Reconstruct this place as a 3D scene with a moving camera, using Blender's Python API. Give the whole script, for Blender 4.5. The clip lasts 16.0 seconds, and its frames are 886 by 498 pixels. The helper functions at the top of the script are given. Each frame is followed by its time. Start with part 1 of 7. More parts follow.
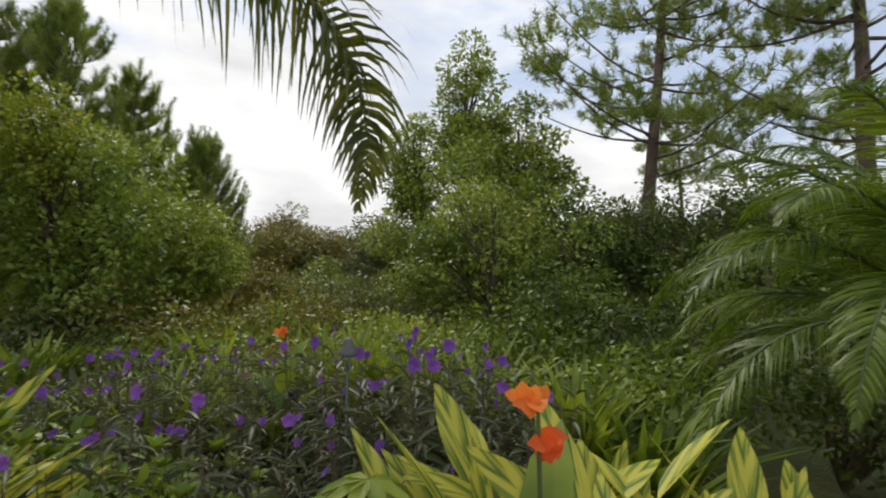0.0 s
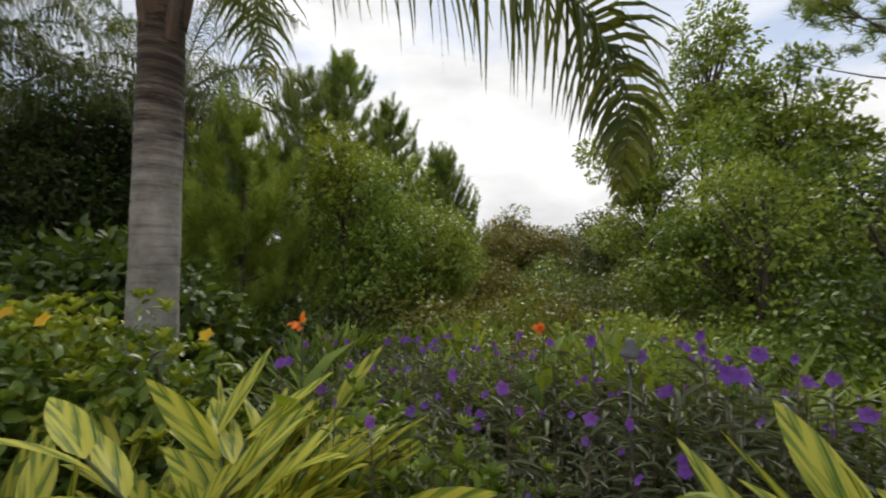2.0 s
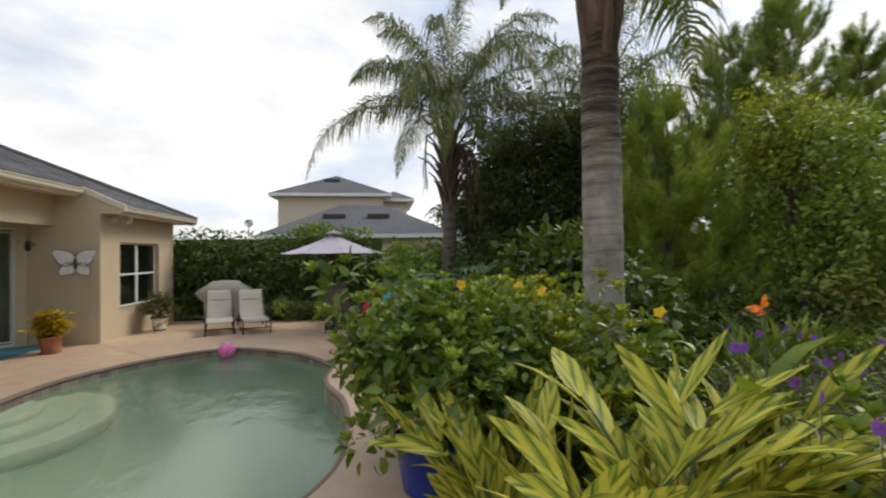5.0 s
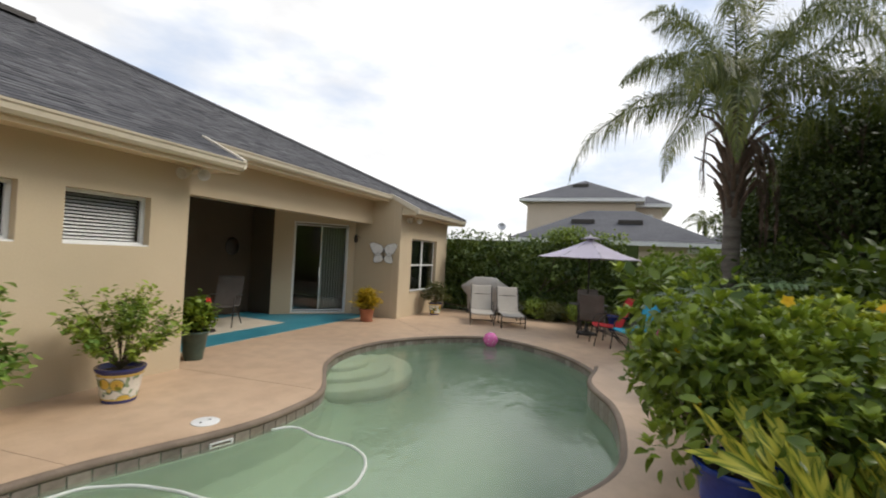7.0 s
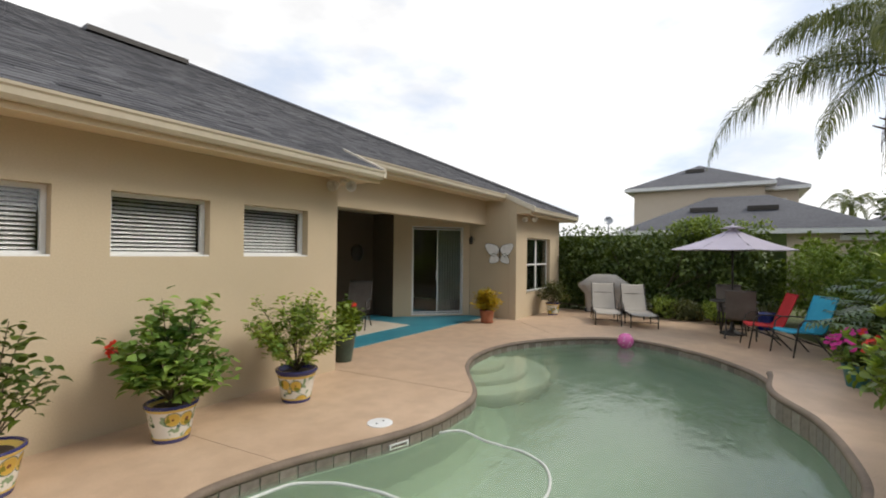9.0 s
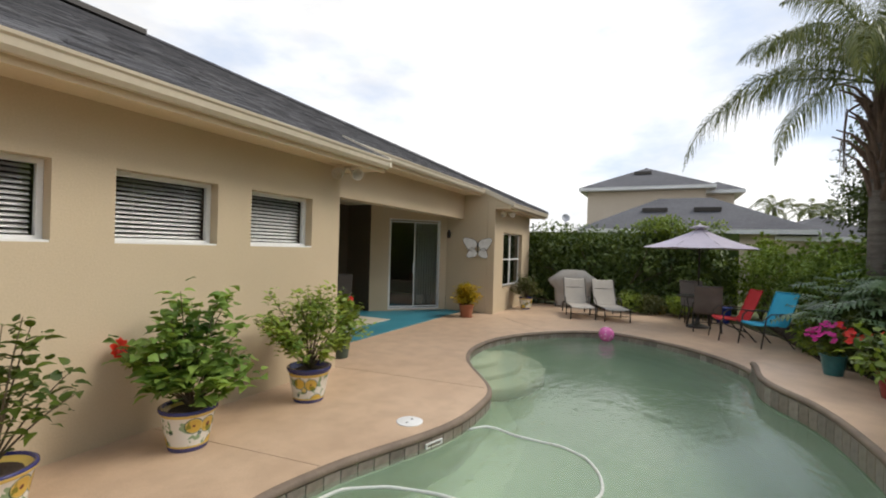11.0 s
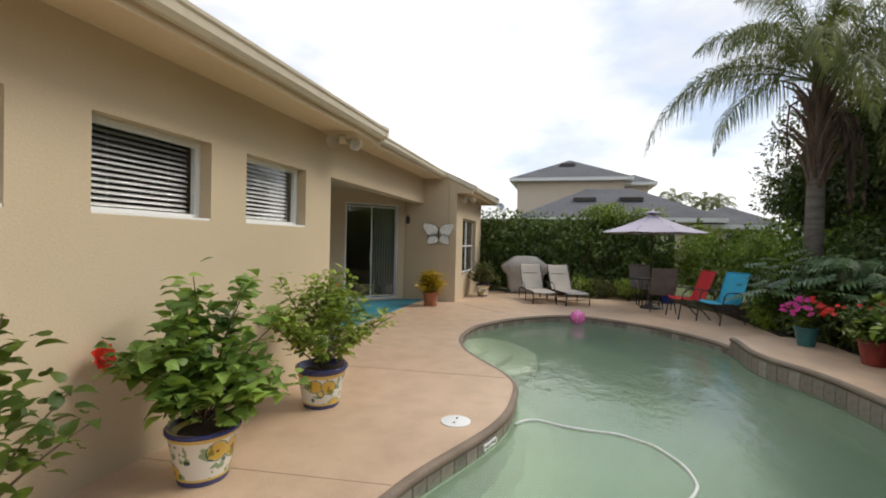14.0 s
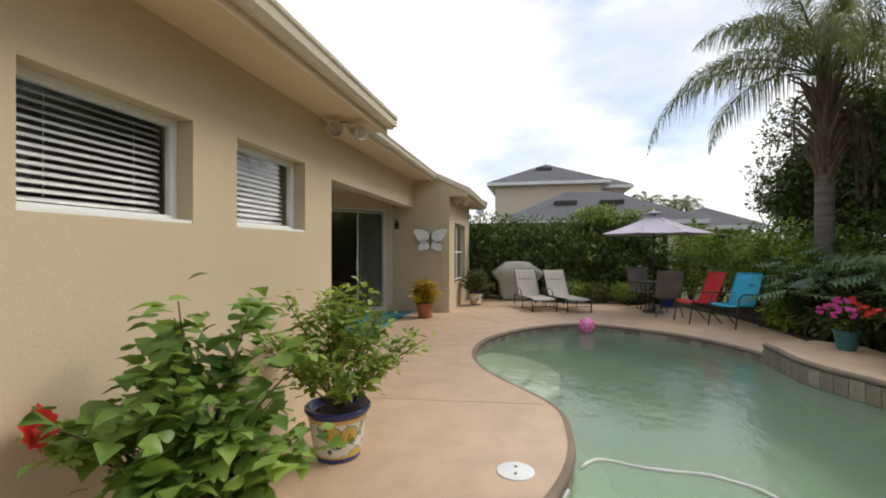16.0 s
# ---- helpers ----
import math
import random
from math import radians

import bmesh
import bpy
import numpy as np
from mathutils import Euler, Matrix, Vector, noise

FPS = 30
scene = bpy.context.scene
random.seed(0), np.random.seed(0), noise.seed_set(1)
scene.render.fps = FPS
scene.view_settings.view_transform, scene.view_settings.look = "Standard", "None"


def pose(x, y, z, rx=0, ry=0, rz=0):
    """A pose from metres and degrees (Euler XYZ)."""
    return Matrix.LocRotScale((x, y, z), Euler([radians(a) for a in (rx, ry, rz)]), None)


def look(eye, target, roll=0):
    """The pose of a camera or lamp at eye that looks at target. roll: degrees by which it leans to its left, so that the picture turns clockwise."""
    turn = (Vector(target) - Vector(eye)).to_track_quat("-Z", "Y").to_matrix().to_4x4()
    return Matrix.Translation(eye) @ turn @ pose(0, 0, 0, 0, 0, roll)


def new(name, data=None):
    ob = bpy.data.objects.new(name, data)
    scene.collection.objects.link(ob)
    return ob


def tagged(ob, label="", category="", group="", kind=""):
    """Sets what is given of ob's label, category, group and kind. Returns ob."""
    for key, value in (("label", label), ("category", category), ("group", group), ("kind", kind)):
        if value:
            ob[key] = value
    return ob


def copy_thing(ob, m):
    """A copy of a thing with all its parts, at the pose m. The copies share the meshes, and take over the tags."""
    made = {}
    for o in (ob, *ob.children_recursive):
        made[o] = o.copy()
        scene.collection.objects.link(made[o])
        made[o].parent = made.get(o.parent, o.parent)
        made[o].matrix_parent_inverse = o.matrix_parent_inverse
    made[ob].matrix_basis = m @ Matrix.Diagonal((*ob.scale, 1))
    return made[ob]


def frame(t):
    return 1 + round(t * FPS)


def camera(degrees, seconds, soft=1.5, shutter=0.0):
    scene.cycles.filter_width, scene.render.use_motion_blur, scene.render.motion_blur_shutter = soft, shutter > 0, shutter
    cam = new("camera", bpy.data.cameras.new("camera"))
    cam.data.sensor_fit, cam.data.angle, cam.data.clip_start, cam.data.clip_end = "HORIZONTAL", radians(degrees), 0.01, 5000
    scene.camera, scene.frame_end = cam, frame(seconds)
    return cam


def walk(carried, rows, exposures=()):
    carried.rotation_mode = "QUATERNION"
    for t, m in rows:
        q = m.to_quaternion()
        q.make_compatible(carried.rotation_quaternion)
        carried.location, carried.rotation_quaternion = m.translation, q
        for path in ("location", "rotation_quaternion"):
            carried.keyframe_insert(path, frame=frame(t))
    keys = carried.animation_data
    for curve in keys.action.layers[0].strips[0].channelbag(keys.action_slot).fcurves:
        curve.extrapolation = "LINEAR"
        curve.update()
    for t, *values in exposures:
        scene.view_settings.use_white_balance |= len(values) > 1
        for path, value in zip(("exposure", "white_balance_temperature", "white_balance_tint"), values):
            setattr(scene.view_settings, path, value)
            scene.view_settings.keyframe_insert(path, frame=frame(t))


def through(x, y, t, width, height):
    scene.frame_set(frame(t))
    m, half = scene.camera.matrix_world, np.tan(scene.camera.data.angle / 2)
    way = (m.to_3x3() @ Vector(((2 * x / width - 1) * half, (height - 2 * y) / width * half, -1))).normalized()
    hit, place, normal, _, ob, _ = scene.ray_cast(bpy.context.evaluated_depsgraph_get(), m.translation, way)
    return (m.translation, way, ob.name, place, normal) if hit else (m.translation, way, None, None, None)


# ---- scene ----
cam = camera(89.1, 16.0, soft=1.95, shutter=0.3)
PATH = [
    (0, (1.51, 0.307, 1.82), (1.313, 2.295, 1.916), 1.1),
    (0.5, (1.438, 0.307, 1.812), (1.039, 2.265, 1.901), 1.4),
    (1, (1.358, 0.3, 1.812), (0.739, 2.2, 1.891), 1.4),
    (1.5, (1.291, 0.301, 1.811), (0.431, 2.106, 1.879), 1.0),
    (2, (1.235, 0.261, 1.803), (0.153, 1.941, 1.881), 0.5),
    (2.5, (1.207, 0.219, 1.8), (-0.099, 1.731, 1.892), 0.2),
    (3, (1.193, 0.172, 1.787), (-0.318, 1.479, 1.894), 0.2),
    (3.5, (1.194, 0.123, 1.791), (-0.478, 1.216, 1.882), -0.0),
    (4, (1.219, 0.113, 1.791), (-0.594, 0.955, 1.862), -0.1),
    (4.5, (1.245, 0.096, 1.777), (-0.673, 0.662, 1.828), -0.1),
    (4.7, (1.27, 0.075, 1.781), (-0.679, 0.522, 1.82), -0.5),
    (6.8, (1.483, -0.325, 1.724), (-0.395, -1.01, 1.751), 3.0),
    (7, (1.523, -0.377, 1.729), (-0.33, -1.127, 1.76), 3.0),
    (7.5, (1.556, -0.496, 1.708), (-0.215, -1.424, 1.743), 2.3),
    (8, (1.602, -0.672, 1.689), (-0.097, -1.727, 1.723), 1.5),
    (8.5, (1.669, -0.854, 1.715), (0.006, -1.965, 1.745), 0.7),
    (10.8, (2.025, -1.859, 1.709), (0.245, -2.771, 1.688), 1.4),
    (11, (2.06, -1.907, 1.683), (0.266, -2.792, 1.681), 1.6),
    (11.5, (2.099, -2.109, 1.677), (0.268, -2.914, 1.705), 2.1),
    (12, (2.103, -2.328, 1.667), (0.238, -3.05, 1.708), 2.3),
    (12.5, (2.105, -2.529, 1.657), (0.214, -3.177, 1.7), 2.1),
    (13, (2.097, -2.784, 1.645), (0.192, -3.39, 1.677), 2.3),
    (13.5, (2.089, -2.992, 1.615), (0.173, -3.567, 1.618), 2.2),
    (14, (1.983, -3.207, 1.524), (0.055, -3.737, 1.492), 1.3),
    (14.5, (1.868, -3.403, 1.517), (-0.071, -3.89, 1.474), 0.4),
    (15, (1.748, -3.627, 1.509), (-0.201, -4.076, 1.483), -0.1),
    (15.5, (1.577, -3.8, 1.498), (-0.379, -4.215, 1.491), -0.5),
    (16, (1.347, -3.959, 1.494), (-0.614, -4.355, 1.496), 0.0),
]
walk(cam, [(t, look(eye, target, roll)) for t, eye, target, roll in PATH], exposures=[(0, -0.03), (3.5, 0.0), (4.7, 0.07), (7, 0.2), (16, 0.24)])

# ---- light ----
SUN_AZ, SUN_EL = 332.0, 46.0      # compass bearing from +y, clockwise; elevation
world = bpy.data.worlds.new("sky")
scene.world = world
world.use_nodes = True
wn, wl = world.node_tree.nodes, world.node_tree.links
wn.clear()
w_out, w_bg = wn.new("ShaderNodeOutputWorld"), wn.new("ShaderNodeBackground")
w_sky = wn.new("ShaderNodeTexSky")
w_sky.sky_type, w_sky.sun_disc = "NISHITA", False
w_sky.sun_elevation, w_sky.sun_rotation = radians(SUN_EL), radians(SUN_AZ)
w_co, w_map = wn.new("ShaderNodeTexCoord"), wn.new("ShaderNodeMapping")
w_map.inputs["Scale"].default_value = (1.0, 1.0, 2.4)
w_map.inputs["Location"].default_value = (0.35, 0.1, 0.0)
w_n1, w_n2 = wn.new("ShaderNodeTexNoise"), wn.new("ShaderNodeTexNoise")
w_n1.inputs["Scale"].default_value, w_n1.inputs["Detail"].default_value, w_n1.inputs["Roughness"].default_value = 1.7, 8, 0.52
w_n2.inputs["Scale"].default_value, w_n2.inputs["Detail"].default_value = 2.6, 6
w_r1, w_r2 = wn.new("ShaderNodeValToRGB"), wn.new("ShaderNodeValToRGB")
w_r1.color_ramp.elements[0].position, w_r1.color_ramp.elements[1].position = 0.36, 0.50
w_r2.color_ramp.elements[0].position, w_r2.color_ramp.elements[1].position = 0.36, 0.60
w_r2.color_ramp.elements[0].color, w_r2.color_ramp.elements[1].color = (5.5, 5.5, 5.55, 1), (8.1, 8.05, 7.95, 1)
w_mix = wn.new("ShaderNodeMixRGB")
wl.new(w_co.outputs["Generated"], w_map.inputs["Vector"])
for n in (w_n1, w_n2):
    wl.new(w_map.outputs["Vector"], n.inputs["Vector"])
w_sep, w_rng, w_add = wn.new("ShaderNodeSeparateXYZ"), wn.new("ShaderNodeMapRange"), wn.new("ShaderNodeMath")
w_rng.inputs["From Min"].default_value, w_rng.inputs["From Max"].default_value = 0.0, 0.42
w_rng.inputs["To Min"].default_value, w_rng.inputs["To Max"].default_value = 0.13, -0.075
wl.new(w_co.outputs["Generated"], w_sep.inputs[0])
wl.new(w_sep.outputs["Z"], w_rng.inputs["Value"])
wl.new(w_n1.outputs["Fac"], w_add.inputs[0])
wl.new(w_rng.outputs[0], w_add.inputs[1])
wl.new(w_add.outputs[0], w_r1.inputs["Fac"])
wl.new(w_n2.outputs["Fac"], w_r2.inputs["Fac"])
w_pale = wn.new("ShaderNodeMixRGB")
w_pale.inputs[0].default_value, w_pale.inputs[2].default_value = 0.8, (4.1, 4.7, 5.8, 1)
wl.new(w_sky.outputs["Color"], w_pale.inputs[1])
wl.new(w_r1.outputs["Color"], w_mix.inputs[0])
wl.new(w_pale.outputs["Color"], w_mix.inputs[1])
wl.new(w_r2.outputs["Color"], w_mix.inputs[2])
wl.new(w_mix.outputs["Color"], w_bg.inputs["Color"])
w_bg.inputs["Strength"].default_value = 0.147
wl.new(w_bg.outputs["Background"], w_out.inputs["Surface"])

sun = new("sun", bpy.data.lights.new("sun", "SUN"))
sun.data.energy, sun.data.angle, sun.data.color = 2.1, radians(24), (1.0, 0.93, 0.83)
_az, _el = radians(SUN_AZ), radians(SUN_EL)
sun_way = Vector((math.sin(_az) * math.cos(_el), math.cos(_az) * math.cos(_el), math.sin(_el)))
sun.matrix_world = look(sun_way * 40, (0, 0, 0))

# ---- materials ----
def nodes_of(name):
    m = bpy.data.materials.new(name)
    m.use_nodes = True
    return m, m.node_tree.nodes, m.node_tree.links, m.node_tree.nodes["Principled BSDF"]


def noise_node(n, l, scale, detail=4, rough=0.55, coord="Object", stretch=None):
    co = n.new("ShaderNodeTexCoord")
    t = n.new("ShaderNodeTexNoise")
    t.inputs["Scale"].default_value, t.inputs["Detail"].default_value, t.inputs["Roughness"].default_value = scale, detail, rough
    if stretch:
        mp = n.new("ShaderNodeMapping")
        mp.inputs["Scale"].default_value = stretch
        l.new(co.outputs[coord], mp.inputs["Vector"])
        l.new(mp.outputs["Vector"], t.inputs["Vector"])
    else:
        l.new(co.outputs[coord], t.inputs["Vector"])
    return t


def ramp(n, l, src, stops):
    r = n.new("ShaderNodeValToRGB")
    e = r.color_ramp.elements
    while len(e) < len(stops):
        e.new(0.5)
    for k, (p, c) in enumerate(stops):
        e[k].position, e[k].color = p, (*c, 1)
    l.new(src, r.inputs["Fac"])
    return r


def mix_rgb(n, l, fac, a, b, how="MIX"):
    m = n.new("ShaderNodeMixRGB")
    m.blend_type = how
    for k, v in enumerate((fac, a, b)):
        if isinstance(v, (int, float)):
            m.inputs[k].default_value = v
        elif isinstance(v, tuple):
            m.inputs[k].default_value = (*v, 1)
        else:
            l.new(v, m.inputs[k])
    return m


def add_bump(n, l, bsdf, src, strength, dist=0.02):
    b = n.new("ShaderNodeBump")
    b.inputs["Strength"].default_value, b.inputs["Distance"].default_value = strength, dist
    l.new(src, b.inputs["Height"])
    l.new(b.outputs["Normal"], bsdf.inputs["Normal"])


def surface(name, c1, c2, big=1.5, fine=40.0, rough=0.7, bump=0.2, dist=0.004, metal=0.0, spec=0.5, wear=0.35, stretch=None):
    """Two-scale painted, cast or woven surface: broad drift between two tones, fine grain and relief."""
    m, n, l, b = nodes_of(name)
    a = noise_node(n, l, big, 5, stretch=stretch)
    f = noise_node(n, l, fine, 3, stretch=stretch)
    r = ramp(n, l, a.outputs["Fac"], [(0.3, c1), (0.7, c2)])
    g = ramp(n, l, f.outputs["Fac"], [(0.3, (1 - wear * 0.5,) * 3), (0.7, (1.0, 1.0, 1.0))])
    mx = mix_rgb(n, l, 1.0, r.outputs["Color"], g.outputs["Color"], "MULTIPLY")
    l.new(mx.outputs["Color"], b.inputs["Base Color"])
    b.inputs["Roughness"].default_value, b.inputs["Metallic"].default_value = rough, metal
    b.inputs["Specular IOR Level"].default_value = spec
    if bump:
        add_bump(n, l, b, f.outputs["Fac"], bump, dist)
    return m


def leaf_material(name, dark, light, rough=0.43, through=0.27):
    """Leaves: tone varies leaf by leaf and drifts through the crown; light passes through the blades."""
    if light[1] > light[2]:
        dark, light = (dark[0] * 1.06, dark[1], dark[2] * 1.2), (light[0] * 1.06, light[1], light[2] * 1.2)
    m, n, l, b = nodes_of(name)
    geo = n.new("ShaderNodeNewGeometry")
    drift = noise_node(n, l, 2.3, 3)
    add = n.new("ShaderNodeMath")
    add.operation = "MULTIPLY_ADD"
    l.new(geo.outputs["Random Per Island"], add.inputs[0])
    add.inputs[1].default_value = 0.34
    sub = n.new("ShaderNodeMath")
    sub.operation = "MULTIPLY_ADD"
    l.new(drift.outputs["Fac"], sub.inputs[0])
    sub.inputs[1].default_value, sub.inputs[2].default_value = 1.5, -0.42
    l.new(sub.outputs[0], add.inputs[2])
    r = ramp(n, l, add.outputs[0], [(0.15, dark), (0.85, light)])
    l.new(r.outputs["Color"], b.inputs["Base Color"])
    b.inputs["Roughness"].default_value = rough
    b.inputs["Specular IOR Level"].default_value = 0.36
    tr = n.new("ShaderNodeBsdfTranslucent")
    warm = mix_rgb(n, l, 1.0, r.outputs["Color"], (1.25, 1.2, 0.6), "MULTIPLY")
    l.new(warm.outputs["Color"], tr.inputs["Color"])
    mx = n.new("ShaderNodeMixShader")
    mx.inputs[0].default_value = through
    l.new(b.outputs["BSDF"], mx.inputs[1])
    l.new(tr.outputs["BSDF"], mx.inputs[2])
    l.new(mx.outputs["Shader"], n["Material Output"].inputs["Surface"])
    return m


STUCCO = surface("stucco", (0.53, 0.432, 0.297), (0.59, 0.484, 0.338), 0.6, 70, 0.9, 0.35, 0.004, wear=0.16, spec=0.2)
SOFFIT = surface("soffit_paint", (0.66, 0.53, 0.35), (0.70, 0.57, 0.39), 0.8, 30, 0.8, 0.1, wear=0.12)
GUTTER = surface("gutter_paint", (0.58, 0.515, 0.40), (0.66, 0.59, 0.465), 1.0, 18, 0.45, 0.05, wear=0.15)
WHITE = surface("white_vinyl", (0.74, 0.74, 0.72), (0.80, 0.80, 0.78), 2.0, 25, 0.4, 0.04, wear=0.12)
BLIND = surface("blind_slat", (0.62, 0.62, 0.61), (0.69, 0.69, 0.68), 2.0, 25, 0.5, 0.03, wear=0.15)
# Brown inner paint, darkened further to carry the patio's deep shade
INNER_SHADED = surface("shaded_inner_wall", (0.075, 0.052, 0.033), (0.10, 0.072, 0.047), 0.7, 40, 0.9, 0.3, wear=0.2)
BLUE_FLOOR = surface("blue_deck_paint", (0.03, 0.20, 0.27), (0.05, 0.26, 0.33), 1.5, 60, 0.5, 0.25, wear=0.3)
BRONZE = surface("bronze_frame", (0.022, 0.017, 0.014), (0.035, 0.028, 0.022), 5, 60, 0.4, 0.05, wear=0.3)
STEEL = surface("galvanised", (0.35, 0.36, 0.37), (0.45, 0.46, 0.47), 5, 50, 0.4, 0.05, metal=0.8)
SOIL = surface("soil", (0.035, 0.022, 0.014), (0.07, 0.045, 0.028), 3, 45, 0.95, 1.0, 0.02, wear=0.7)
BARK = surface("bark", (0.09, 0.065, 0.048), (0.17, 0.13, 0.10), 4, 30, 0.95, 0.9, 0.02, wear=0.6, stretch=(1, 1, 0.3))
PINE_BARK = surface("pine_bark", (0.10, 0.07, 0.055), (0.22, 0.165, 0.135), 5, 24, 0.95, 1.0, 0.03, wear=0.6, stretch=(1, 1, 0.4))
TWIG = surface("twig", (0.10, 0.075, 0.045), (0.18, 0.14, 0.09), 6, 50, 0.9, 0.4)
STEM = surface("green_stem", (0.07, 0.10, 0.035), (0.12, 0.15, 0.06), 6, 40, 0.7, 0.2)
TERRACOTTA = surface("terracotta", (0.33, 0.115, 0.055), (0.42, 0.17, 0.09), 5, 50, 0.85, 0.3)
BLUE_GLAZE = surface("blue_glaze", (0.012, 0.035, 0.26), (0.025, 0.06, 0.36), 6, 30, 0.18, 0.05)
TEAL_GLAZE = surface("teal_glaze", (0.02, 0.11, 0.12), (0.035, 0.16, 0.16), 6, 30, 0.3, 0.05)
GREEN_GLAZE = surface("green_glaze", (0.03, 0.055, 0.04), (0.06, 0.09, 0.065), 6, 30, 0.3, 0.1)
RED_GLAZE = surface("red_glaze", (0.20, 0.02, 0.02), (0.28, 0.04, 0.03), 6, 30, 0.25, 0.05)
YELLOW_POT = surface("yellow_pot", (0.5, 0.33, 0.07), (0.6, 0.42, 0.1), 6, 30, 0.5, 0.05)
SLING_GREY = surface("grey_sling", (0.40, 0.365, 0.315), (0.46, 0.42, 0.365), 3, 180, 0.85, 0.5, 0.002)
SLING_BROWN = surface("brown_sling", (0.11, 0.095, 0.085), (0.165, 0.145, 0.13), 3, 180, 0.85, 0.5, 0.002)
SLING_RED = surface("red_sling", (0.52, 0.025, 0.03), (0.62, 0.04, 0.045), 3, 180, 0.8, 0.5, 0.002)
SLING_BLUE = surface("blue_sling", (0.03, 0.34, 0.52), (0.05, 0.42, 0.62), 3, 180, 0.8, 0.5, 0.002)
CANOPY = surface("lilac_canopy", (0.50, 0.45, 0.54), (0.58, 0.53, 0.62), 2, 120, 0.85, 0.25, 0.002)
COVER = surface("grill_cover", (0.36, 0.33, 0.29), (0.46, 0.43, 0.39), 3, 60, 0.75, 0.4, 0.006)
RUG = surface("rug", (0.52, 0.46, 0.36), (0.60, 0.54, 0.44), 3, 120, 0.95, 0.6, 0.004)
HOSE = surface("hose_plastic", (0.66, 0.68, 0.62), (0.74, 0.76, 0.70), 5, 30, 0.4, 0.1)
PALM_WOOD = surface("palm_boot", (0.075, 0.048, 0.034), (0.19, 0.13, 0.095), 5, 30, 0.95, 0.8, 0.02, wear=0.6, stretch=(1, 1, 0.3))
FLOOD = surface("flood_lamp_shell", (0.58, 0.52, 0.42), (0.66, 0.60, 0.50), 6, 40, 0.5, 0.1)
LAMP_GREY = surface("lamp_metal", (0.10, 0.10, 0.10), (0.16, 0.16, 0.16), 6, 40, 0.6, 0.1, metal=0.2)
GROUND = surface("leaf_litter", (0.05, 0.07, 0.018), (0.12, 0.125, 0.035), 0.9, 14, 0.95, 1.0, 0.05, wear=0.6)
CREAM_WALL = surface("neighbour_stucco", (0.56, 0.47, 0.36), (0.62, 0.53, 0.42), 0.4, 25, 0.9, 0.2)
ROOF_FAR = surface("far_shingle", (0.085, 0.085, 0.095), (0.125, 0.125, 0.135), 0.7, 9, 0.9, 0.5, 0.02, wear=0.5)
FASCIA_FAR = surface("far_fascia", (0.72, 0.72, 0.70), (0.78, 0.78, 0.76), 1, 20, 0.6, 0.0)

# deck: sand-coloured spray coat with speckle, wet-look stains
DECK, n, l, b = nodes_of("deck_coat")
big, mid, fine = noise_node(n, l, 0.55, 5), noise_node(n, l, 3.5, 4), noise_node(n, l, 120, 2)
r1 = ramp(n, l, big.outputs["Fac"], [(0.3, (0.55, 0.39, 0.262)), (0.7, (0.63, 0.46, 0.318))])
r2 = ramp(n, l, mid.outputs["Fac"], [(0.35, (0.86, 0.85, 0.84)), (0.6, (1.0, 1.0, 1.0))])
r3 = ramp(n, l, fine.outputs["Fac"], [(0.35, (0.84, 0.83, 0.82)), (0.6, (1.03, 1.03, 1.03))])
m1 = mix_rgb(n, l, 1.0, r1.outputs["Color"], r2.outputs["Color"], "MULTIPLY")
m2 = mix_rgb(n, l, 1.0, m1.outputs["Color"], r3.outputs["Color"], "MULTIPLY")
l.new(m2.outputs["Color"], b.inputs["Base Color"])
b.inputs["Roughness"].default_value = 0.46
b.inputs["Specular IOR Level"].default_value = 0.5
add_bump(n, l, b, fine.outputs["Fac"], 0.35, 0.004)

# Coping shares the deck's tan; this brown holds its shadowed, wet edge
COPING = surface("shadowed_wet_coping", (0.17, 0.125, 0.09), (0.26, 0.195, 0.14), 3, 60, 0.7, 0.4, 0.004, wear=0.4)

# waterline tiles: stone-look, tone by tile
TILE, n, l, b = nodes_of("stone_tile")
oi = n.new("ShaderNodeObjectInfo")
tn = noise_node(n, l, 14, 5)
ra = ramp(n, l, oi.outputs["Random"], [(0.0, (0.19, 0.16, 0.135)), (0.35, (0.30, 0.25, 0.215)), (0.7, (0.25, 0.205, 0.165)), (1.0, (0.38, 0.335, 0.29))])
rb = ramp(n, l, tn.outputs["Fac"], [(0.3, (0.7, 0.68, 0.66)), (0.65, (1.08, 1.06, 1.04))])
mt = mix_rgb(n, l, 1.0, ra.outputs["Color"], rb.outputs["Color"], "MULTIPLY")
l.new(mt.outputs["Color"], b.inputs["Base Color"])
b.inputs["Roughness"].default_value = 0.4
add_bump(n, l, b, tn.outputs["Fac"], 0.2, 0.004)
JOINT = surface("deck_joint", (0.36, 0.26, 0.18), (0.44, 0.32, 0.225), 3, 60, 0.9, 0.3)
GROUT = surface("grout", (0.30, 0.27, 0.235), (0.36, 0.33, 0.29), 4, 60, 0.9, 0.3)

# pool plaster: light lost in cloudy water is in the green, shallow steps paler
PLASTER = surface("pool_plaster", (0.25, 0.335, 0.235), (0.31, 0.40, 0.285), 0.5, 12, 0.8, 0.1, wear=0.15)
STEP_PLASTER = surface("step_plaster", (0.50, 0.56, 0.42), (0.58, 0.63, 0.49), 1.5, 20, 0.8, 0.1, wear=0.2)

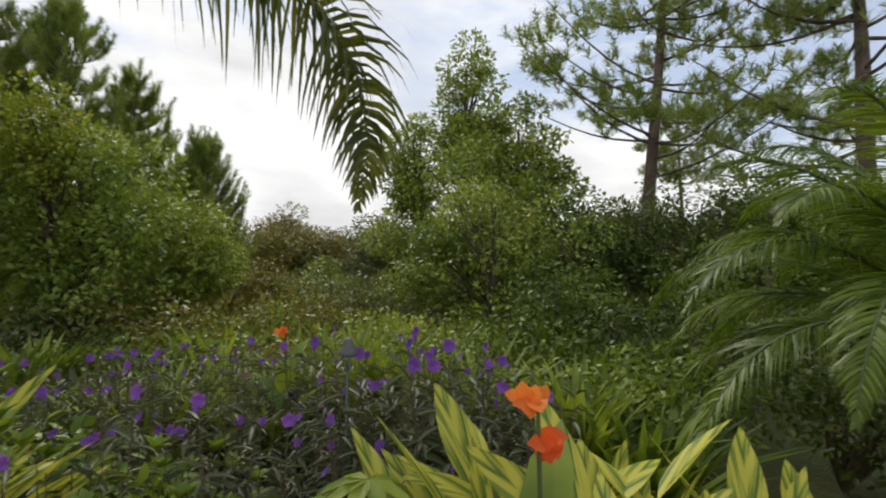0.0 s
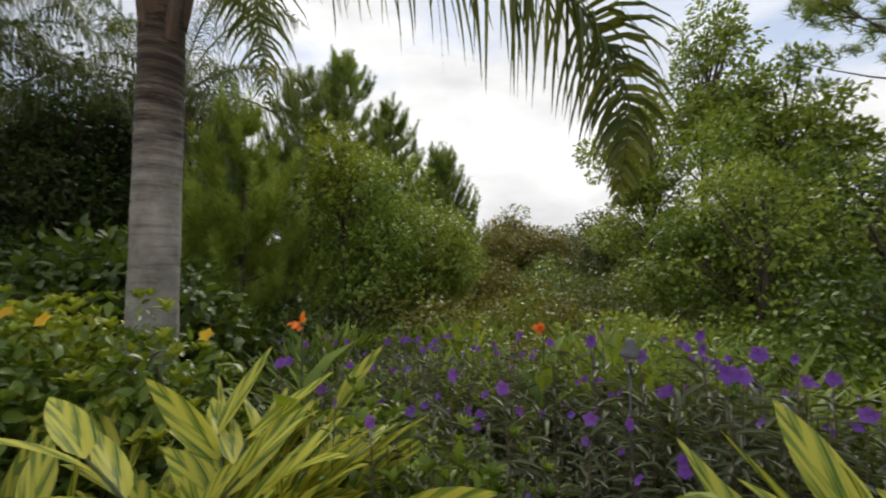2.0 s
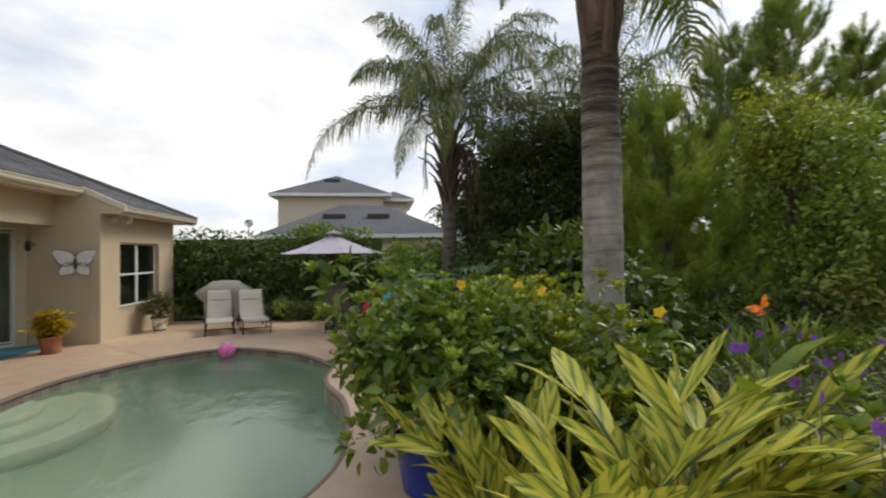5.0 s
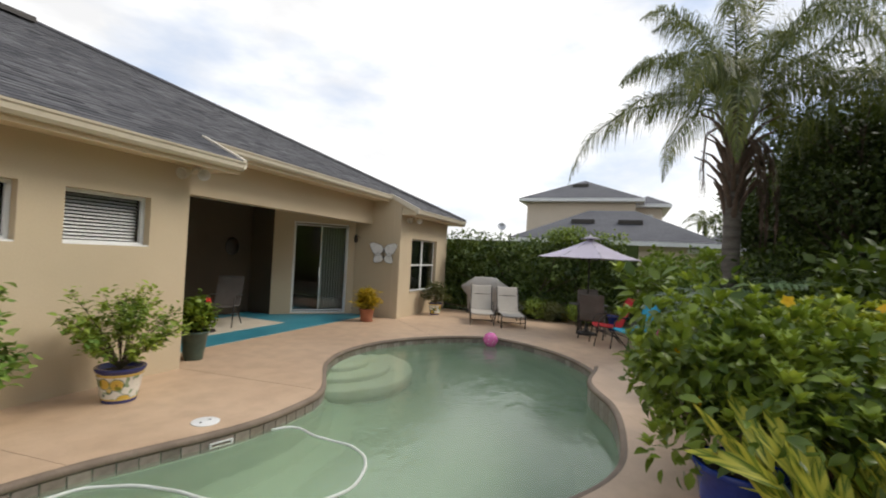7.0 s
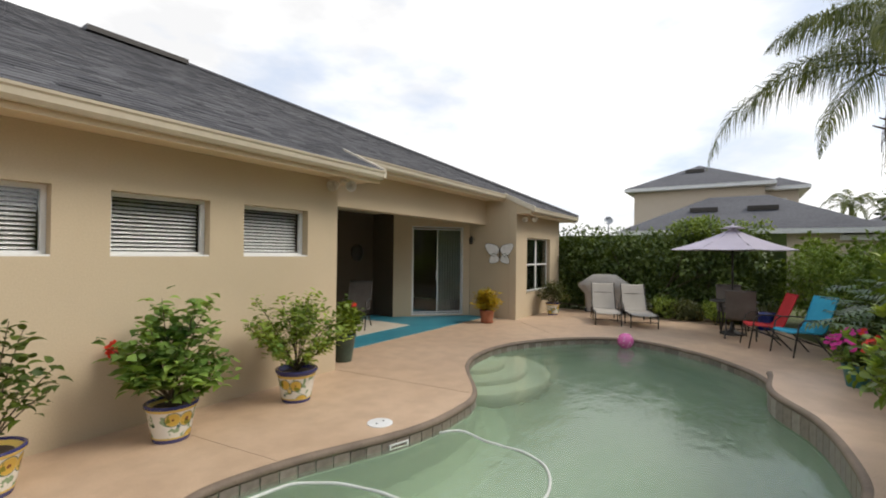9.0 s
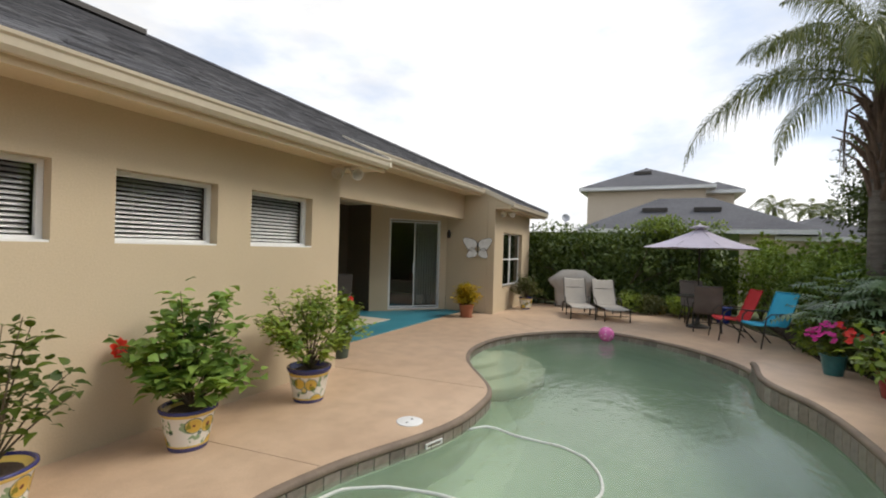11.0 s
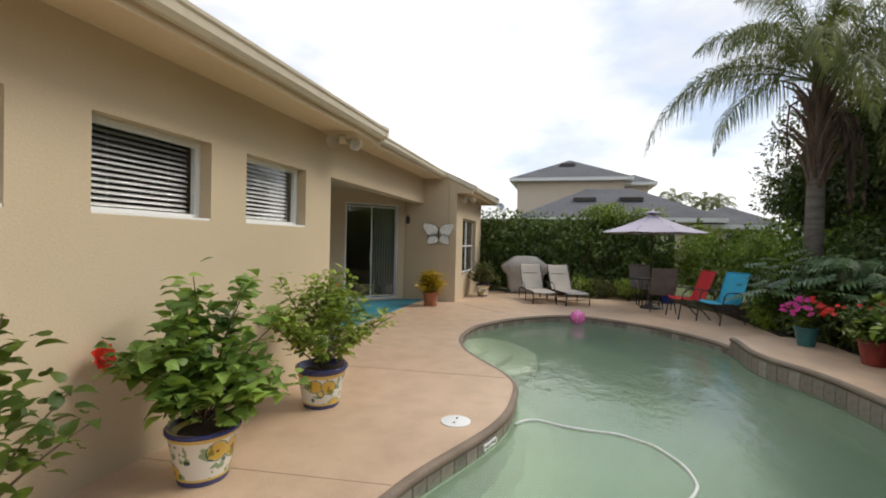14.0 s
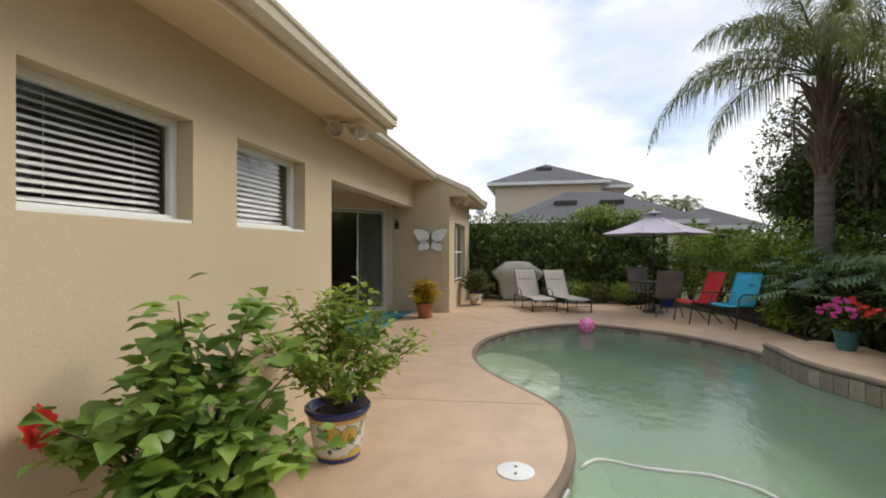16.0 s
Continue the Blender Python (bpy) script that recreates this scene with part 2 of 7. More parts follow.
# water
WATER, n, l, b = nodes_of("pool_water")
b.inputs["Base Color"].default_value = (0.70, 0.83, 0.70, 1)
b.inputs["Roughness"].default_value = 0.03
b.inputs["IOR"].default_value = 1.33
b.inputs["Transmission Weight"].default_value = 0.9
wv1, wv2 = noise_node(n, l, 2.2, 3, stretch=(1.0, 1.6, 1)), noise_node(n, l, 9.0, 2, stretch=(1.0, 1.7, 1))
wm = n.new("ShaderNodeMath")
wm.operation = "MULTIPLY_ADD"
l.new(wv2.outputs["Fac"], wm.inputs[0])
wm.inputs[1].default_value = 0.30
l.new(wv1.outputs["Fac"], wm.inputs[2])
add_bump(n, l, b, wm.outputs[0], 0.4, 0.04)


def glass(name, tint, rough=0.02):
    m, n, l, b = nodes_of(name)
    b.inputs["Base Color"].default_value = (*tint, 1)
    b.inputs["Roughness"].default_value, b.inputs["IOR"].default_value = rough, 1.5
    b.inputs["Transmission Weight"].default_value = 1.0
    return m


PANE = glass("window_glass", (0.95, 0.97, 0.97))
DARK_PANE = glass("tinted_glass", (0.46, 0.52, 0.49))
DOOR_PANE = glass("sliding_door_glass", (0.86, 0.90, 0.88))
# Near-black for boards that stand in for unlit rooms behind windows
ROOM_DARK = surface("room_dark", (0.03, 0.03, 0.03), (0.05, 0.05, 0.05), 4, 200, 0.7, 0.2)
DRAPE = surface("vertical_blind", (0.34, 0.36, 0.33), (0.42, 0.44, 0.40), 3, 60, 0.8, 0.1)

# roof shingles: tone by shingle
SHINGLE, n, l, b = nodes_of("shingle")
geo = n.new("ShaderNodeNewGeometry")
gr, st = noise_node(n, l, 110, 2), noise_node(n, l, 0.5, 4)
ra = ramp(n, l, geo.outputs["Random Per Island"], [(0.0, (0.045, 0.045, 0.05)), (0.5, (0.075, 0.074, 0.08)), (1.0, (0.12, 0.118, 0.122))])
rb = ramp(n, l, gr.outputs["Fac"], [(0.3, (0.6, 0.6, 0.6)), (0.7, (1.25, 1.25, 1.25))])
rc = ramp(n, l, st.outputs["Fac"], [(0.3, (0.8, 0.8, 0.82)), (0.7, (1.1, 1.1, 1.1))])
m1 = mix_rgb(n, l, 1.0, ra.outputs["Color"], rb.outputs["Color"], "MULTIPLY")
m2 = mix_rgb(n, l, 1.0, m1.outputs["Color"], rc.outputs["Color"], "MULTIPLY")
l.new(m2.outputs["Color"], b.inputs["Base Color"])
b.inputs["Roughness"].default_value = 0.95
add_bump(n, l, b, gr.outputs["Fac"], 0.4, 0.004)


# ---- mesh helpers ----
class Geo:
    """Gathers vertices and faces (and a uv per vertex) for one mesh."""
    def __init__(self):
        self.v, self.f, self.n = [], [], 0

    def add(self, verts, faces):
        verts = np.asarray(verts, float).reshape(-1, 3)
        self.v.append(verts)
        self.f.extend([tuple(int(i) + self.n for i in q) for q in faces])
        self.n += len(verts)
        return self

    def mesh(self, name, smooth=False):
        me = bpy.data.meshes.new(name)
        me.from_pydata(np.concatenate(self.v).tolist(), [], self.f)
        if smooth:
            me.polygons.foreach_set("use_smooth", np.ones(len(me.polygons), bool))
        me.update()
        return me


def part(name, data, material, parent, label="", smooth=False, m=None):
    """Links a Geo, bmesh or mesh as one mesh object under a thing."""
    if isinstance(data, Geo):
        me = data.mesh(name, smooth)
    elif isinstance(data, bmesh.types.BMesh):
        me = bpy.data.meshes.new(name)
        data.to_mesh(me)
        data.free()
        if smooth:
            me.polygons.foreach_set("use_smooth", np.ones(len(me.polygons), bool))
    else:
        me = data
    if not me.materials:
        me.materials.append(material)
    ob = new(name, me)
    ob.parent = parent
    if m is not None:
        ob.matrix_basis = m
    if label:
        ob["label"] = label
    return ob


def thing(name, m, label, category, group="", kind=""):
    ob = new(name)
    ob.empty_display_size = 0.1
    ob.matrix_basis = m
    return tagged(ob, label, category, group, kind)


def structure(name, data, material, label, category="", smooth=False):
    ob = part(name, data, material, None, smooth=smooth)
    return tagged(ob, label, category or name.split("_")[0], "", "structure")


def box(g, x0, x1, y0, y1, z0, z1):
    v = [(x, y, z) for z in (z0, z1) for y in (y0, y1) for x in (x0, x1)]
    return g.add(v, [(0, 2, 3, 1), (4, 5, 7, 6), (0, 1, 5, 4), (2, 6, 7, 3), (0, 4, 6, 2), (1, 3, 7, 5)])


def soft_box(x0, x1, y0, y1, z0, z1, r=0.01, seg=2):
    bm = bmesh.new()
    bmesh.ops.create_cube(bm, size=1)
    for v in bm.verts:
        v.co = ((x0, x1)[v.co.x > 0], (y0, y1)[v.co.y > 0], (z0, z1)[v.co.z > 0])
    bmesh.ops.bevel(bm, geom=bm.edges[:], offset=r, segments=seg, affect="EDGES", profile=0.5)
    return bm


def tube(g, pts, radius, segs=8, caps=True):
    """A round bar along a line of points; radius a number or one per point."""
    p = np.asarray(pts, float)
    k = len(p)
    rad = np.full(k, radius) if np.isscalar(radius) else np.asarray(radius, float)
    tang = np.gradient(p, axis=0)
    tang /= np.linalg.norm(tang, axis=1)[:, None] + 1e-12
    ref = np.array([0, 0, 1.0]) if abs(tang[0][2]) < 0.9 else np.array([1.0, 0, 0])
    rings = []
    for i in range(k):
        a = np.cross(tang[i], ref)
        a /= np.linalg.norm(a) + 1e-12
        c = np.cross(a, tang[i])
        ref = c if abs(np.dot(c, tang[min(i + 1, k - 1)])) < 0.9 else a
        th = np.arange(segs) * 2 * np.pi / segs
        rings.append(p[i] + rad[i] * (np.cos(th)[:, None] * a + np.sin(th)[:, None] * c))
    f = []
    for i in range(k - 1):
        for j in range(segs):
            j2 = (j + 1) % segs
            f.append((i * segs + j, i * segs + j2, (i + 1) * segs + j2, (i + 1) * segs + j))
    if caps:
        f.append(tuple(range(segs - 1, -1, -1)))
        f.append(tuple((k - 1) * segs + j for j in range(segs)))
    return g.add(np.concatenate(rings), f)


def lathe(g, prof, segs=32, centre=(0, 0, 0), wobble=0.0):
    """Turns a profile of (radius, height) round the z axis."""
    k = len(prof)
    th = np.arange(segs) * 2 * np.pi / segs
    v = []
    for r, z in prof:
        rr = r * (1 + wobble * np.sin(3 * th + z * 9))
        v.append(np.stack([centre[0] + rr * np.cos(th), centre[1] + rr * np.sin(th), np.full(segs, centre[2] + z)], 1))
    f = [(i * segs + j, i * segs + (j + 1) % segs, (i + 1) * segs + (j + 1) % segs, (i + 1) * segs + j) for i in range(k - 1) for j in range(segs)]
    f.append(tuple(range(segs - 1, -1, -1)))
    f.append(tuple((k - 1) * segs + j for j in range(segs)))
    return g.add(np.concatenate(v), f)


def closed_spline(pts, per=8):
    """Closed Catmull-Rom curve through plan points."""
    p = np.asarray(pts, float)
    k, out = len(p), []
    for i in range(k):
        a, b_, c, d = p[i - 1], p[i], p[(i + 1) % k], p[(i + 2) % k]
        for s in np.arange(per) / per:
            out.append(0.5 * (2 * b_ + (c - a) * s + (2 * a - 5 * b_ + 4 * c - d) * s ** 2 + (3 * b_ - a - 3 * c + d) * s ** 3))
    return np.array(out)


def resample(loop, step):
    """Even points round a closed plan curve."""
    q = np.vstack([loop, loop[:1]])
    s = np.concatenate([[0], np.cumsum(np.linalg.norm(np.diff(q, axis=0), axis=1))])
    k = int(round(s[-1] / step))
    t = np.arange(k) * s[-1] / k
    return np.stack([np.interp(t, s, q[:, 0]), np.interp(t, s, q[:, 1])], 1)


def holed_wall(g, width, height, holes, depth):
    """A wall in local x (along) and z, its face at y = 0 and its back at y = depth, with rectangular openings (x0, x1, z0, z1)."""
    xs = sorted({0.0, width, *[h[0] for h in holes], *[h[1] for h in holes]})
    zs = sorted({0.0, height, *[h[2] for h in holes], *[h[3] for h in holes]})
    solid = lambda i, k: 0 <= i < len(xs) - 1 and 0 <= k < len(zs) - 1 and not any(
        h[0] - 1e-6 < (xs[i] + xs[i + 1]) / 2 < h[1] + 1e-6 and h[2] - 1e-6 < (zs[k] + zs[k + 1]) / 2 < h[3] + 1e-6 for h in holes)
    for i in range(len(xs) - 1):
        for k in range(len(zs) - 1):
            if not solid(i, k):
                continue
            x0, x1, z0, z1 = xs[i], xs[i + 1], zs[k], zs[k + 1]
            g.add([(x0, 0, z0), (x1, 0, z0), (x1, 0, z1), (x0, 0, z1)], [(0, 1, 2, 3)])
            g.add([(x0, depth, z0), (x1, depth, z0), (x1, depth, z1), (x0, depth, z1)], [(3, 2, 1, 0)])
            for di, dk, e in ((-1, 0, ((x0, z0), (x0, z1))), (1, 0, ((x1, z1), (x1, z0))), (0, -1, ((x1, z0), (x0, z0))), (0, 1, ((x0, z1), (x1, z1)))):
                if not solid(i + di, k + dk):
                    (xa, za), (xb, zb) = e
                    g.add([(xa, 0, za), (xb, 0, zb), (xb, depth, zb), (xa, depth, za)], [(0, 1, 2, 3)])
    return g


def moved(g, m):
    """Applies a pose to all that a Geo holds."""
    a = np.concatenate(g.v)
    mm = np.array(m)
    g.v = [a @ mm[:3, :3].T + mm[:3, 3]]
    return g


# ---- ground, deck, pool ----
POOL = resample(closed_spline([(0.15, -4.2), (-0.63, -4.16), (-1.75, -3.74), (-2.53, -3.66), (-3.2, -3.8), (-4.3, -4.55), (-5.31, -4.81), (-6.45, -4.64),
                               (-7.55, -3.92), (-8.1, -2.95), (-7.55, -1.8), (-6.8, -1.12), (-5.95, -0.74), (-4.85, -0.76), (-3.95, -0.45), (-3.1, -0.34),
                               (-2.3, -0.37), (-1.6, -0.7), (-0.7, -1.4), (0.05, -2.4), (0.45, -3.4)], 10), 0.1)


def flat_with_hole(outer, inner, z):
    """A level sheet between an outer and an inner plan loop."""
    bm = bmesh.new()
    edges = []
    for loop in (outer, inner):
        vs = [bm.verts.new((x, y, z)) for x, y in loop]
        edges += [bm.edges.new((vs[i], vs[(i + 1) % len(vs)])) for i in range(len(vs))]
    bmesh.ops.triangle_fill(bm, edges=edges, use_beauty=True)
    for f in bm.faces:
        if f.normal.z < 0:
            f.normal_flip()
    return bm


def offset_loop(loop, d):
    """Moves a closed plan loop sideways (outwards for a clockwise loop when d > 0)."""
    t = np.roll(loop, -1, 0) - np.roll(loop, 1, 0)
    t /= np.linalg.norm(t, axis=1)[:, None]
    return loop + d * np.stack([-t[:, 1], t[:, 0]], 1)


_area = np.sum(POOL[:, 0] * np.roll(POOL[:, 1], -1) - np.roll(POOL[:, 0], -1) * POOL[:, 1])
if _area > 0:
    POOL = POOL[::-1].copy()
OUT = 1.0        # clockwise loop: left of travel is outside
RIM = 0.045      # coping width

outer_ground = [(-900, -900), (900, -900), (900, 900), (-900, 900)]
structure("ground", flat_with_hole(outer_ground, [(-12.3, -6.9), (-12.3, -1.25), (-11.2, -0.25), (-9.6, 0.25), (-8.2, 0.37), (-5.0, 0.45), (8.9, 0.45), (8.9, -6.9)], -0.03), GROUND, "dark leaf litter and soil under the plants", "ground")

DECK_OUT = [(-12.4, -7.0), (9.0, -7.0), (9.0, 0.5), (-5.0, 0.5), (-8.2, 0.42), (-9.6, 0.3), (-11.2, -0.2), (-12.4, -1.2)]
structure("pavement_deck", flat_with_hole(DECK_OUT, offset_loop(POOL, OUT * RIM), 0.0), DECK, "sand-coloured spray-coated concrete pool deck", "pool deck")

near_step = int(np.argmin(np.hypot(POOL[:, 0] + 5.92, POOL[:, 1] + 0.72)))
near_east = int(np.argmin(np.hypot(POOL[:, 0] - 0.3, POOL[:, 1] + 2.9)))
N = len(POOL)
arc = []
i = near_step
step_dir = 1 if POOL[(near_step + 1) % N][0] > POOL[near_step][0] else -1
while i != near_east:
    arc.append(i)
    i = (i + step_dir) % N
ARC = set(arc)
rim_in = offset_loop(POOL, OUT * RIM)
raised = [tuple(rim_in[i]) for i in arc] + [(0.8, -2.85), (4.0, -2.85), (4.0, 0.55), (-4.6, 0.55), (-5.9, 0.5), (-6.25, 0.15), (-6.15, -0.35)]
bm = bmesh.new()
vs = [bm.verts.new((x, y, 0.15)) for x, y in raised]
top = bm.faces.new(vs)
top.normal_update()
if top.normal.z < 0:
    top.normal_flip()
low = [bm.verts.new((x, y, -0.01)) for x, y in raised]
for i in range(len(vs)):
    a, b_ = i, (i + 1) % len(vs)
    bm.faces.new((vs[a], vs[b_], low[b_], low[a]))
bmesh.ops.triangulate(bm, faces=[top])
bmesh.ops.recalc_face_normals(bm, faces=bm.faces[:])
structure("pavement_raised_deck", bm, DECK, "raised sand-coloured deck one step above the pool", "pool deck")


def coping(name, ids, z, closed, label):
    """Rounded edge of the deck, swept round the pool."""
    prof = [(RIM, 0.002), (0.02, 0.003), (0.0, -0.004), (-0.014, -0.018), (-0.016, -0.04), (-0.008, -0.058), (0.012, -0.066), (RIM, -0.066)]
    pts = POOL[ids]
    nrm = (offset_loop(POOL, OUT) - POOL)[ids]
    v = np.concatenate([[[p[0] + o * nn[0], p[1] + o * nn[1], z + h] for o, h in prof] for p, nn in zip(pts, nrm)])
    q, m = len(prof), len(ids)
    f = [(i * q + j, ((i + 1) % m) * q + j, ((i + 1) % m) * q + (j + 1), i * q + (j + 1)) for i in range(m if closed else m - 1) for j in range(q - 1)]
    bm = bmesh.new()
    bv = [bm.verts.new(x) for x in v]
    for q4 in f:
        bm.faces.new([bv[i] for i in q4])
    bmesh.ops.recalc_face_normals(bm, faces=bm.faces[:])
    structure(name, bm, COPING, label, "coping", True)


rest = []
i = near_east
while i != (near_step + step_dir) % N:
    rest.append(i)
    i = (i + step_dir) % N
coping("trim_coping", rest, 0.0, False, "rounded pool coping, darkened for its shadowed wet edge")
coping("trim_raised_coping", arc, 0.15, False, "rounded raised-deck coping, darkened for its shadowed wet edge")

# shell
pool = thing("pool", pose(0, 0, 0), "freeform swimming pool with cloudy green water", "pool", kind="structure")
lev = [(0.014, 0.1), (0.014, -0.24), (0.0, -0.25), (0.0, -0.9), (-0.12, -1.12), (-0.4, -1.22)]
loops = [offset_loop(POOL, OUT * o) for o, _ in lev]
v = np.concatenate([np.column_stack([lp, np.full(N, z)]) for lp, (_, z) in zip(loops, lev)])
hi = np.array([0.09 if i in ARC else -0.05 for i in range(N)])
v[:N, 2] = hi
f = [(a * N + i, a * N + (i + 1) % N, (a + 1) * N + (i + 1) % N, (a + 1) * N + i) for a in range(len(lev) - 1) for i in range(N)]
f.append(tuple((len(lev) - 1) * N + i for i in range(N)))
part("basin", Geo().add(v, f), PLASTER, pool, "plaster basin, coloured dim green for light lost in deep water")
for r, z in ((0.62, -0.22), (1.0, -0.45), (1.38, -0.68)):
    g = Geo()
    lathe(g, [(r, z - 0.6), (r, z - 0.02), (r - 0.02, z), (0.001, z)], 48, (-5.05, -4.98, 0))
    part("step", g, STEP_PLASTER, pool, "submerged step, coloured paler for its shallow depth", True)
ins = offset_loop(POOL, OUT * 0.01)
bm = bmesh.new()
wv = [bm.verts.new((x, y, -0.13)) for x, y in ins]
fw = bm.faces.new(wv)
fw.normal_update()
if fw.normal.z < 0:
    fw.normal_flip()
bmesh.ops.triangulate(bm, faces=[fw])
water = structure("water", bm, WATER, "greenish rippled pool water reflecting the clouds", "water")
water.visible_shadow = False

# ---- house ----
WALL_TOP = 2.98


def wall(name, x, y, turn, length, holes, label, mat=None, top=WALL_TOP, depth=0.2):
    g = holed_wall(Geo(), length, top, holes, depth)
    return structure(name, moved(g, pose(x, y, 0, 0, 0, turn)), mat or STUCCO, label, "wall")


EAST, NORTH = 8.0, -5.97
WINS = [(0.37, 1.31), (-1.01, -0.065), (-2.365, -1.42)]
wall("wall_north", EAST, NORTH, 180, EAST + 2.9, [(EAST - b_, EAST - a, 1.65, 2.27) for a, b_ in WINS], "tan stucco wall with three high windows")
wall("wall_lanai_east", -2.9, -6.172, 270, 3.3, [], "tan stucco side wall of the covered patio", depth=0.18)
DIAG = math.degrees(math.atan2(0.96, -1.07))
wall("wall_slider", -7.53, -8.73, DIAG, 2.13, [(0.5, 1.94, 0.04, 2.44)], "tan stucco wall round the sliding door")
wall("wall_butterfly", -9.12, -7.3, 90, 1.175, [], "tan stucco wall with a butterfly ornament")
wall("wall_bay", -9.122, -5.92, 180, 3.35, [(0.72, 2.52, 0.67, 2.17)], "tan stucco wall with a double-hung window")
wall("wall_west", -12.47, -5.922, 270, 10, [], "tan stucco side wall of the house")
# Back and return walls take the brown with the patio shade mixed in
wall("wall_patio_back", -2.9, -9.45, 180, 4.63, [], "brown back wall of the covered patio, shade in its colour", INNER_SHADED)
wall("wall_patio_return", -7.53, -9.45, 90, 0.72, [], "dark tan return wall of the covered patio", INNER_SHADED)
# Rear and east walls are added only to stop sky light leaking in
wall("wall_house_back", -12.4, -16, 0, 20.4, [], "rear wall added to shut sky light out of the house")
wall("wall_east", EAST, -16, 90, 10, [], "east wall added to shut sky light out of the house")
g = Geo()
box(g, -9.12, -2.9, -7.05, -6.8, 2.5, 3.3)
structure("wall_beam", g, STUCCO, "tan stucco beam over the patio opening", "beam")
g = Geo()
box(g, -9.12, -2.9, -9.45, -7.05, 2.76, 2.82)
structure("ceiling_patio", g, STUCCO, "tan stucco patio ceiling", "ceiling")
# Ceiling slabs added to keep the inside of the house dark
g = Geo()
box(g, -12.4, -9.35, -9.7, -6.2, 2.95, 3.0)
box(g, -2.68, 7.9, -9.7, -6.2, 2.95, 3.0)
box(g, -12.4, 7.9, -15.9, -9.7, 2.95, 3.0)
structure("ceiling_house", g, INNER_SHADED, "ceiling added to keep the house dark inside", "ceiling")
g = Geo()
box(g, -9.12, -2.9, -9.45, -6.79, -0.05, 0.012)
structure("floor_patio", g, BLUE_FLOOR, "teal-blue painted patio floor", "floor")
# Floor slab added to close the house against light from below
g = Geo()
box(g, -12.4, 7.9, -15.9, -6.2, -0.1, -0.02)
structure("floor_house", g, INNER_SHADED, "floor added to keep the house dark inside", "floor")

PITCH, EAVE_Z, EAVE_Y, LAN_Y = 0.468, 2.92, -5.44, -6.24
rz = lambda y: EAVE_Z + PITCH * (EAVE_Y - y)
XW, XM, XB, XE = -12.85, -3.3, -9.135, EAST + 0.4
RIDGE_Y = -13.9
HIP_X = XW + (EAVE_Y - RIDGE_Y)
roof = thing("roof", pose(0, 0, 0), "dark grey asphalt shingle hip roof", "roof", kind="structure")
g = Geo()
T = 0.03
plan = [(XE, EAVE_Y), (XM, EAVE_Y), (XM, LAN_Y), (XB, LAN_Y), (XB, EAVE_Y), (XW, EAVE_Y), (HIP_X, RIDGE_Y), (XE, RIDGE_Y)]
g.add([(x, y, rz(y) - 0.01) for x, y in plan], [tuple(range(len(plan)))])
g.add([(XW, EAVE_Y, EAVE_Z), (XW, -22.3, EAVE_Z), (HIP_X, RIDGE_Y, rz(RIDGE_Y))], [(0, 1, 2)])
g.add([(HIP_X, RIDGE_Y, rz(RIDGE_Y)), (XW, -22.3, EAVE_Z), (XE, -22.3, EAVE_Z), (XE, RIDGE_Y, rz(RIDGE_Y))], [(0, 1, 2, 3)])
bm = bmesh.new()
tmp = g.mesh("deck")
bm.from_mesh(tmp)
bmesh.ops.triangulate(bm, faces=bm.faces[:])
part("roof_deck", bm, ROOF_FAR, roof, "dark roof boards")
# shingle courses on the slope seen from the pool
rng = np.random.default_rng(3)
g = Geo()
COURSE = 0.145
rise = COURSE / math.sqrt(1 + PITCH ** 2)
y, row = EAVE_Y + 0.02, 0
while y > RIDGE_Y:
    y2 = y - rise
    spans = [(XE, XM), (XB, XW + (EAVE_Y - y))] if y > LAN_Y else [(XE, XW + (EAVE_Y - y))]
    for xa, xb in spans:
        x = xa + rng.uniform(0, 0.3)
        while x > xb:
            w = rng.uniform(0.16, 0.36)
            x2 = max(x - w, xb)
            h = rng.uniform(0.006, 0.016)
            xs0, xs1 = min(x, xa), x2
            if xs0 - xs1 > 0.02:
                g.add([(xs0, y, rz(y) - 0.004), (xs1, y, rz(y) - 0.004), (xs1, y, rz(y) + h), (xs0, y, rz(y) + h), (xs1, y2 - 0.02, rz(y2 - 0.02) + 0.002), (xs0, y2 - 0.02, rz(y2 - 0.02) + 0.002)],
                      [(0, 1, 2, 3), (3, 2, 4, 5)])
            x = x2 - 0.004
    y = y2
    row += 1
tagged(part("shingles", g, SHINGLE, roof, "weathered charcoal shingles"), kind="stuff")
g = Geo()
tube(g, [(XW + s, EAVE_Y - s, rz(EAVE_Y - s) + 0.01) for s in np.linspace(0, EAVE_Y - RIDGE_Y, 30)], 0.07, 6)
part("hip_cap", g, SHINGLE, roof, "shingle hip cap")
g = Geo()
box(g, -4.4, -2.2, RIDGE_Y + 0.35, RIDGE_Y + 0.75, rz(RIDGE_Y + 0.55) - 0.02, rz(RIDGE_Y + 0.55) + 0.1)
part("roof_vent", g, BRONZE, roof, "long dark metal roof vent")


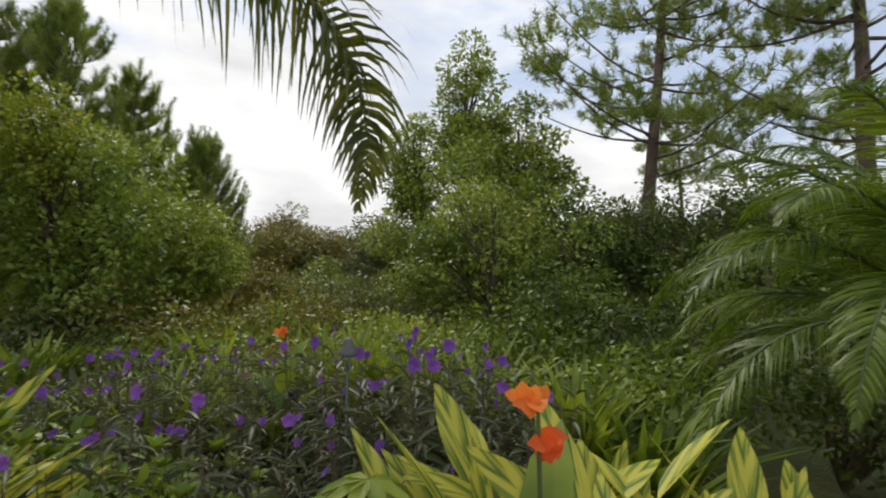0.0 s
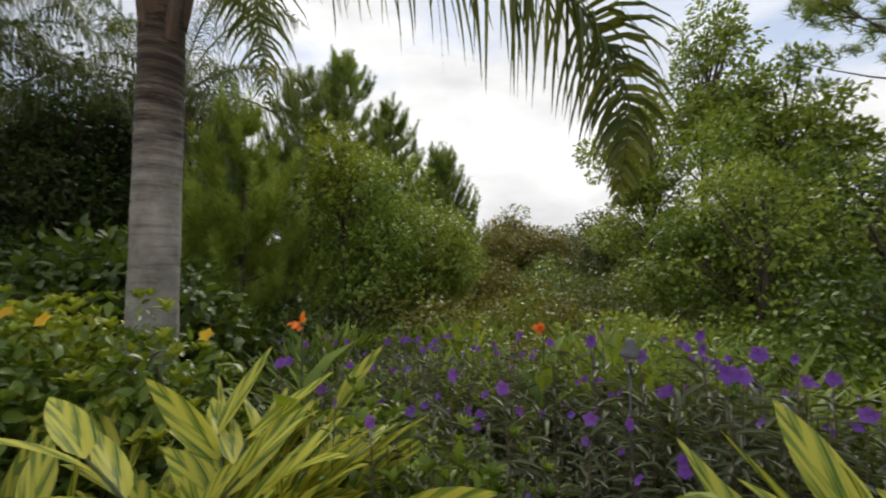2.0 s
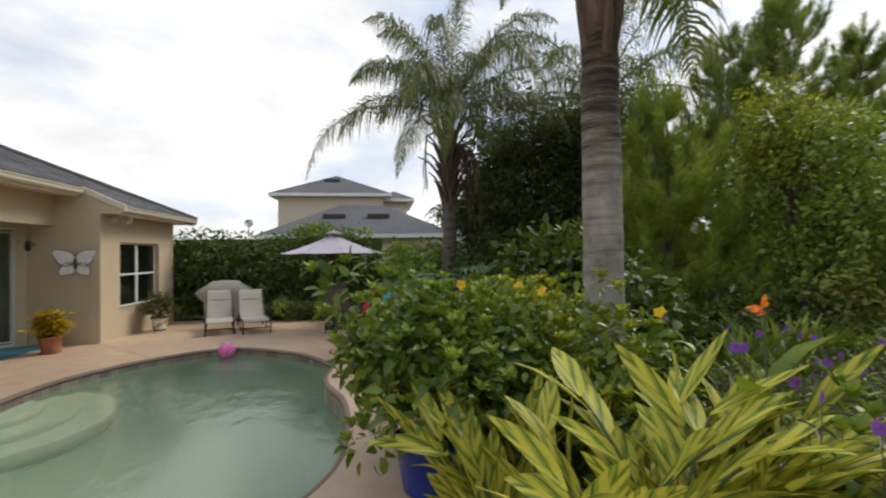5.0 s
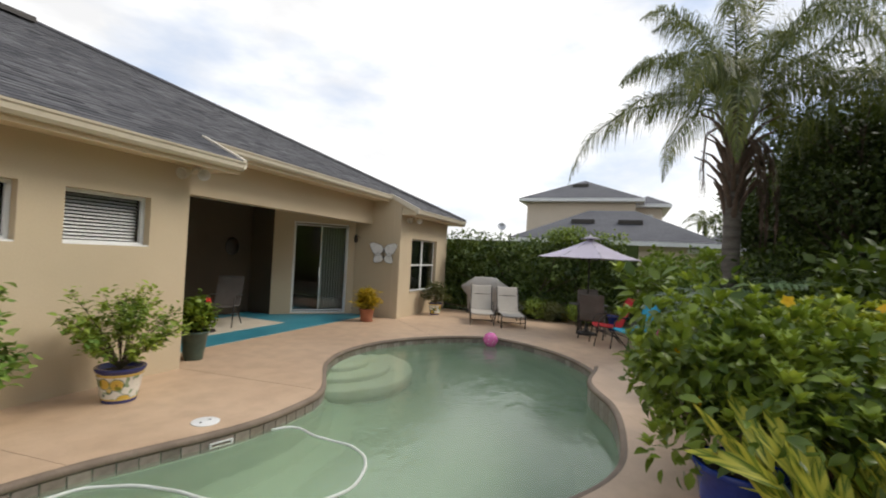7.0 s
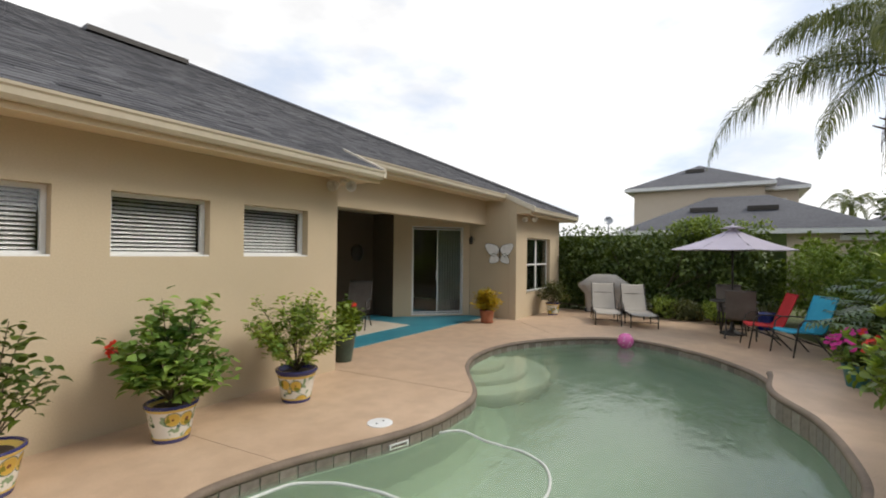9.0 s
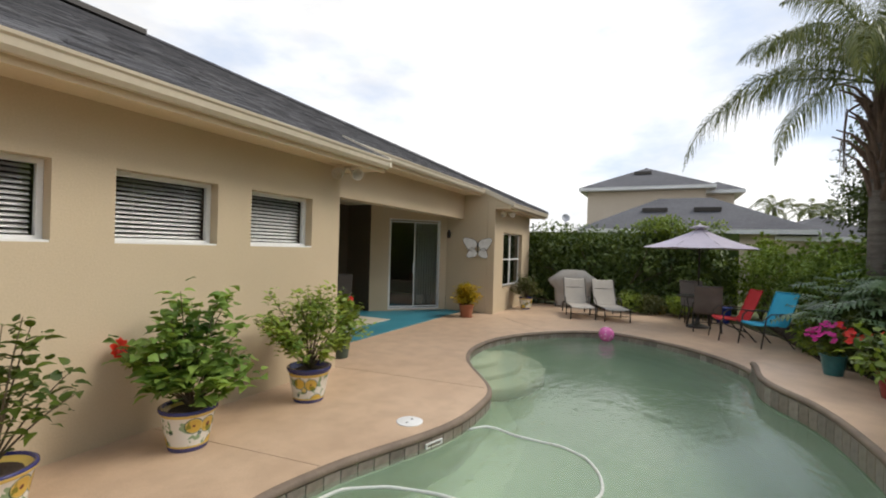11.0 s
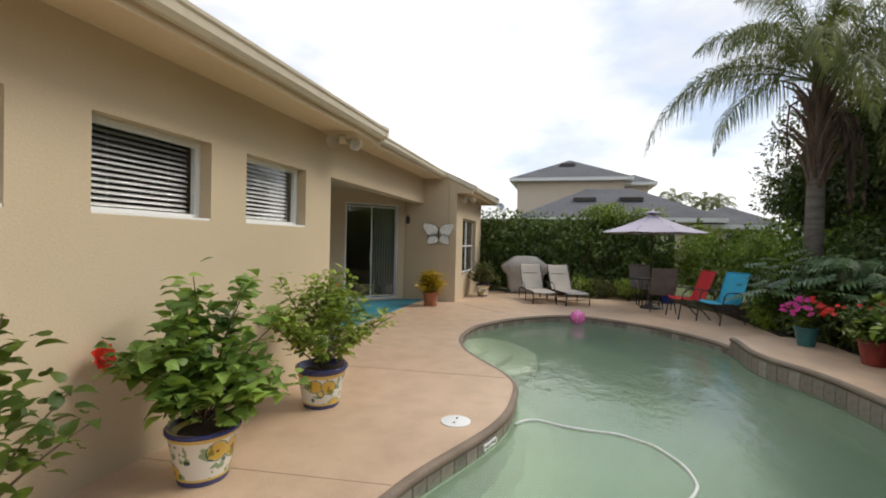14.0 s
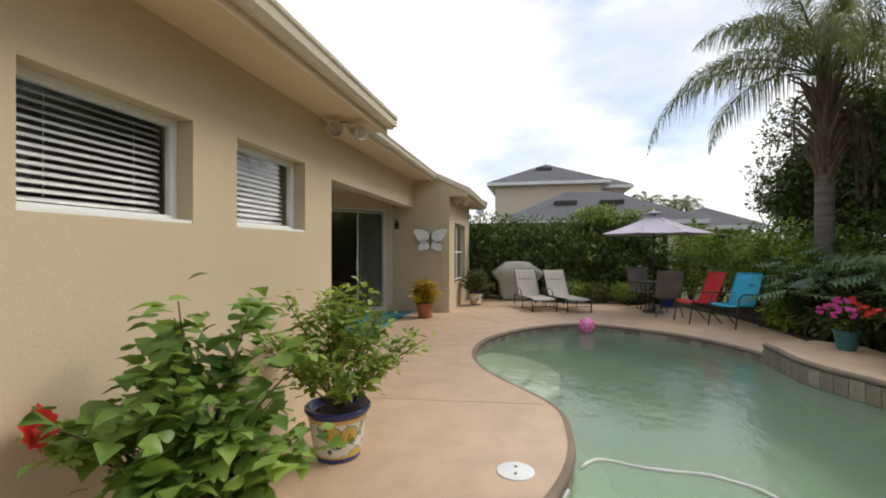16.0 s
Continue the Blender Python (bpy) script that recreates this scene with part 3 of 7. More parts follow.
def eave(name, x0, x1, y_edge, y_wall, label):
    """Soffit, fascia and a formed gutter along one eave."""
    e = thing(name, pose(0, 0, 0), label, "eave", kind="structure")
    zt = rz(y_edge)
    g = Geo()
    box(g, x0, x1, y_wall, y_edge - 0.1, zt - 0.15, zt - 0.12)
    part("soffit", g, SOFFIT, e, "cream stucco soffit")
    g = Geo()
    box(g, x0, x1, y_edge - 0.1, y_edge - 0.07, zt - 0.19, zt - 0.02)
    part("fascia", g, SOFFIT, e)
    prof = [(-0.07, -0.02), (-0.07, -0.125), (-0.055, -0.135), (-0.01, -0.135), (0.02, -0.10), (0.03, -0.05), (0.045, -0.035), (0.05, -0.012), (0.03, -0.012), (0.026, -0.03), (0.0, -0.09), (-0.05, -0.115), (-0.06, -0.02)]
    k = len(prof)
    v = [(x, y_edge + p, zt + q) for x in (x0, x1) for p, q in prof]
    f = [(i, (i + 1) % k, k + (i + 1) % k, k + i) for i in range(k)] + [tuple(range(k)), tuple(range(2 * k - 1, k - 1, -1))]
    part("gutter", Geo().add(v, f), GUTTER, e, "cream painted rain gutter")


eave("trim_eave_main", XM, XE, EAVE_Y, NORTH, "cream soffit and gutter over the pool wall")
eave("trim_eave_patio", XB, XM, LAN_Y, -6.8, "cream soffit and gutter over the patio beam")
eave("trim_eave_bay", XW, XB, EAVE_Y, -5.92, "cream soffit and gutter over the bay")
for nm, x, s in (("trim_rake_east", XM, 1), ("trim_rake_west", XB, -1)):
    g = Geo()
    ys = (EAVE_Y + 0.03, LAN_Y - 0.02)
    v = [(x + dx, yy, rz(yy) + dz) for yy in ys for dx, dz in ((-0.03, 0.03), (0.03, 0.03), (0.03, -0.10), (-0.03, -0.10))]
    g.add(v, [(0, 1, 2, 3), (7, 6, 5, 4), (0, 4, 5, 1), (1, 5, 6, 2), (2, 6, 7, 3), (3, 7, 4, 0)])
    structure(nm, g, GUTTER, "cream rake board where the eave steps back", "trim")
    g = Geo()
    xa, xb = (x - 0.0, x + 0.6) if s > 0 else (x - 0.4, x)
    box(g, xa, xb, LAN_Y - 0.55, EAVE_Y - 0.1, EAVE_Z - 0.16, EAVE_Z - 0.14)
    structure(nm.replace("rake", "return"), g, SOFFIT, "cream boxed eave return", "trim")
    g = Geo()
    side = [(EAVE_Y - 0.08, EAVE_Z - 0.15), (LAN_Y - 0.6, EAVE_Z - 0.15), (LAN_Y - 0.6, rz(LAN_Y - 0.6) - 0.03), (EAVE_Y - 0.08, rz(EAVE_Y - 0.08) - 0.03)]
    xs = (x + 0.012 * s, x + 0.05 * s)
    g.add([(xx, yy, zz) for xx in xs for yy, zz in side], [(0, 1, 2, 3), (7, 6, 5, 4), (0, 4, 5, 1), (1, 5, 6, 2), (2, 6, 7, 3), (3, 7, 4, 0)])
    structure(nm.replace("rake", "gable"), g, STUCCO, "tan stucco panel closing the eave end", "trim")
g = Geo()
for s in (EAVE_Y - 0.05,):
    box(g, XW - 0.02, XW + 0.06, -16.0, EAVE_Y, EAVE_Z - 0.16, EAVE_Z - 0.01)
structure("trim_eave_west", g, GUTTER, "cream gutter along the side of the house", "trim")


# ---- windows and doors ----
def blind_window(name, xa, xb):
    w = thing(name, pose(xb, NORTH - 0.11, 1.65, 0, 0, 180), "white vinyl window with half-open white blinds", "window", kind="structure")
    W, H = xb - xa, 0.62
    g = holed_wall(Geo(), W - 0.004, H - 0.004, [(0.045, W - 0.045, 0.045, H - 0.045)], 0.05)
    part("window_frame", moved(g, pose(0.002, 0, 0.002)), WHITE, w, "white vinyl frame")
    g = Geo()
    box(g, 0.002, W - 0.002, -0.105, 0.0, 0.0, 0.018)
    part("window_sill", g, WHITE, w, "white sill")
    g = Geo()
    box(g, 0.045, W - 0.045, 0.022, 0.026, 0.045, H - 0.045)
    p = part("pane", g, PANE, w)
    p.visible_shadow = False
    slat = Geo()
    c, s = math.cos(radians(30)), math.sin(radians(30))
    prof = [(-0.024, 0.0), (-0.008, 0.004), (0.008, 0.004), (0.024, 0.0)]
    v = []
    for x in (0.05, W - 0.05):
        for (a, bb) in prof:
            v.append((x, a * c, a * s + bb))
        for (a, bb) in prof[::-1]:
            v.append((x, a * c, a * s + bb - 0.003))
    slat.add(v, [(i, (i + 1) % 8, 8 + (i + 1) % 8, 8 + i) for i in range(8)])
    me = slat.mesh("slat")
    me.materials.append(BLIND)
    for k in range(13):
        part("slat", me, BLIND, w, m=pose(0, 0.10, 0.075 + k * 0.0405))
    for u in (0.25, 0.75):
        g = Geo()
        tube(g, [(W * u, 0.072, 0.05), (W * u, 0.072, H - 0.05)], 0.0015, 4)
        part("cord", g, WHITE, w)
    # Board added to give the room's darkness behind the slats
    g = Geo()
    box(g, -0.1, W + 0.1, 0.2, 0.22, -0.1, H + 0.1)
    part("dark_backing", g, ROOM_DARK, w, "black board standing in for the unlit room behind the blinds")


for k, (a, b_) in enumerate(WINS):
    blind_window("window_%d" % (k + 1), a, b_)

w = thing("window_4", pose(-9.122 - 0.72, -5.92 - 0.1, 0.67, 0, 0, 180), "white double-hung window with dark tinted panes", "window", kind="structure")
W, H = 1.8, 1.5
for k in range(2):
    g = Geo()
    x0 = 0.002 + k * (W / 2)
    moved(holed_wall(g, W / 2 - 0.004, H - 0.004, [(0.04, W / 2 - 0.044, 0.04, H / 2 - 0.02), (0.04, W / 2 - 0.044, H / 2 + 0.02, H - 0.044)], 0.05), pose(x0, 0, 0.002))
    part("window_frame", g, WHITE, w, "white vinyl frame")
    for z0, z1 in ((0.04, H / 2 - 0.02), (H / 2 + 0.02, H - 0.044)):
        g = Geo()
        box(g, x0 + 0.04, x0 + W / 2 - 0.044, 0.02, 0.024, z0, z1)
        part("pane", g, DARK_PANE, w)
    for q in range(20):
        g = Geo()
        box(g, x0 + 0.05, x0 + W / 2 - 0.05, 0.09, 0.11, 0.08 + q * 0.068, 0.085 + q * 0.068)
        part("slat", g, BLIND, w)
g = Geo()
box(g, -0.02, W + 0.02, -0.12, 0.0, -0.03, 0.0)
part("window_sill", g, STUCCO, w)
# Black board added in place of the unlit room inside
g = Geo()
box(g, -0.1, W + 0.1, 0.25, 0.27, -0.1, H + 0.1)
part("dark_backing", g, ROOM_DARK, w, "black board standing in for the unlit room behind the window")

dx, dy = math.cos(radians(DIAG)), math.sin(radians(DIAG))
d = thing("door_1", pose(-7.53 + 0.5 * dx, -8.73 + 0.5 * dy, 0.04, 0, 0, DIAG), "white-framed sliding glass door with vertical blinds", "door", kind="structure")
g = holed_wall(Geo(), 1.44, 2.4, [(0.03, 1.41, 0.04, 2.37)], 0.1)
part("door_frame", moved(g, pose(0, 0.02, 0)), WHITE, d, "white aluminium frame")
for k in range(2):
    g = holed_wall(Geo(), 0.69, 2.28, [(0.022, 0.668, 0.03, 2.25)], 0.03)
    part("sash", moved(g, pose(0.034 + k * 0.682, 0.04 + k * 0.035, 0.06)), WHITE, d, "white sliding sash")
    g = Geo()
    box(g, 0.05 + k * 0.684, 0.71 + k * 0.684, 0.055 + k * 0.035, 0.06 + k * 0.035, 0.1, 2.3)
    part("pane", g, DOOR_PANE, d, "clear glass").visible_shadow = False
g = Geo()
box(g, 0.672, 0.70, 0.0, 0.045, 0.95, 1.2)
part("handle", g, WHITE, d, "white pull handle")
for k in range(9):
    g = Geo()
    x = 0.75 + k * 0.072
    g.add([(x, 0.14, 0.1), (x + 0.06, 0.17, 0.1), (x + 0.06, 0.17, 2.3), (x, 0.14, 2.3), (x, 0.145, 0.1), (x + 0.06, 0.175, 0.1), (x + 0.06, 0.175, 2.3), (x, 0.145, 2.3)],
          [(0, 1, 2, 3), (7, 6, 5, 4), (0, 4, 5, 1), (3, 2, 6, 7), (0, 3, 7, 4), (1, 5, 6, 2)])
    part("blind_vane", g, DRAPE, d, "pale vertical blind")


# ---- plant helpers ----
class Leaves:
    """Gathers many small triangulated blades; every blade keeps its own island and its own (across, along) coordinate."""
    def __init__(self):
        self.v, self.t, self.c, self.n = [], [], [], 0

    def blades(self, shape, P, D, U, S, wide=1.0):
        tv, tt = shape
        P, D, U = np.atleast_2d(P).astype(float), np.atleast_2d(D).astype(float), np.atleast_2d(U).astype(float)
        k = len(P)
        S = np.broadcast_to(np.asarray(S, float), (k,))
        W = np.broadcast_to(np.asarray(wide, float), (k,))
        D = D / (np.linalg.norm(D, axis=1)[:, None] + 1e-9)
        X = np.cross(D, U)
        X /= np.linalg.norm(X, axis=1)[:, None] + 1e-9
        Nn = np.cross(X, D)
        v = P[:, None] + S[:, None, None] * (tv[None, :, 0, None] * (X * W[:, None])[:, None] + tv[None, :, 1, None] * D[:, None] + tv[None, :, 2, None] * Nn[:, None])
        self.v.append(v.reshape(-1, 3))
        self.t.append((tt[None] + (np.arange(k) * len(tv))[:, None, None] + self.n).reshape(-1, 3))
        self.c.append(np.tile(tv, (k, 1)))
        self.n += k * len(tv)

    def raw(self, v, t, c=None):
        self.v.append(np.asarray(v, float))
        self.t.append(np.asarray(t, int) + self.n)
        self.c.append(np.zeros((len(v), 3)) if c is None else np.asarray(c, float))
        self.n += len(v)

    def mesh(self, name, smooth=False):
        v, t, c = np.concatenate(self.v), np.concatenate(self.t), np.concatenate(self.c)
        me = bpy.data.meshes.new(name)
        me.vertices.add(len(v))
        me.vertices.foreach_set("co", v.ravel())
        me.loops.add(t.size)
        me.loops.foreach_set("vertex_index", t.ravel().astype(np.int32))
        me.polygons.add(len(t))
        me.polygons.foreach_set("loop_start", np.arange(0, t.size, 3, dtype=np.int32))
        if smooth:
            me.polygons.foreach_set("use_smooth", np.ones(len(t), bool))
        at = me.attributes.new("blade", "FLOAT_VECTOR", "POINT")
        at.data.foreach_set("vector", c.ravel())
        me.update(calc_edges=True)
        return me


A = lambda v, t: (np.array(v, float), np.array(t, int))
LEAF2 = A([(0, 0, 0), (-0.27, 0.5, 0.07), (0, 1, -0.05), (0.27, 0.5, 0.07)], [(0, 2, 1), (0, 3, 2)])
LEAF6 = A([(0, 0, 0), (-0.3, 0.32, 0.09), (0, 0.36, 0), (0.3, 0.32, 0.09), (-0.24, 0.68, 0.06), (0, 0.7, -0.02), (0.24, 0.68, 0.06), (0, 1.02, -0.12)],
          [(0, 2, 1), (0, 3, 2), (1, 2, 5), (1, 5, 4), (2, 3, 6), (2, 6, 5), (4, 5, 7), (5, 6, 7)])
HEART = A([(0, 0, 0), (-0.36, 0.08, 0.04), (-0.44, 0.34, 0.1), (0, 0.34, 0), (0.44, 0.34, 0.1), (0.36, 0.08, 0.04), (-0.27, 0.68, 0.05), (0, 0.7, -0.05), (0.27, 0.68, 0.05), (0, 1.05, -0.2)],
          [(0, 3, 1), (1, 3, 2), (0, 5, 3), (5, 4, 3), (2, 3, 7), (2, 7, 6), (3, 4, 8), (3, 8, 7), (6, 7, 9), (7, 8, 9)])
NEEDLE = A([(-0.04, 0, 0), (0.04, 0, 0), (0, 1, 0)], [(0, 1, 2)])
STRAP = A([(-0.03, 0, 0), (0.03, 0, 0), (-0.04, 0.4, 0.03), (0.04, 0.4, 0.03), (-0.03, 0.75, -0.03), (0.03, 0.75, -0.03), (0, 1, -0.16)],
          [(0, 1, 3), (0, 3, 2), (2, 3, 5), (2, 5, 4), (4, 5, 6)])


def ball_dirs(rg, k):
    d = rg.normal(size=(k, 3))
    return d / np.linalg.norm(d, axis=1)[:, None]


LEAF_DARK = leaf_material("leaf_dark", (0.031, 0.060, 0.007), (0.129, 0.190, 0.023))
LEAF_MID = leaf_material("leaf_mid", (0.065, 0.125, 0.014), (0.265, 0.365, 0.042))
LEAF_LIGHT = leaf_material("leaf_light", (0.125, 0.198, 0.014), (0.444, 0.500, 0.052))
LEAF_VINE = leaf_material("leaf_vine", (0.105, 0.155, 0.018), (0.39, 0.49, 0.066))
LEAF_OLIVE = leaf_material("leaf_olive", (0.100, 0.106, 0.015), (0.283, 0.261, 0.045))
LEAF_BROWN = leaf_material("leaf_brownish", (0.055, 0.078, 0.018), (0.17, 0.20, 0.05))
LEAF_YELLOW = leaf_material("leaf_yellow_green", (0.197, 0.192, 0.013), (0.637, 0.450, 0.026))
LEAF_GREY = leaf_material("leaf_grey_green", (0.045, 0.064, 0.016), (0.145, 0.162, 0.046))
PINE_LEAF = leaf_material("pine_needles", (0.09, 0.15, 0.026), (0.36, 0.45, 0.075), 0.5, 0.2)
PINE_LIGHT = leaf_material("young_pine_needles", (0.14, 0.22, 0.03), (0.42, 0.52, 0.075), 0.5, 0.25)
PALM_LEAF = leaf_material("palm_leaflet", (0.039, 0.071, 0.012), (0.172, 0.199, 0.037), 0.35, 0.3)
PALM_FRESH = leaf_material("fresh_palm_leaflet", (0.055, 0.115, 0.011), (0.19, 0.275, 0.028), 0.4, 0.38)
LEAF_FRESH = leaf_material("leaf_fresh", (0.082, 0.16, 0.02), (0.37, 0.48, 0.07))
PURPLE = leaf_material("purple_petal", (0.16, 0.05, 0.40), (0.30, 0.13, 0.62), 0.6, 0.4)
YELLOW = leaf_material("yellow_petal", (0.65, 0.42, 0.01), (0.80, 0.58, 0.03), 0.6, 0.4)
RED = leaf_material("red_petal", (0.50, 0.02, 0.015), (0.70, 0.06, 0.03), 0.6, 0.35)
MAGENTA = leaf_material("magenta_petal", (0.48, 0.02, 0.22), (0.68, 0.06, 0.36), 0.6, 0.35)
ORANGE = leaf_material("orange_petal", (0.75, 0.10, 0.02), (0.85, 0.34, 0.05), 0.6, 0.4)
PALE_BLOOM = leaf_material("cream_petal", (0.6, 0.55, 0.25), (0.75, 0.7, 0.4), 0.6, 0.4)

# variegated blade: yellow streaks follow the slanting veins
VARIEGATED, n, l, b = nodes_of("variegated_leaf")
at = n.new("ShaderNodeAttribute")
at.attribute_name = "blade"
sp = n.new("ShaderNodeSeparateXYZ")
l.new(at.outputs["Vector"], sp.inputs[0])
geo = n.new("ShaderNodeNewGeometry")


def math_node(op, a, c=None, e=None):
    q = n.new("ShaderNodeMath")
    q.operation = op
    for i_, s_ in enumerate((a, c, e)):
        if s_ is None:
            continue
        if isinstance(s_, (int, float)):
            q.inputs[i_].default_value = s_
        else:
            l.new(s_, q.inputs[i_])
    return q.outputs[0]


across = math_node("ABSOLUTE", sp.outputs["X"])
veins = math_node("MULTIPLY_ADD", across, -3.2, sp.outputs["Y"])
cv = n.new("ShaderNodeCombineXYZ")
l.new(math_node("MULTIPLY", veins, 3.8), cv.inputs["X"])
l.new(math_node("MULTIPLY", geo.outputs["Random Per Island"], 57.0), cv.inputs["Y"])
l.new(math_node("MULTIPLY", sp.outputs["X"], 4.0), cv.inputs["Z"])
vn = n.new("ShaderNodeTexNoise")
vn.inputs["Scale"].default_value, vn.inputs["Detail"].default_value = 1.0, 4
l.new(cv.outputs["Vector"], vn.inputs["Vector"])
shift = math_node("MULTIPLY_ADD", geo.outputs["Random Per Island"], 0.3, -0.14)
vs_ = math_node("ADD", vn.outputs["Fac"], shift)
vr = ramp(n, l, vs_, [(0.37, (0.055, 0.125, 0.022)), (0.45, (0.20, 0.265, 0.035)), (0.54, (0.56, 0.53, 0.075))])
l.new(vr.outputs["Color"], b.inputs["Base Color"])
b.inputs["Roughness"].default_value, b.inputs["Specular IOR Level"].default_value = 0.5, 0.25
tr = n.new("ShaderNodeBsdfTranslucent")
l.new(vr.outputs["Color"], tr.inputs["Color"])
ms = n.new("ShaderNodeMixShader")
ms.inputs[0].default_value = 0.3
l.new(b.outputs["BSDF"], ms.inputs[1])
l.new(tr.outputs["BSDF"], ms.inputs[2])
l.new(ms.outputs["Shader"], n["Material Output"].inputs["Surface"])


def crown_leaves(rg, lumps, per, length, droop=0.25, shape=LEAF2, wide=1.0, shell=0.45):
    """Leaves over rounded lumps (x, y, z, radius): most near the skin, each pointing out and a little down."""
    L = Leaves()
    for x, y, z, r in lumps:
        k = max(6, int(per * r * r))
        d = ball_dirs(rg, k)
        rad = r * (1 - shell * rg.random(k) ** 2) * (0.9 + 0.24 * rg.random(k) ** 4)
        P = np.array([x, y, z]) + d * rad[:, None] * np.array([1.06, 1.06, 0.75])
        D = d + rg.normal(size=(k, 3)) * 0.7 + np.array([0, 0, -droop])
        U = d * 0.8 + np.array([0, 0, 0.6]) + rg.normal(size=(k, 3)) * 0.35
        L.blades(shape, P, D, U, length * rg.uniform(0.6, 1.25, k), wide)
    return L


def lumps_in(rg, rx, ry, z0, z1, count, size):
    """Rounded clumps spread through an uneven ellipsoid."""
    out = []
    zc, hz = (z0 + z1) / 2, (z1 - z0) / 2
    ph = rg.uniform(0, 6.283, 3)
    for _ in range(count):
        d = ball_dirs(rg, 1)[0] * rg.uniform(0.35, 1.0) ** 0.6
        d = d * (1 + 0.24 * math.sin(5 * d[0] + ph[0]) + 0.24 * math.sin(5 * d[1] + ph[1]) + 0.18 * math.sin(6 * d[2] + ph[2]))
        r = size * rg.uniform(0.42, 1.6)
        out.append((d[0] * max(rx - r * 0.5, 0.05), d[1] * max(ry - r * 0.5, 0.05), zc + d[2] * max(hz - r * 0.5, 0.05), r))
    return out


def limbs(g, rg, base, lumps, r0, segs=6):
    """Bending limbs from a base point out to clumps."""
    b0 = np.array(base, float)
    for x, y, z, r in lumps:
        e = np.array([x, y, z])
        mid = b0 + (e - b0) * 0.5 + rg.normal(size=3) * 0.12 * np.linalg.norm(e - b0) + np.array([0, 0, 0.1])
        s = np.linspace(0, 1, 6)[:, None]
        p = (1 - s) ** 2 * b0 + 2 * s * (1 - s) * mid + s ** 2 * e
        tube(g, p, r0 * np.linspace(1, 0.25, 6), segs, False)


def shrub(name, at_, rx, ry, z0, z1, mat, label, leaf=0.08, count=26, size=0.3, per=900, seed=1, shape=LEAF2, wide=1.0, category="shrub", group="", droop=0.25, stems=10, tips=None):
    rg = np.random.default_rng(seed)
    t = thing(name, pose(*at_), label, category, group)
    lp = lumps_in(rg, rx, ry, z0, z1, count, size)
    g = Geo()
    limbs(g, rg, (0, 0, 0), lp[:stems], 0.012 + 0.012 * (z1 - z0))
    tagged(part("stem_mass", g, TWIG, t, "thin brown stems"), kind="stuff")
    tagged(part("foliage", crown_leaves(rg, lp, per, leaf, droop, shape, wide).mesh("foliage"), mat, t), kind="stuff")
    if tips:
        L = Leaves()
        for x, y, z, r in lp:
            for _ in range(tips[1]):
                d = ball_dirs(rg, 1)[0]
                d[2] = abs(d[2]) * 0.9 + 0.15
                c = np.array([x, y, z]) + d * r * rg.uniform(0.9, 1.15)
                k = 9
                az = np.arange(k) * 2.4
                D = np.stack([np.cos(az), np.sin(az), np.linspace(0.3, 1.6, k)], 1) + d * 0.5
                U = np.stack([-np.cos(az), -np.sin(az), 1.0 + 0 * az], 1)
                L.blades(LEAF6, np.repeat([c], k, 0), D, U, leaf * rg.uniform(0.7, 1.1, k), 0.75)
        tagged(part("new_growth", L.mesh("new_growth", True), tips[0], t, "fresh leaf rosettes"), kind="stuff")
    return t


def tree(name, at_, height, crown_z, rx, ry, mat, label, leaf=0.12, count=40, size=0.55, per=420, seed=1, trunk_r=0.09, lean=(0, 0), bark=None, category="tree"):
    rg = np.random.default_rng(seed)
    t = thing(name, pose(*at_), label, category)
    lp = lumps_in(rg, rx, ry, crown_z, height, count, size)
    lp = [(x + lean[0] * z / height, y + lean[1] * z / height, z, r) for x, y, z, r in lp]
    g = Geo()
    top = np.array([lean[0] * 0.8, lean[1] * 0.8, height * 0.85])
    s = np.linspace(0, 1, 9)
    p = top * s[:, None] + np.stack([0.08 * np.sin(s * 5 + seed), 0.08 * np.sin(s * 4 + 2 * seed), 0 * s], 1)
    tube(g, p, trunk_r * np.linspace(1.1, 0.25, 9), 8)
    part("trunk", g, bark or BARK, t, "rough brown trunk")
    g = Geo()
    for q in lp:
        f = min(0.9, max(0.25, (q[2] - 0.5) / height))
        limbs(g, rg, (top[0] * f, top[1] * f, top[2] * f * 0.92), [q], trunk_r * 0.32, 5)
    tagged(part("limb_mass", g, bark or BARK, t), kind="stuff")
    tagged(part("crown", crown_leaves(rg, lp, per, leaf).mesh("crown"), mat, t), kind="stuff")
    return t


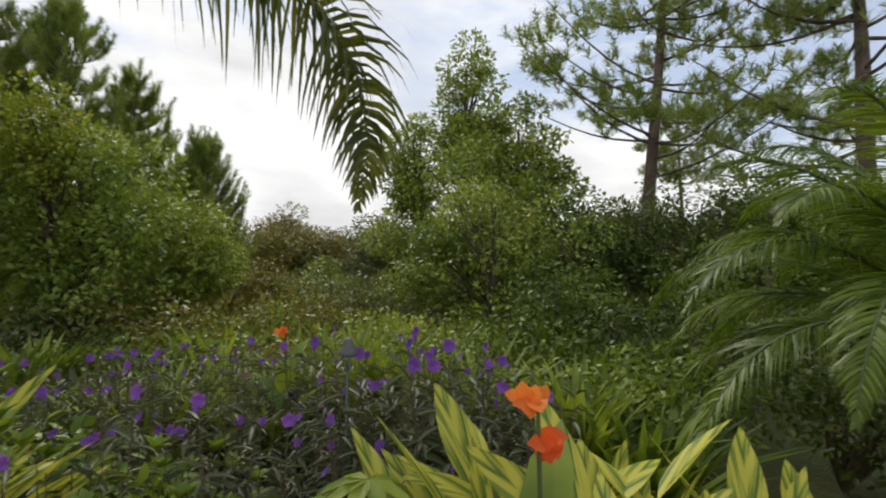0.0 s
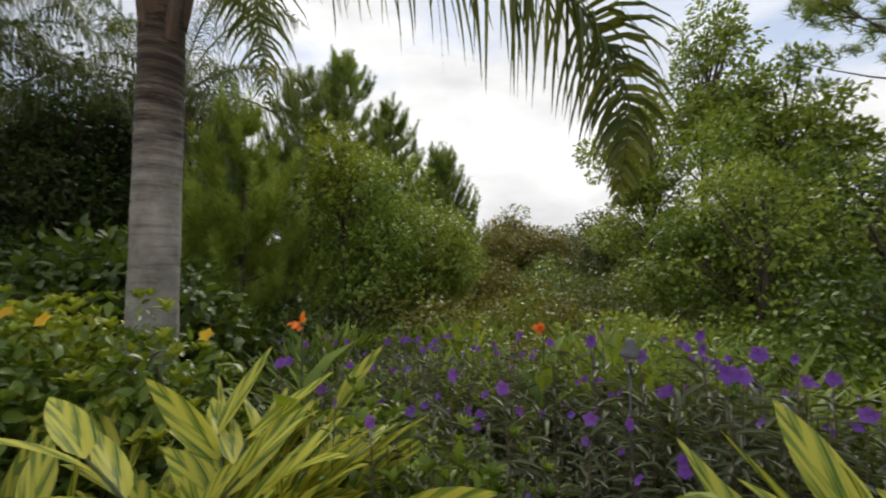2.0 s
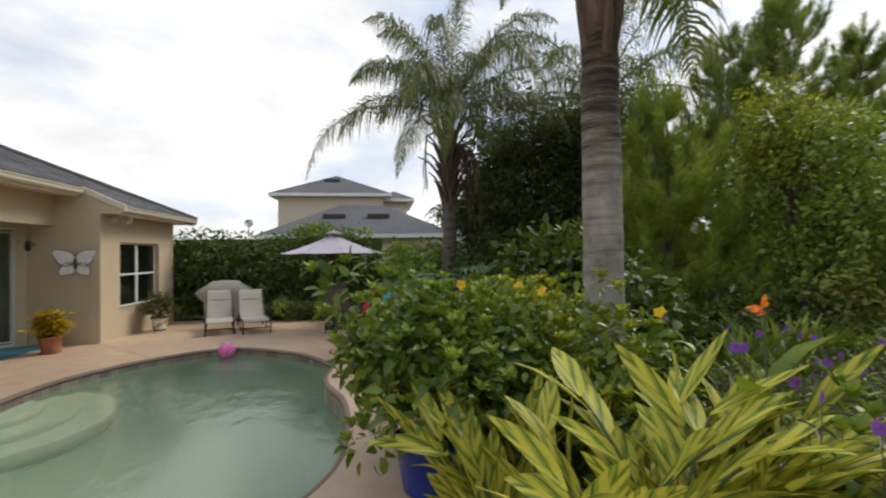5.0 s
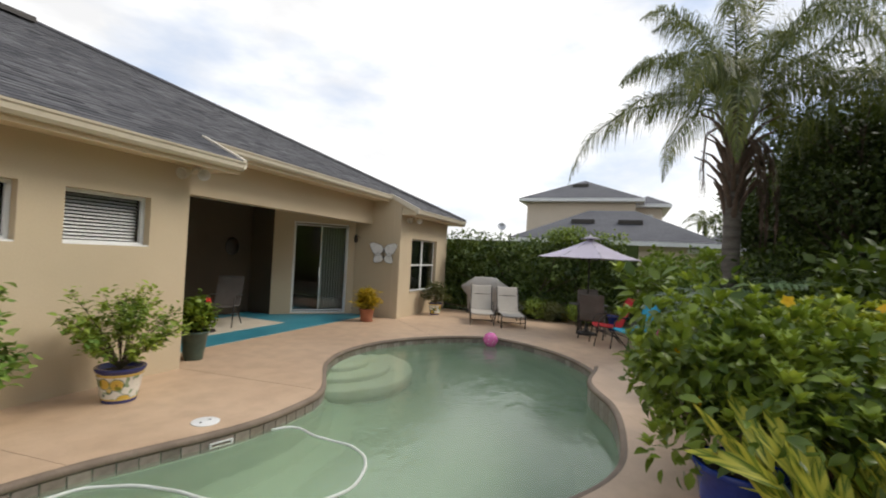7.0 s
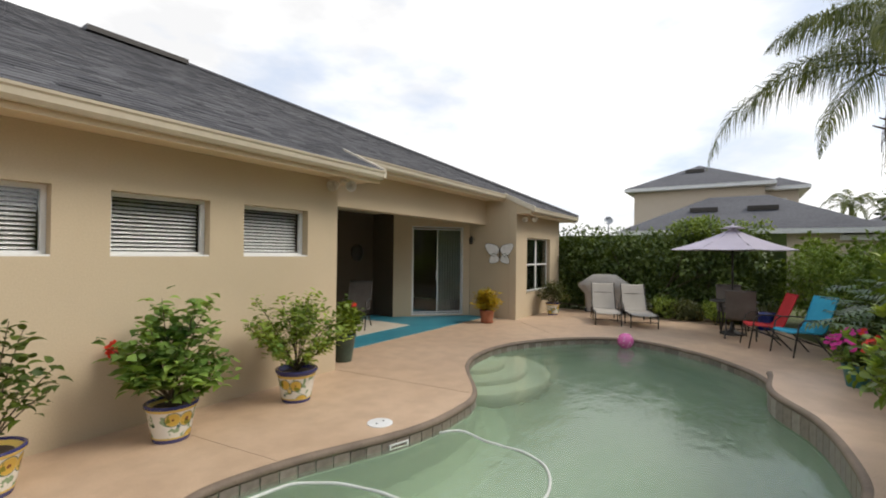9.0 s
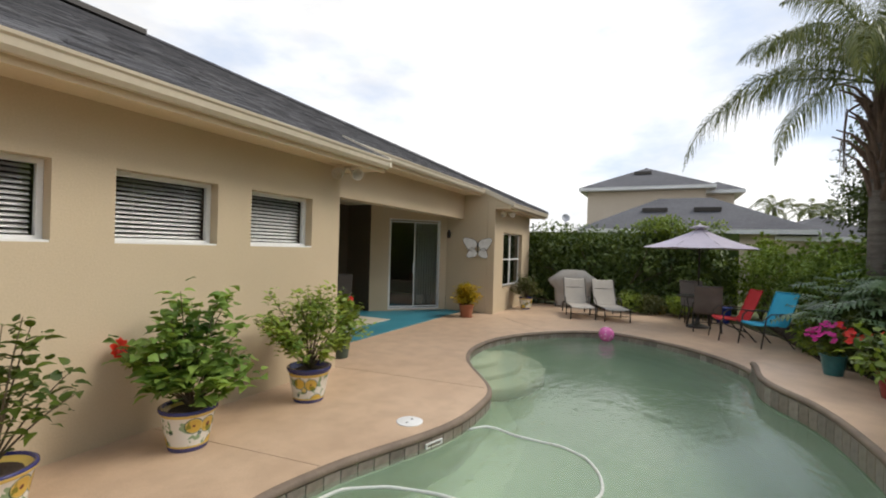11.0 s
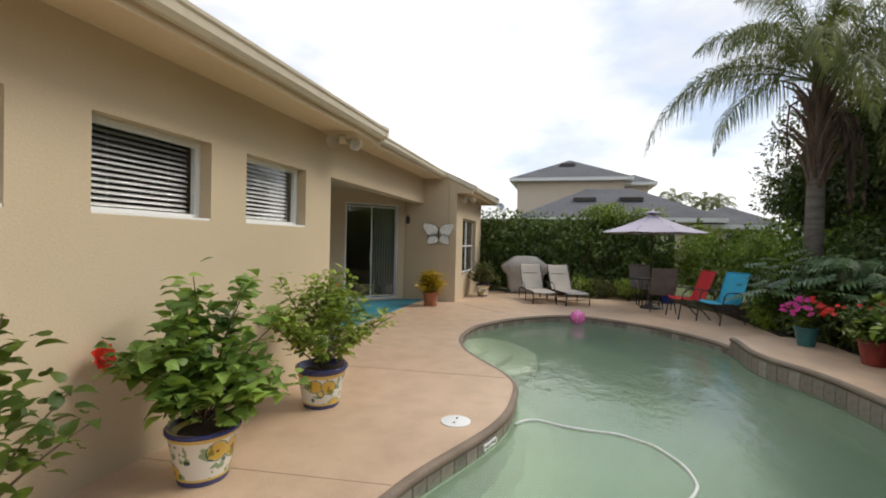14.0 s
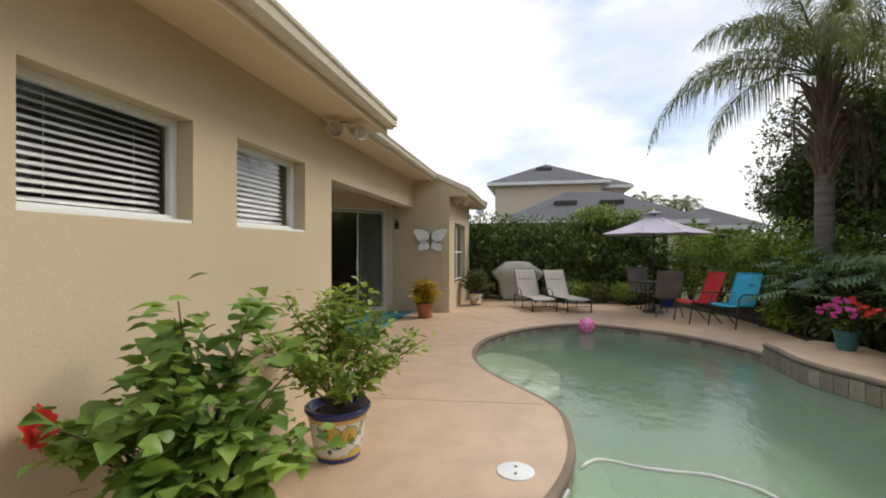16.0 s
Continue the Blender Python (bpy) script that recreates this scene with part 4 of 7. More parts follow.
def pine(name, at_, height, mat, label, seed, trunk_r=0.16, first=0.35, reach=2.2, branches=34, tufts=7, needle=0.24, lean=(0, 0), cone=False, thick=0.35, shoot=0.3):
    rg = np.random.default_rng(seed)
    t = thing(name, pose(*at_), label, "pine tree")
    g, L = Geo(), Leaves()
    s = np.linspace(0, 1, 12)
    ax = np.stack([lean[0] * s + 0.1 * np.sin(3 * s + seed), lean[1] * s + 0.1 * np.cos(4 * s + seed) - 0.1 * math.cos(seed), s * height], 1)
    tube(g, ax, trunk_r * np.linspace(1.15, 0.22, 12), 10)
    part("trunk", g, PINE_BARK, t, "scaly grey-brown pine trunk")
    g = Geo()
    spots, ways = [], []
    for _ in range(branches):
        h = first + (1 - first) * rg.random() ** (0.9 if not cone else 1.1)
        b0 = np.array([np.interp(h, s, ax[:, i_]) for i_ in range(3)])
        az = rg.uniform(0, 2 * np.pi)
        env = (1 - h) ** 0.75 * 1.05 + 0.1 if cone else math.sin(min(1, (1.08 - h) / (1.08 - first) * 1.25) * np.pi * 0.5) * 0.9 + 0.1
        ln = reach * env * rg.uniform(0.55, 1.1)
        el = rg.uniform(-0.15, 0.45) if not cone else rg.uniform(0.1, 0.7)
        q = np.linspace(0, 1, 7)
        out = np.array([math.cos(az), math.sin(az), 0])
        p = b0 + out * (ln * q * math.cos(el))[:, None] + np.array([0, 0, 1.0]) * (ln * (q * math.sin(el) + 0.18 * q ** 2 - 0.08 * np.sin(q * 3)))[:, None]
        p[:, :2] += rg.normal(size=2) * 0.12 * ln * q[:, None] ** 2
        tube(g, p, max(0.012, trunk_r * 0.22) * np.linspace(1, 0.2, 7), 5, False)
        heads = [np.array([np.interp(u, q, p[:, i_]) for i_ in range(3)]) + rg.normal(size=3) * np.array([1, 1, 0.4]) * thick * (0.3 + 0.7 * u) for u in rg.uniform(0.35, 1.0, max(2, tufts // 3))] + [p[-1]]
        for _k in range(tufts * 2):
            c = heads[_k % len(heads)] + rg.normal(size=3) * np.array([1, 1, 0.7]) * thick * 0.42
            spots.append(c)
            ways.append(out * 0.4 + np.array([0, 0, 0.9]) + rg.normal(size=3) * 0.35)
    tagged(part("branch_mass", g, PINE_BARK, t), kind="stuff")
    for c, w_ in zip(spots, ways):
        k = 34
        w_ = w_ / np.linalg.norm(w_)
        u = rg.random(k)
        D = w_ * 0.75 + ball_dirs(rg, k) * 0.8
        P = c + w_ * (u * shoot)[:, None]
        L.blades(NEEDLE, P, D, ball_dirs(rg, k), needle * (1.05 - 0.45 * u) * rg.uniform(0.8, 1.15, k), 1.0)
    tagged(part("needle_mass", L.mesh("needle_mass"), mat, t, "long green needles in tufts"), kind="stuff")
    return t


def plume_pine(name, at_, height, mat, label, seed, trunk_r=0.12, first=0.1, reach=1.6, whorls=19, arms=9, needle=0.2, plume=0.75, density=150):
    """A dense young pine: whorled boughs that turn up at the end into upright needle plumes."""
    rg = np.random.default_rng(seed)
    t = thing(name, pose(*at_), label, "pine tree")
    g = Geo()
    tube(g, [(0.06 * math.sin(3 * q + seed), 0.06 * math.cos(2 * q + seed), height * q) for q in np.linspace(0, 0.96, 10)], trunk_r * np.linspace(1.15, 0.15, 10), 9)
    part("trunk", g, PINE_BARK, t, "scaly grey-brown pine trunk")
    g, L = Geo(), Leaves()
    up = np.array([0, 0, 1.0])

    def shoot_at(c, way, ln, k):
        way = way / np.linalg.norm(way)
        u = rg.random(k)
        side = np.cross(ball_dirs(rg, k), way)
        side /= np.linalg.norm(side, axis=1)[:, None] + 1e-6
        P = c + way * (u * ln)[:, None] + up * (0.12 * ln * u ** 2)[:, None]
        D = way * rg.uniform(0.55, 1.1, k)[:, None] + side * rg.uniform(0.5, 1.0, k)[:, None]
        L.blades(NEEDLE, P, D, ball_dirs(rg, k), needle * (1.1 - 0.4 * u) * rg.uniform(0.75, 1.15, k), 0.9)

    for w_ in range(whorls):
        h = first + (0.97 - first) * (w_ + rg.uniform(-0.3, 0.3)) / (whorls - 1)
        h = min(max(h, first * 0.8), 0.97)
        env = reach * ((1 - h) / (1 - first)) ** 0.8 * min(1.0, 0.65 + 2.2 * (h - first)) + 0.1
        b0 = np.array([0, 0, height * h])
        for a_ in range(max(3, int(arms * (0.5 + 0.6 * env / reach)))):
            az = rg.uniform(0, 6.283)
            o = np.array([math.cos(az), math.sin(az), 0])
            ln = env * rg.uniform(0.6, 1.12)
            q = np.linspace(0, 1, 7)[:, None]
            p = b0 + o * ln * q + up * (ln * (0.12 * q + 0.42 * q ** 2.4))
            tube(g, p, max(0.01, trunk_r * 0.2) * np.linspace(1, 0.25, 7), 4, False)
            pl = plume * rg.uniform(0.7, 1.2) * (0.6 + 0.4 * env / reach)
            shoot_at(p[-1], o * 0.3 + up + rg.normal(size=3) * 0.12, pl, int(density * 1.3))
            for u in (0.35, 0.55, 0.72, 0.86):
                c = np.array([np.interp(u, q[:, 0], p[:, i_]) for i_ in range(3)])
                sd = np.cross(o, up) * rg.choice([-1, 1])
                shoot_at(c, o * 0.35 + sd * rg.uniform(0.2, 0.7) + up * rg.uniform(0.5, 1.1), pl * rg.uniform(0.55, 0.9), int(density * 0.75))
    for _ in range(4):
        shoot_at(np.array([0, 0, height * 0.93]), up + rg.normal(size=3) * 0.22, plume * 1.1, density)
    tagged(part("branch_mass", g, PINE_BARK, t), kind="stuff")
    tagged(part("needle_mass", L.mesh("needle_mass"), mat, t, "soft green needles in upright plumes"), kind="stuff")
    return t


def frond_on(L, g, pts, leaflets, length, rg, hang=0.7, spread=0.75, r0=0.02, width=0.028, plumose=0.35, forward=1.0):
    """A feather frond: a bowed rib through pts with paired, hanging leaflets."""
    pts = np.asarray(pts, float)
    s = np.linspace(0, 1, 16)
    c = [np.interp(s, np.linspace(0, 1, len(pts)), pts[:, i_]) for i_ in range(3)]
    if len(pts) == 4:
        q = s[:, None]
        p = (1 - q) ** 3 * pts[0] + 3 * q * (1 - q) ** 2 * pts[1] + 3 * q ** 2 * (1 - q) * pts[2] + q ** 3 * pts[3]
    else:
        p = np.stack(c, 1)
    tube(g, p, r0 * np.linspace(1, 0.12, 16), 5, False)
    tan = np.gradient(p, axis=0)
    tan /= np.linalg.norm(tan, axis=1)[:, None]
    u = np.repeat(np.linspace(0.12, 1.0, leaflets), 2) + rg.uniform(-0.004, 0.004, leaflets * 2)
    u = np.clip(u, 0, 1)
    side = np.tile([1.0, -1.0], leaflets)
    B = np.stack([np.interp(u, s, p[:, i_]) for i_ in range(3)], 1)
    Tn = np.stack([np.interp(u, s, tan[:, i_]) for i_ in range(3)], 1)
    X = np.cross(Tn, np.array([0, 0, 1.0]))
    X /= np.linalg.norm(X, axis=1)[:, None] + 1e-6
    Up = np.cross(X, Tn)
    k = len(u)
    D0 = X * (side * spread)[:, None] + Tn * (forward * (0.45 + 0.5 * u))[:, None] + Up * rg.uniform(-plumose, plumose, k)[:, None]
    D0 /= np.linalg.norm(D0, axis=1)[:, None]
    ln = length * np.sin(np.clip(0.25 + 0.75 * (1 - np.abs(2 * u - 0.9) ** 2), 0.1, 1) * np.pi / 2) * (1 - 0.6 * u ** 2.5) * rg.uniform(0.75, 1.1, k)
    pos, d = B.copy(), D0.copy()
    wv = np.cross(D0, Up + rg.normal(size=(k, 3)) * 0.3)
    wv /= np.linalg.norm(wv, axis=1)[:, None] + 1e-6
    rows = []
    seg = 4
    for j in range(seg + 1):
        w_ = width * (0.7, 1.0, 0.85, 0.5, 0.04)[j] * 0.5
        rows.append(pos - wv * w_)
        rows.append(pos + wv * w_)
        pos = pos + d * (ln / seg)[:, None]
        d = d + np.array([0, 0, -hang * 0.5]) * rg.uniform(0.6, 1.3, k)[:, None]
        d /= np.linalg.norm(d, axis=1)[:, None]
    v = np.stack(rows, 1).reshape(-1, 3)
    m_ = 2 * (seg + 1)
    tt = []
    for j in range(seg):
        a_ = 2 * j
        tt += [(a_, a_ + 1, a_ + 3), (a_, a_ + 3, a_ + 2)]
    tt = np.array(tt)
    L.raw(v, (tt[None] + (np.arange(k) * m_)[:, None, None]).reshape(-1, 3))


def palm_crown(t, base, count, length, rg, mat, leaflet=0.55, leaflets=70, el=(-0.1, 1.25), hang=0.8, width=0.03, plumose=0.35):
    """Arching feather fronds round the top of a palm; each frond is a part with its rib."""
    b0 = np.array(base, float)
    for i_ in range(count):
        az = i_ * 2.39996 + rg.uniform(-0.2, 0.2)
        e = el[0] + (el[1] - el[0]) * ((i_ + 0.5) / count) ** 0.9
        ln = length * rg.uniform(0.85, 1.1)
        o = np.array([math.cos(az), math.sin(az), 0])
        up = np.array([0, 0, 1.0])
        p1 = b0 + (o * math.cos(e) + up * math.sin(e)) * ln * 0.4
        p2 = p1 + (o * math.cos(e - 0.7) + up * math.sin(e - 0.7)) * ln * 0.35
        p3 = p2 + (o * 0.5 * math.cos(e - 1.6) + up * min(-0.35, math.sin(e - 1.7))) * ln * 0.38
        L, g = Leaves(), Geo()
        frond_on(L, g, [b0 + o * 0.08, p1, p2, p3], leaflets, leaflet, rg, hang, width=width, plumose=plumose)
        f = part("frond", L.mesh("frond"), mat, t)
        part("rib", g, STEM, f, "green frond rib")


def palm_trunk(height, r0, r1, rg, ring=0.085):
    """A smooth grey palm stem with leaf-scar rings."""
    g = Geo()
    prof, z = [], 0.0
    while z < height:
        r = r0 + (r1 - r0) * z / height
        rough_ = min(1.0, max(0.0, (z / height - 0.62) * 4))
        prof.append((r * rg.uniform(0.985 - 0.03 * rough_, 1.012), z))
        prof.append((r * rg.uniform(1.0, 1.012 + 0.035 * rough_), z + 0.014))
        z += ring * rg.uniform(0.4, 0.9)
    prof.append((r1, height))
    lathe(g, prof, 24, wobble=0.012)
    return g


PALM_BARK, n, l, b = nodes_of("palm_bark")
pb1, pb2 = noise_node(n, l, 4.2, 7, 0.68), noise_node(n, l, 3.2, 5, 0.7, stretch=(0.7, 0.7, 6.5))
pr = ramp(n, l, pb1.outputs["Fac"], [(0.32, (0.20, 0.18, 0.155)), (0.5, (0.33, 0.305, 0.275)), (0.68, (0.47, 0.445, 0.41))])
pq = ramp(n, l, pb2.outputs["Fac"], [(0.32, (0.62, 0.60, 0.57)), (0.46, (0.94, 0.93, 0.92)), (0.7, (1.06, 1.06, 1.06))])
pm0 = mix_rgb(n, l, 1.0, pr.outputs["Color"], pq.outputs["Color"], "MULTIPLY")
# younger stem near the crown: brown and torn between the scars
pz, pco = n.new("ShaderNodeSeparateXYZ"), n.new("ShaderNodeTexCoord")
l.new(pco.outputs["Object"], pz.inputs[0])
pn3 = noise_node(n, l, 4.5, 6, 0.75, stretch=(0.5, 0.5, 4.5))
pa = n.new("ShaderNodeMath")
pa.operation = "MULTIPLY_ADD"
l.new(pn3.outputs["Fac"], pa.inputs[0])
pa.inputs[1].default_value = 2.4
l.new(pz.outputs["Z"], pa.inputs[2])
pmr = n.new("ShaderNodeMapRange")
l.new(pa.outputs[0], pmr.inputs["Value"])
pmr.inputs["From Min"].default_value, pmr.inputs["From Max"].default_value = 3.45, 4.25
pbr = ramp(n, l, pb2.outputs["Fac"], [(0.40, (0.03, 0.021, 0.016)), (0.54, (0.085, 0.062, 0.047)), (0.68, (0.19, 0.15, 0.12))])
pm = mix_rgb(n, l, pmr.outputs[0], pm0.outputs["Color"], pbr.outputs["Color"])
l.new(pm.outputs["Color"], b.inputs["Base Color"])
b.inputs["Roughness"].default_value = 0.9
add_bump(n, l, b, pb2.outputs["Fac"], 0.5, 0.01)


# ---- garden: soil bed ----
g = Geo()
box(g, -4.6, 4.6, 0.56, 1.5, -0.05, 0.13)
structure("ground_bed", g, SOIL, "dark mulched planting bed beside the raised deck", "soil")
g = Geo()
box(g, -12.4, -4.4, 0.42, 1.6, -0.05, 0.02)
structure("ground_border", g, SOIL, "dark soil border beside the deck", "soil")


# ---- palms ----
def queen_palm(at_, trunk_h, r0, label, seed, fronds, frond_len, boots, extra=(), bark=None, leaflet=0.55, leaflets=70, el=(-0.15, 1.2), flare=1.0):
    rg = np.random.default_rng(seed)
    t = thing("queen_palm", pose(*at_), label, "palm tree", "queen palms in the garden")
    part("trunk", palm_trunk(trunk_h, r0, r0 * 0.86, rg), bark or PALM_BARK, t, "ringed palm trunk", True)
    for i_ in range(boots):
        az, z = i_ * 2.4, trunk_h - (0.55 if flare < 1 else 1.35) + (0.85 if flare < 1 else 1.75) * i_ / max(boots, 1)
        o = np.array([math.cos(az), math.sin(az), 0])
        rr = r0 * 0.8
        g = Geo()
        f_ = rg.uniform(0.35, 1.0) * flare
        p = [o * rr * 0.8 + (0, 0, z), o * (rr + 0.06 * f_) + (0, 0, z + 0.22), o * (rr + 0.2 * f_) + (0, 0, z + 0.45 + 0.1 * rg.random()), o * (rr + 0.36 * f_) + (0, 0, z + 0.62)]
        tube(g, p, [0.06, 0.042, 0.024, 0.012], 6)
        part("leaf_base", g, PALM_WOOD, t, "brown cut leaf base")
    g = Geo()
    lathe(g, [(r0 * 0.84, trunk_h - 0.5), (r0 * 0.95, trunk_h - 0.1), (r0 * 0.85, trunk_h + 0.5), (r0 * 0.5, trunk_h + 1.0), (0.03, trunk_h + 1.3)], 14, wobble=0.06)
    part("crownshaft", g, PALM_WOOD, t, "shaggy brown fibre round the crown", True)
    palm_crown(t, (0, 0, trunk_h + 0.75), fronds, frond_len, rg, PALM_LEAF, leaflet, leaflets, el, 2.3, 0.016, 0.9)
    for count, pts in extra:
        L, g = Leaves(), Geo()
        frond_on(L, g, np.array(pts) - np.array(at_), count, 0.85, rg, 1.3, width=0.03, plumose=0.9, forward=0.45)
        f = part("frond", L.mesh("frond"), PALM_LEAF, t)
        part("rib", g, STEM, f, "green frond rib")
    return t


P1 = (-2.26, 1.86, 0.0)
queen_palm(P1, 3.95, 0.172, "tall queen palm with a grey ringed trunk and drooping fronds", 5, 9, 3.2, 16,
           extra=[(150, ((-2.2, 1.9, 4.2), (-1.5, 2.2, 4.35), (-0.75, 2.5, 4.12), (0.02, 2.76, 3.72), (0.42, 2.95, 3.48), (0.64, 3.14, 3.12), (0.69, 3.3, 2.7), (0.58, 3.44, 2.25))),
                  (52, ((-2.2, 1.9, 4.5), (-2.2, 2.4, 5.0), (-2.6, 2.9, 4.6), (-2.75, 3.1, 3.4)))], el=(0.45, 1.3), leaflet=0.7, leaflets=95, flare=0.45)
PALM_GREY = surface("old_palm_bark", (0.10, 0.085, 0.07), (0.21, 0.185, 0.16), 3, 24, 0.95, 0.8, 0.02, wear=0.6, stretch=(0.6, 0.6, 4.0))
palm_two = queen_palm((-8.55, 1.5, 0.0), 4.1, 0.165, "queen palm with brown leaf bases and hanging fronds", 8, 24, 3.7, 44, bark=PALM_GREY, leaflet=0.85, leaflets=135, el=(0.2, 1.5), flare=1.7)
g = Geo()
tube(g, [(0.0, -0.12, 4.45), (0.02, -0.32, 4.5), (0.03, -0.5, 4.38), (0.03, -0.53, 4.0), (0.02, -0.52, 3.35)], [0.03, 0.026, 0.022, 0.018, 0.012], 7)
stalk = part("dead_stalk", g, PALM_WOOD, palm_two, "withered brown flower stalk hanging down", True)
rg = np.random.default_rng(33)
g = Geo()
for _ in range(26):
    z = rg.uniform(3.3, 4.1)
    a_ = rg.uniform(0, 6.283)
    tube(g, [(0.03, -0.53, z), (0.03 + 0.05 * math.cos(a_), -0.53 + 0.05 * math.sin(a_), z - 0.06), (0.03 + 0.06 * math.cos(a_), -0.53 + 0.06 * math.sin(a_), z - 0.25)], 0.004, 4, False)
tagged(part("dry_strand_mass", g, PALM_WOOD, stalk, "dry hanging strands"), kind="stuff")
queen_palm((-7.2, 4.4, 0.0), 4.1, 0.17, "queen palm with dense dark hanging fronds", 11, 18, 3.6, 8, leaflet=0.75, leaflets=90, el=(-0.1, 1.3))
for k_, (dx_, dy_) in enumerate([(0.42, 0.3), (0.3, 0.55), (-0.1, 0.5)]):
    hang = thing("dead_frond", pose(-8.55 + dx_, 1.5 + dy_, 2.0), "dead brown frond hanging against the palm trunk", "palm frond", "dead fronds")
    L, g = Leaves(), Geo()
    frond_on(L, g, [(-dx_ * 0.6, -dy_ * 0.6, 2.2), (0.0, 0.0, 2.3), (0.1, 0.1, 1.2), (0.05, 0.05, 0.1)], 90, 0.4, np.random.default_rng(70 + k_), 2.5, 0.3, width=0.03)
    f = part("leaflet_mass", L.mesh("leaflet_mass"), PALM_WOOD, hang, "withered brown leaflets")
    tagged(f, kind="stuff")
    part("rib", g, PALM_WOOD, hang, "brown rib")

# far palms behind the neighbours
for k_, (x, y, h) in enumerate([(-40, 5.5, 5.5), (-41, 8.0, 5.2), (-43, 9.6, 5.4)]):
    rg = np.random.default_rng(40 + k_)
    t = thing("distant_palm", pose(x, y, 0), "distant palm behind the houses", "palm tree", "distant palms")
    part("trunk", palm_trunk(h, 0.18, 0.14, rg, 0.3), PALM_BARK, t)
    palm_crown(t, (0, 0, h), 14, 2.3, rg, PALM_LEAF, 0.6, 44, (-0.1, 1.2), 1.2)

# ---- pines ----
plume_pine("pine_tree", (-7.85, 9.3, 0), 7.5, PINE_LEAF, "tall dense green pine with upright shoots", 21, 0.13, 0.12, 2.1)
plume_pine("pine_tree", (-8.4, 8.1, 0), 6.7, PINE_LEAF, "dense green pine with upright shoots", 22, 0.12, 0.12, 1.7)
plume_pine("pine_tree", (-6.4, 11.9, 0), 5.1, PINE_LEAF, "dense green pine beside the taller ones", 23, 0.11, 0.12, 1.5)
plume_pine("pine_tree", (-5.45, 4.55, 0), 4.0, PINE_LIGHT, "young soft pine with pale fresh needles", 24, 0.09, 0.06, 1.35, 13, 8, 0.22, 0.8, 190)
plume_pine("pine_tree", (-7.3, 10.6, 0), 6.3, PINE_LEAF, "dense pine behind the tallest one", 28, 0.13, 0.12, 1.9)
pine("pine_tree", (5.75, 13.6, 0), 13.5, PINE_LEAF, "tall open pine with bare lower trunk and flat boughs", 25, 0.2, 0.33, 3.7, 46, 17, 0.30, lean=(0.8, 0), thick=0.4)
pine("pine_tree", (9.6, 11.0, 0), 11.5, PINE_LEAF, "large dark pine with heavy boughs", 26, 0.22, 0.3, 3.4, 42, 15, 0.3, thick=0.45)
pine("pine_tree", (9.2, 19.0, 0), 9.0, PINE_LEAF, "slim distant pine with a tufted top", 27, 0.1, 0.6, 1.6, 26, 8, 0.3)

# ---- trees and thicket ----
LEAF_DEEP = leaf_material("leaf_deep_green", (0.018, 0.036, 0.006), (0.085, 0.125, 0.02), 0.5, 0.22)
tree("vine_covered_tree", (-4.8, 6.7, 0), 3.9, 0.6, 1.4, 1.3, LEAF_FRESH, "bushy tree smothered in climbing vines", 0.105, 30, 0.46, 1250, 31)
tree("round_topped_tree", (-4.75, 6.2, 0), 4.3, 2.9, 0.75, 0.7, LEAF_LIGHT, "fresh pale green tree top above the vines", 0.085, 26, 0.30, 1600, 32, 0.06)
tree("dark_tree", (-4.3, 8.5, 0), 3.5, 0.4, 1.3, 1.2, LEAF_VINE, "dense mid-green tree at the edge of the thicket", 0.105, 28, 0.46, 1250, 33)
tree("slender_tree", (0.6, 16.0, 0), 10.6, 4.2, 1.35, 1.3, LEAF_VINE, "slender open-crowned tree with thin leaf clusters", 0.17, 34, 0.46, 640, 34, 0.12)
tree("airy_tree", (2.4, 15.0, 0), 7.6, 2.0, 2.4, 2.0, LEAF_VINE, "airy mid-green tree in the thicket", 0.17, 62, 0.52, 640, 35, 0.12)
tree("airy_tree", (-1.2, 17.5, 0), 7.8, 2.0, 2.2, 2.0, LEAF_VINE, "airy mid-green tree in the thicket", 0.17, 62, 0.52, 640, 36, 0.12)
tree("small_far_tree", (-4.4, 26, 0), 6.0, 1.5, 1.3, 1.3, LEAF_OLIVE, "small distant tree above the thicket", 0.2, 20, 0.6, 240, 37)
tree("leafy_tree", (1.3, 9.6, 0), 4.2, 0.6, 1.6, 1.4, LEAF_MID, "leafy green tree in the thicket", 0.1, 90, 0.36, 1000, 38)
tree("leafy_tree", (3.6, 10.4, 0), 4.0, 0.4, 1.9, 1.5, LEAF_DARK, "dark green shrubby tree", 0.1, 100, 0.36, 950, 39)
tree("leafy_tree", (6.4, 11.2, 0), 4.1, 0.4, 2.2, 1.6, LEAF_DARK, "dark green shrubby tree under the pine", 0.11, 110, 0.4, 850, 40)
tree("leafy_tree", (9.8, 9.0, 0), 4.6, 0.4, 2.4, 1.8, LEAF_MID, "leafy tree under the dark pine", 0.12, 110, 0.42, 800, 41)
tree("pale_tree", (1.55, 7.8, 0), 3.5, 1.4, 0.95, 0.9, LEAF_VINE, "young pale green tree with a pale trunk", 0.085, 24, 0.3, 1000, 42, 0.05)
tree("leafy_tree", (-9.6, 5.0, 0), 4.4, 0.4, 1.7, 1.5, LEAF_DEEP, "dark tree behind the palms", 0.13, 60, 0.55, 520, 43)
tree("fine_leaved_tree", (-11.8, 3.4, 0), 5.0, 1.2, 1.7, 1.5, LEAF_DEEP, "dark fine-leaved tree beside the hedge", 0.12, 95, 0.48, 760, 46)
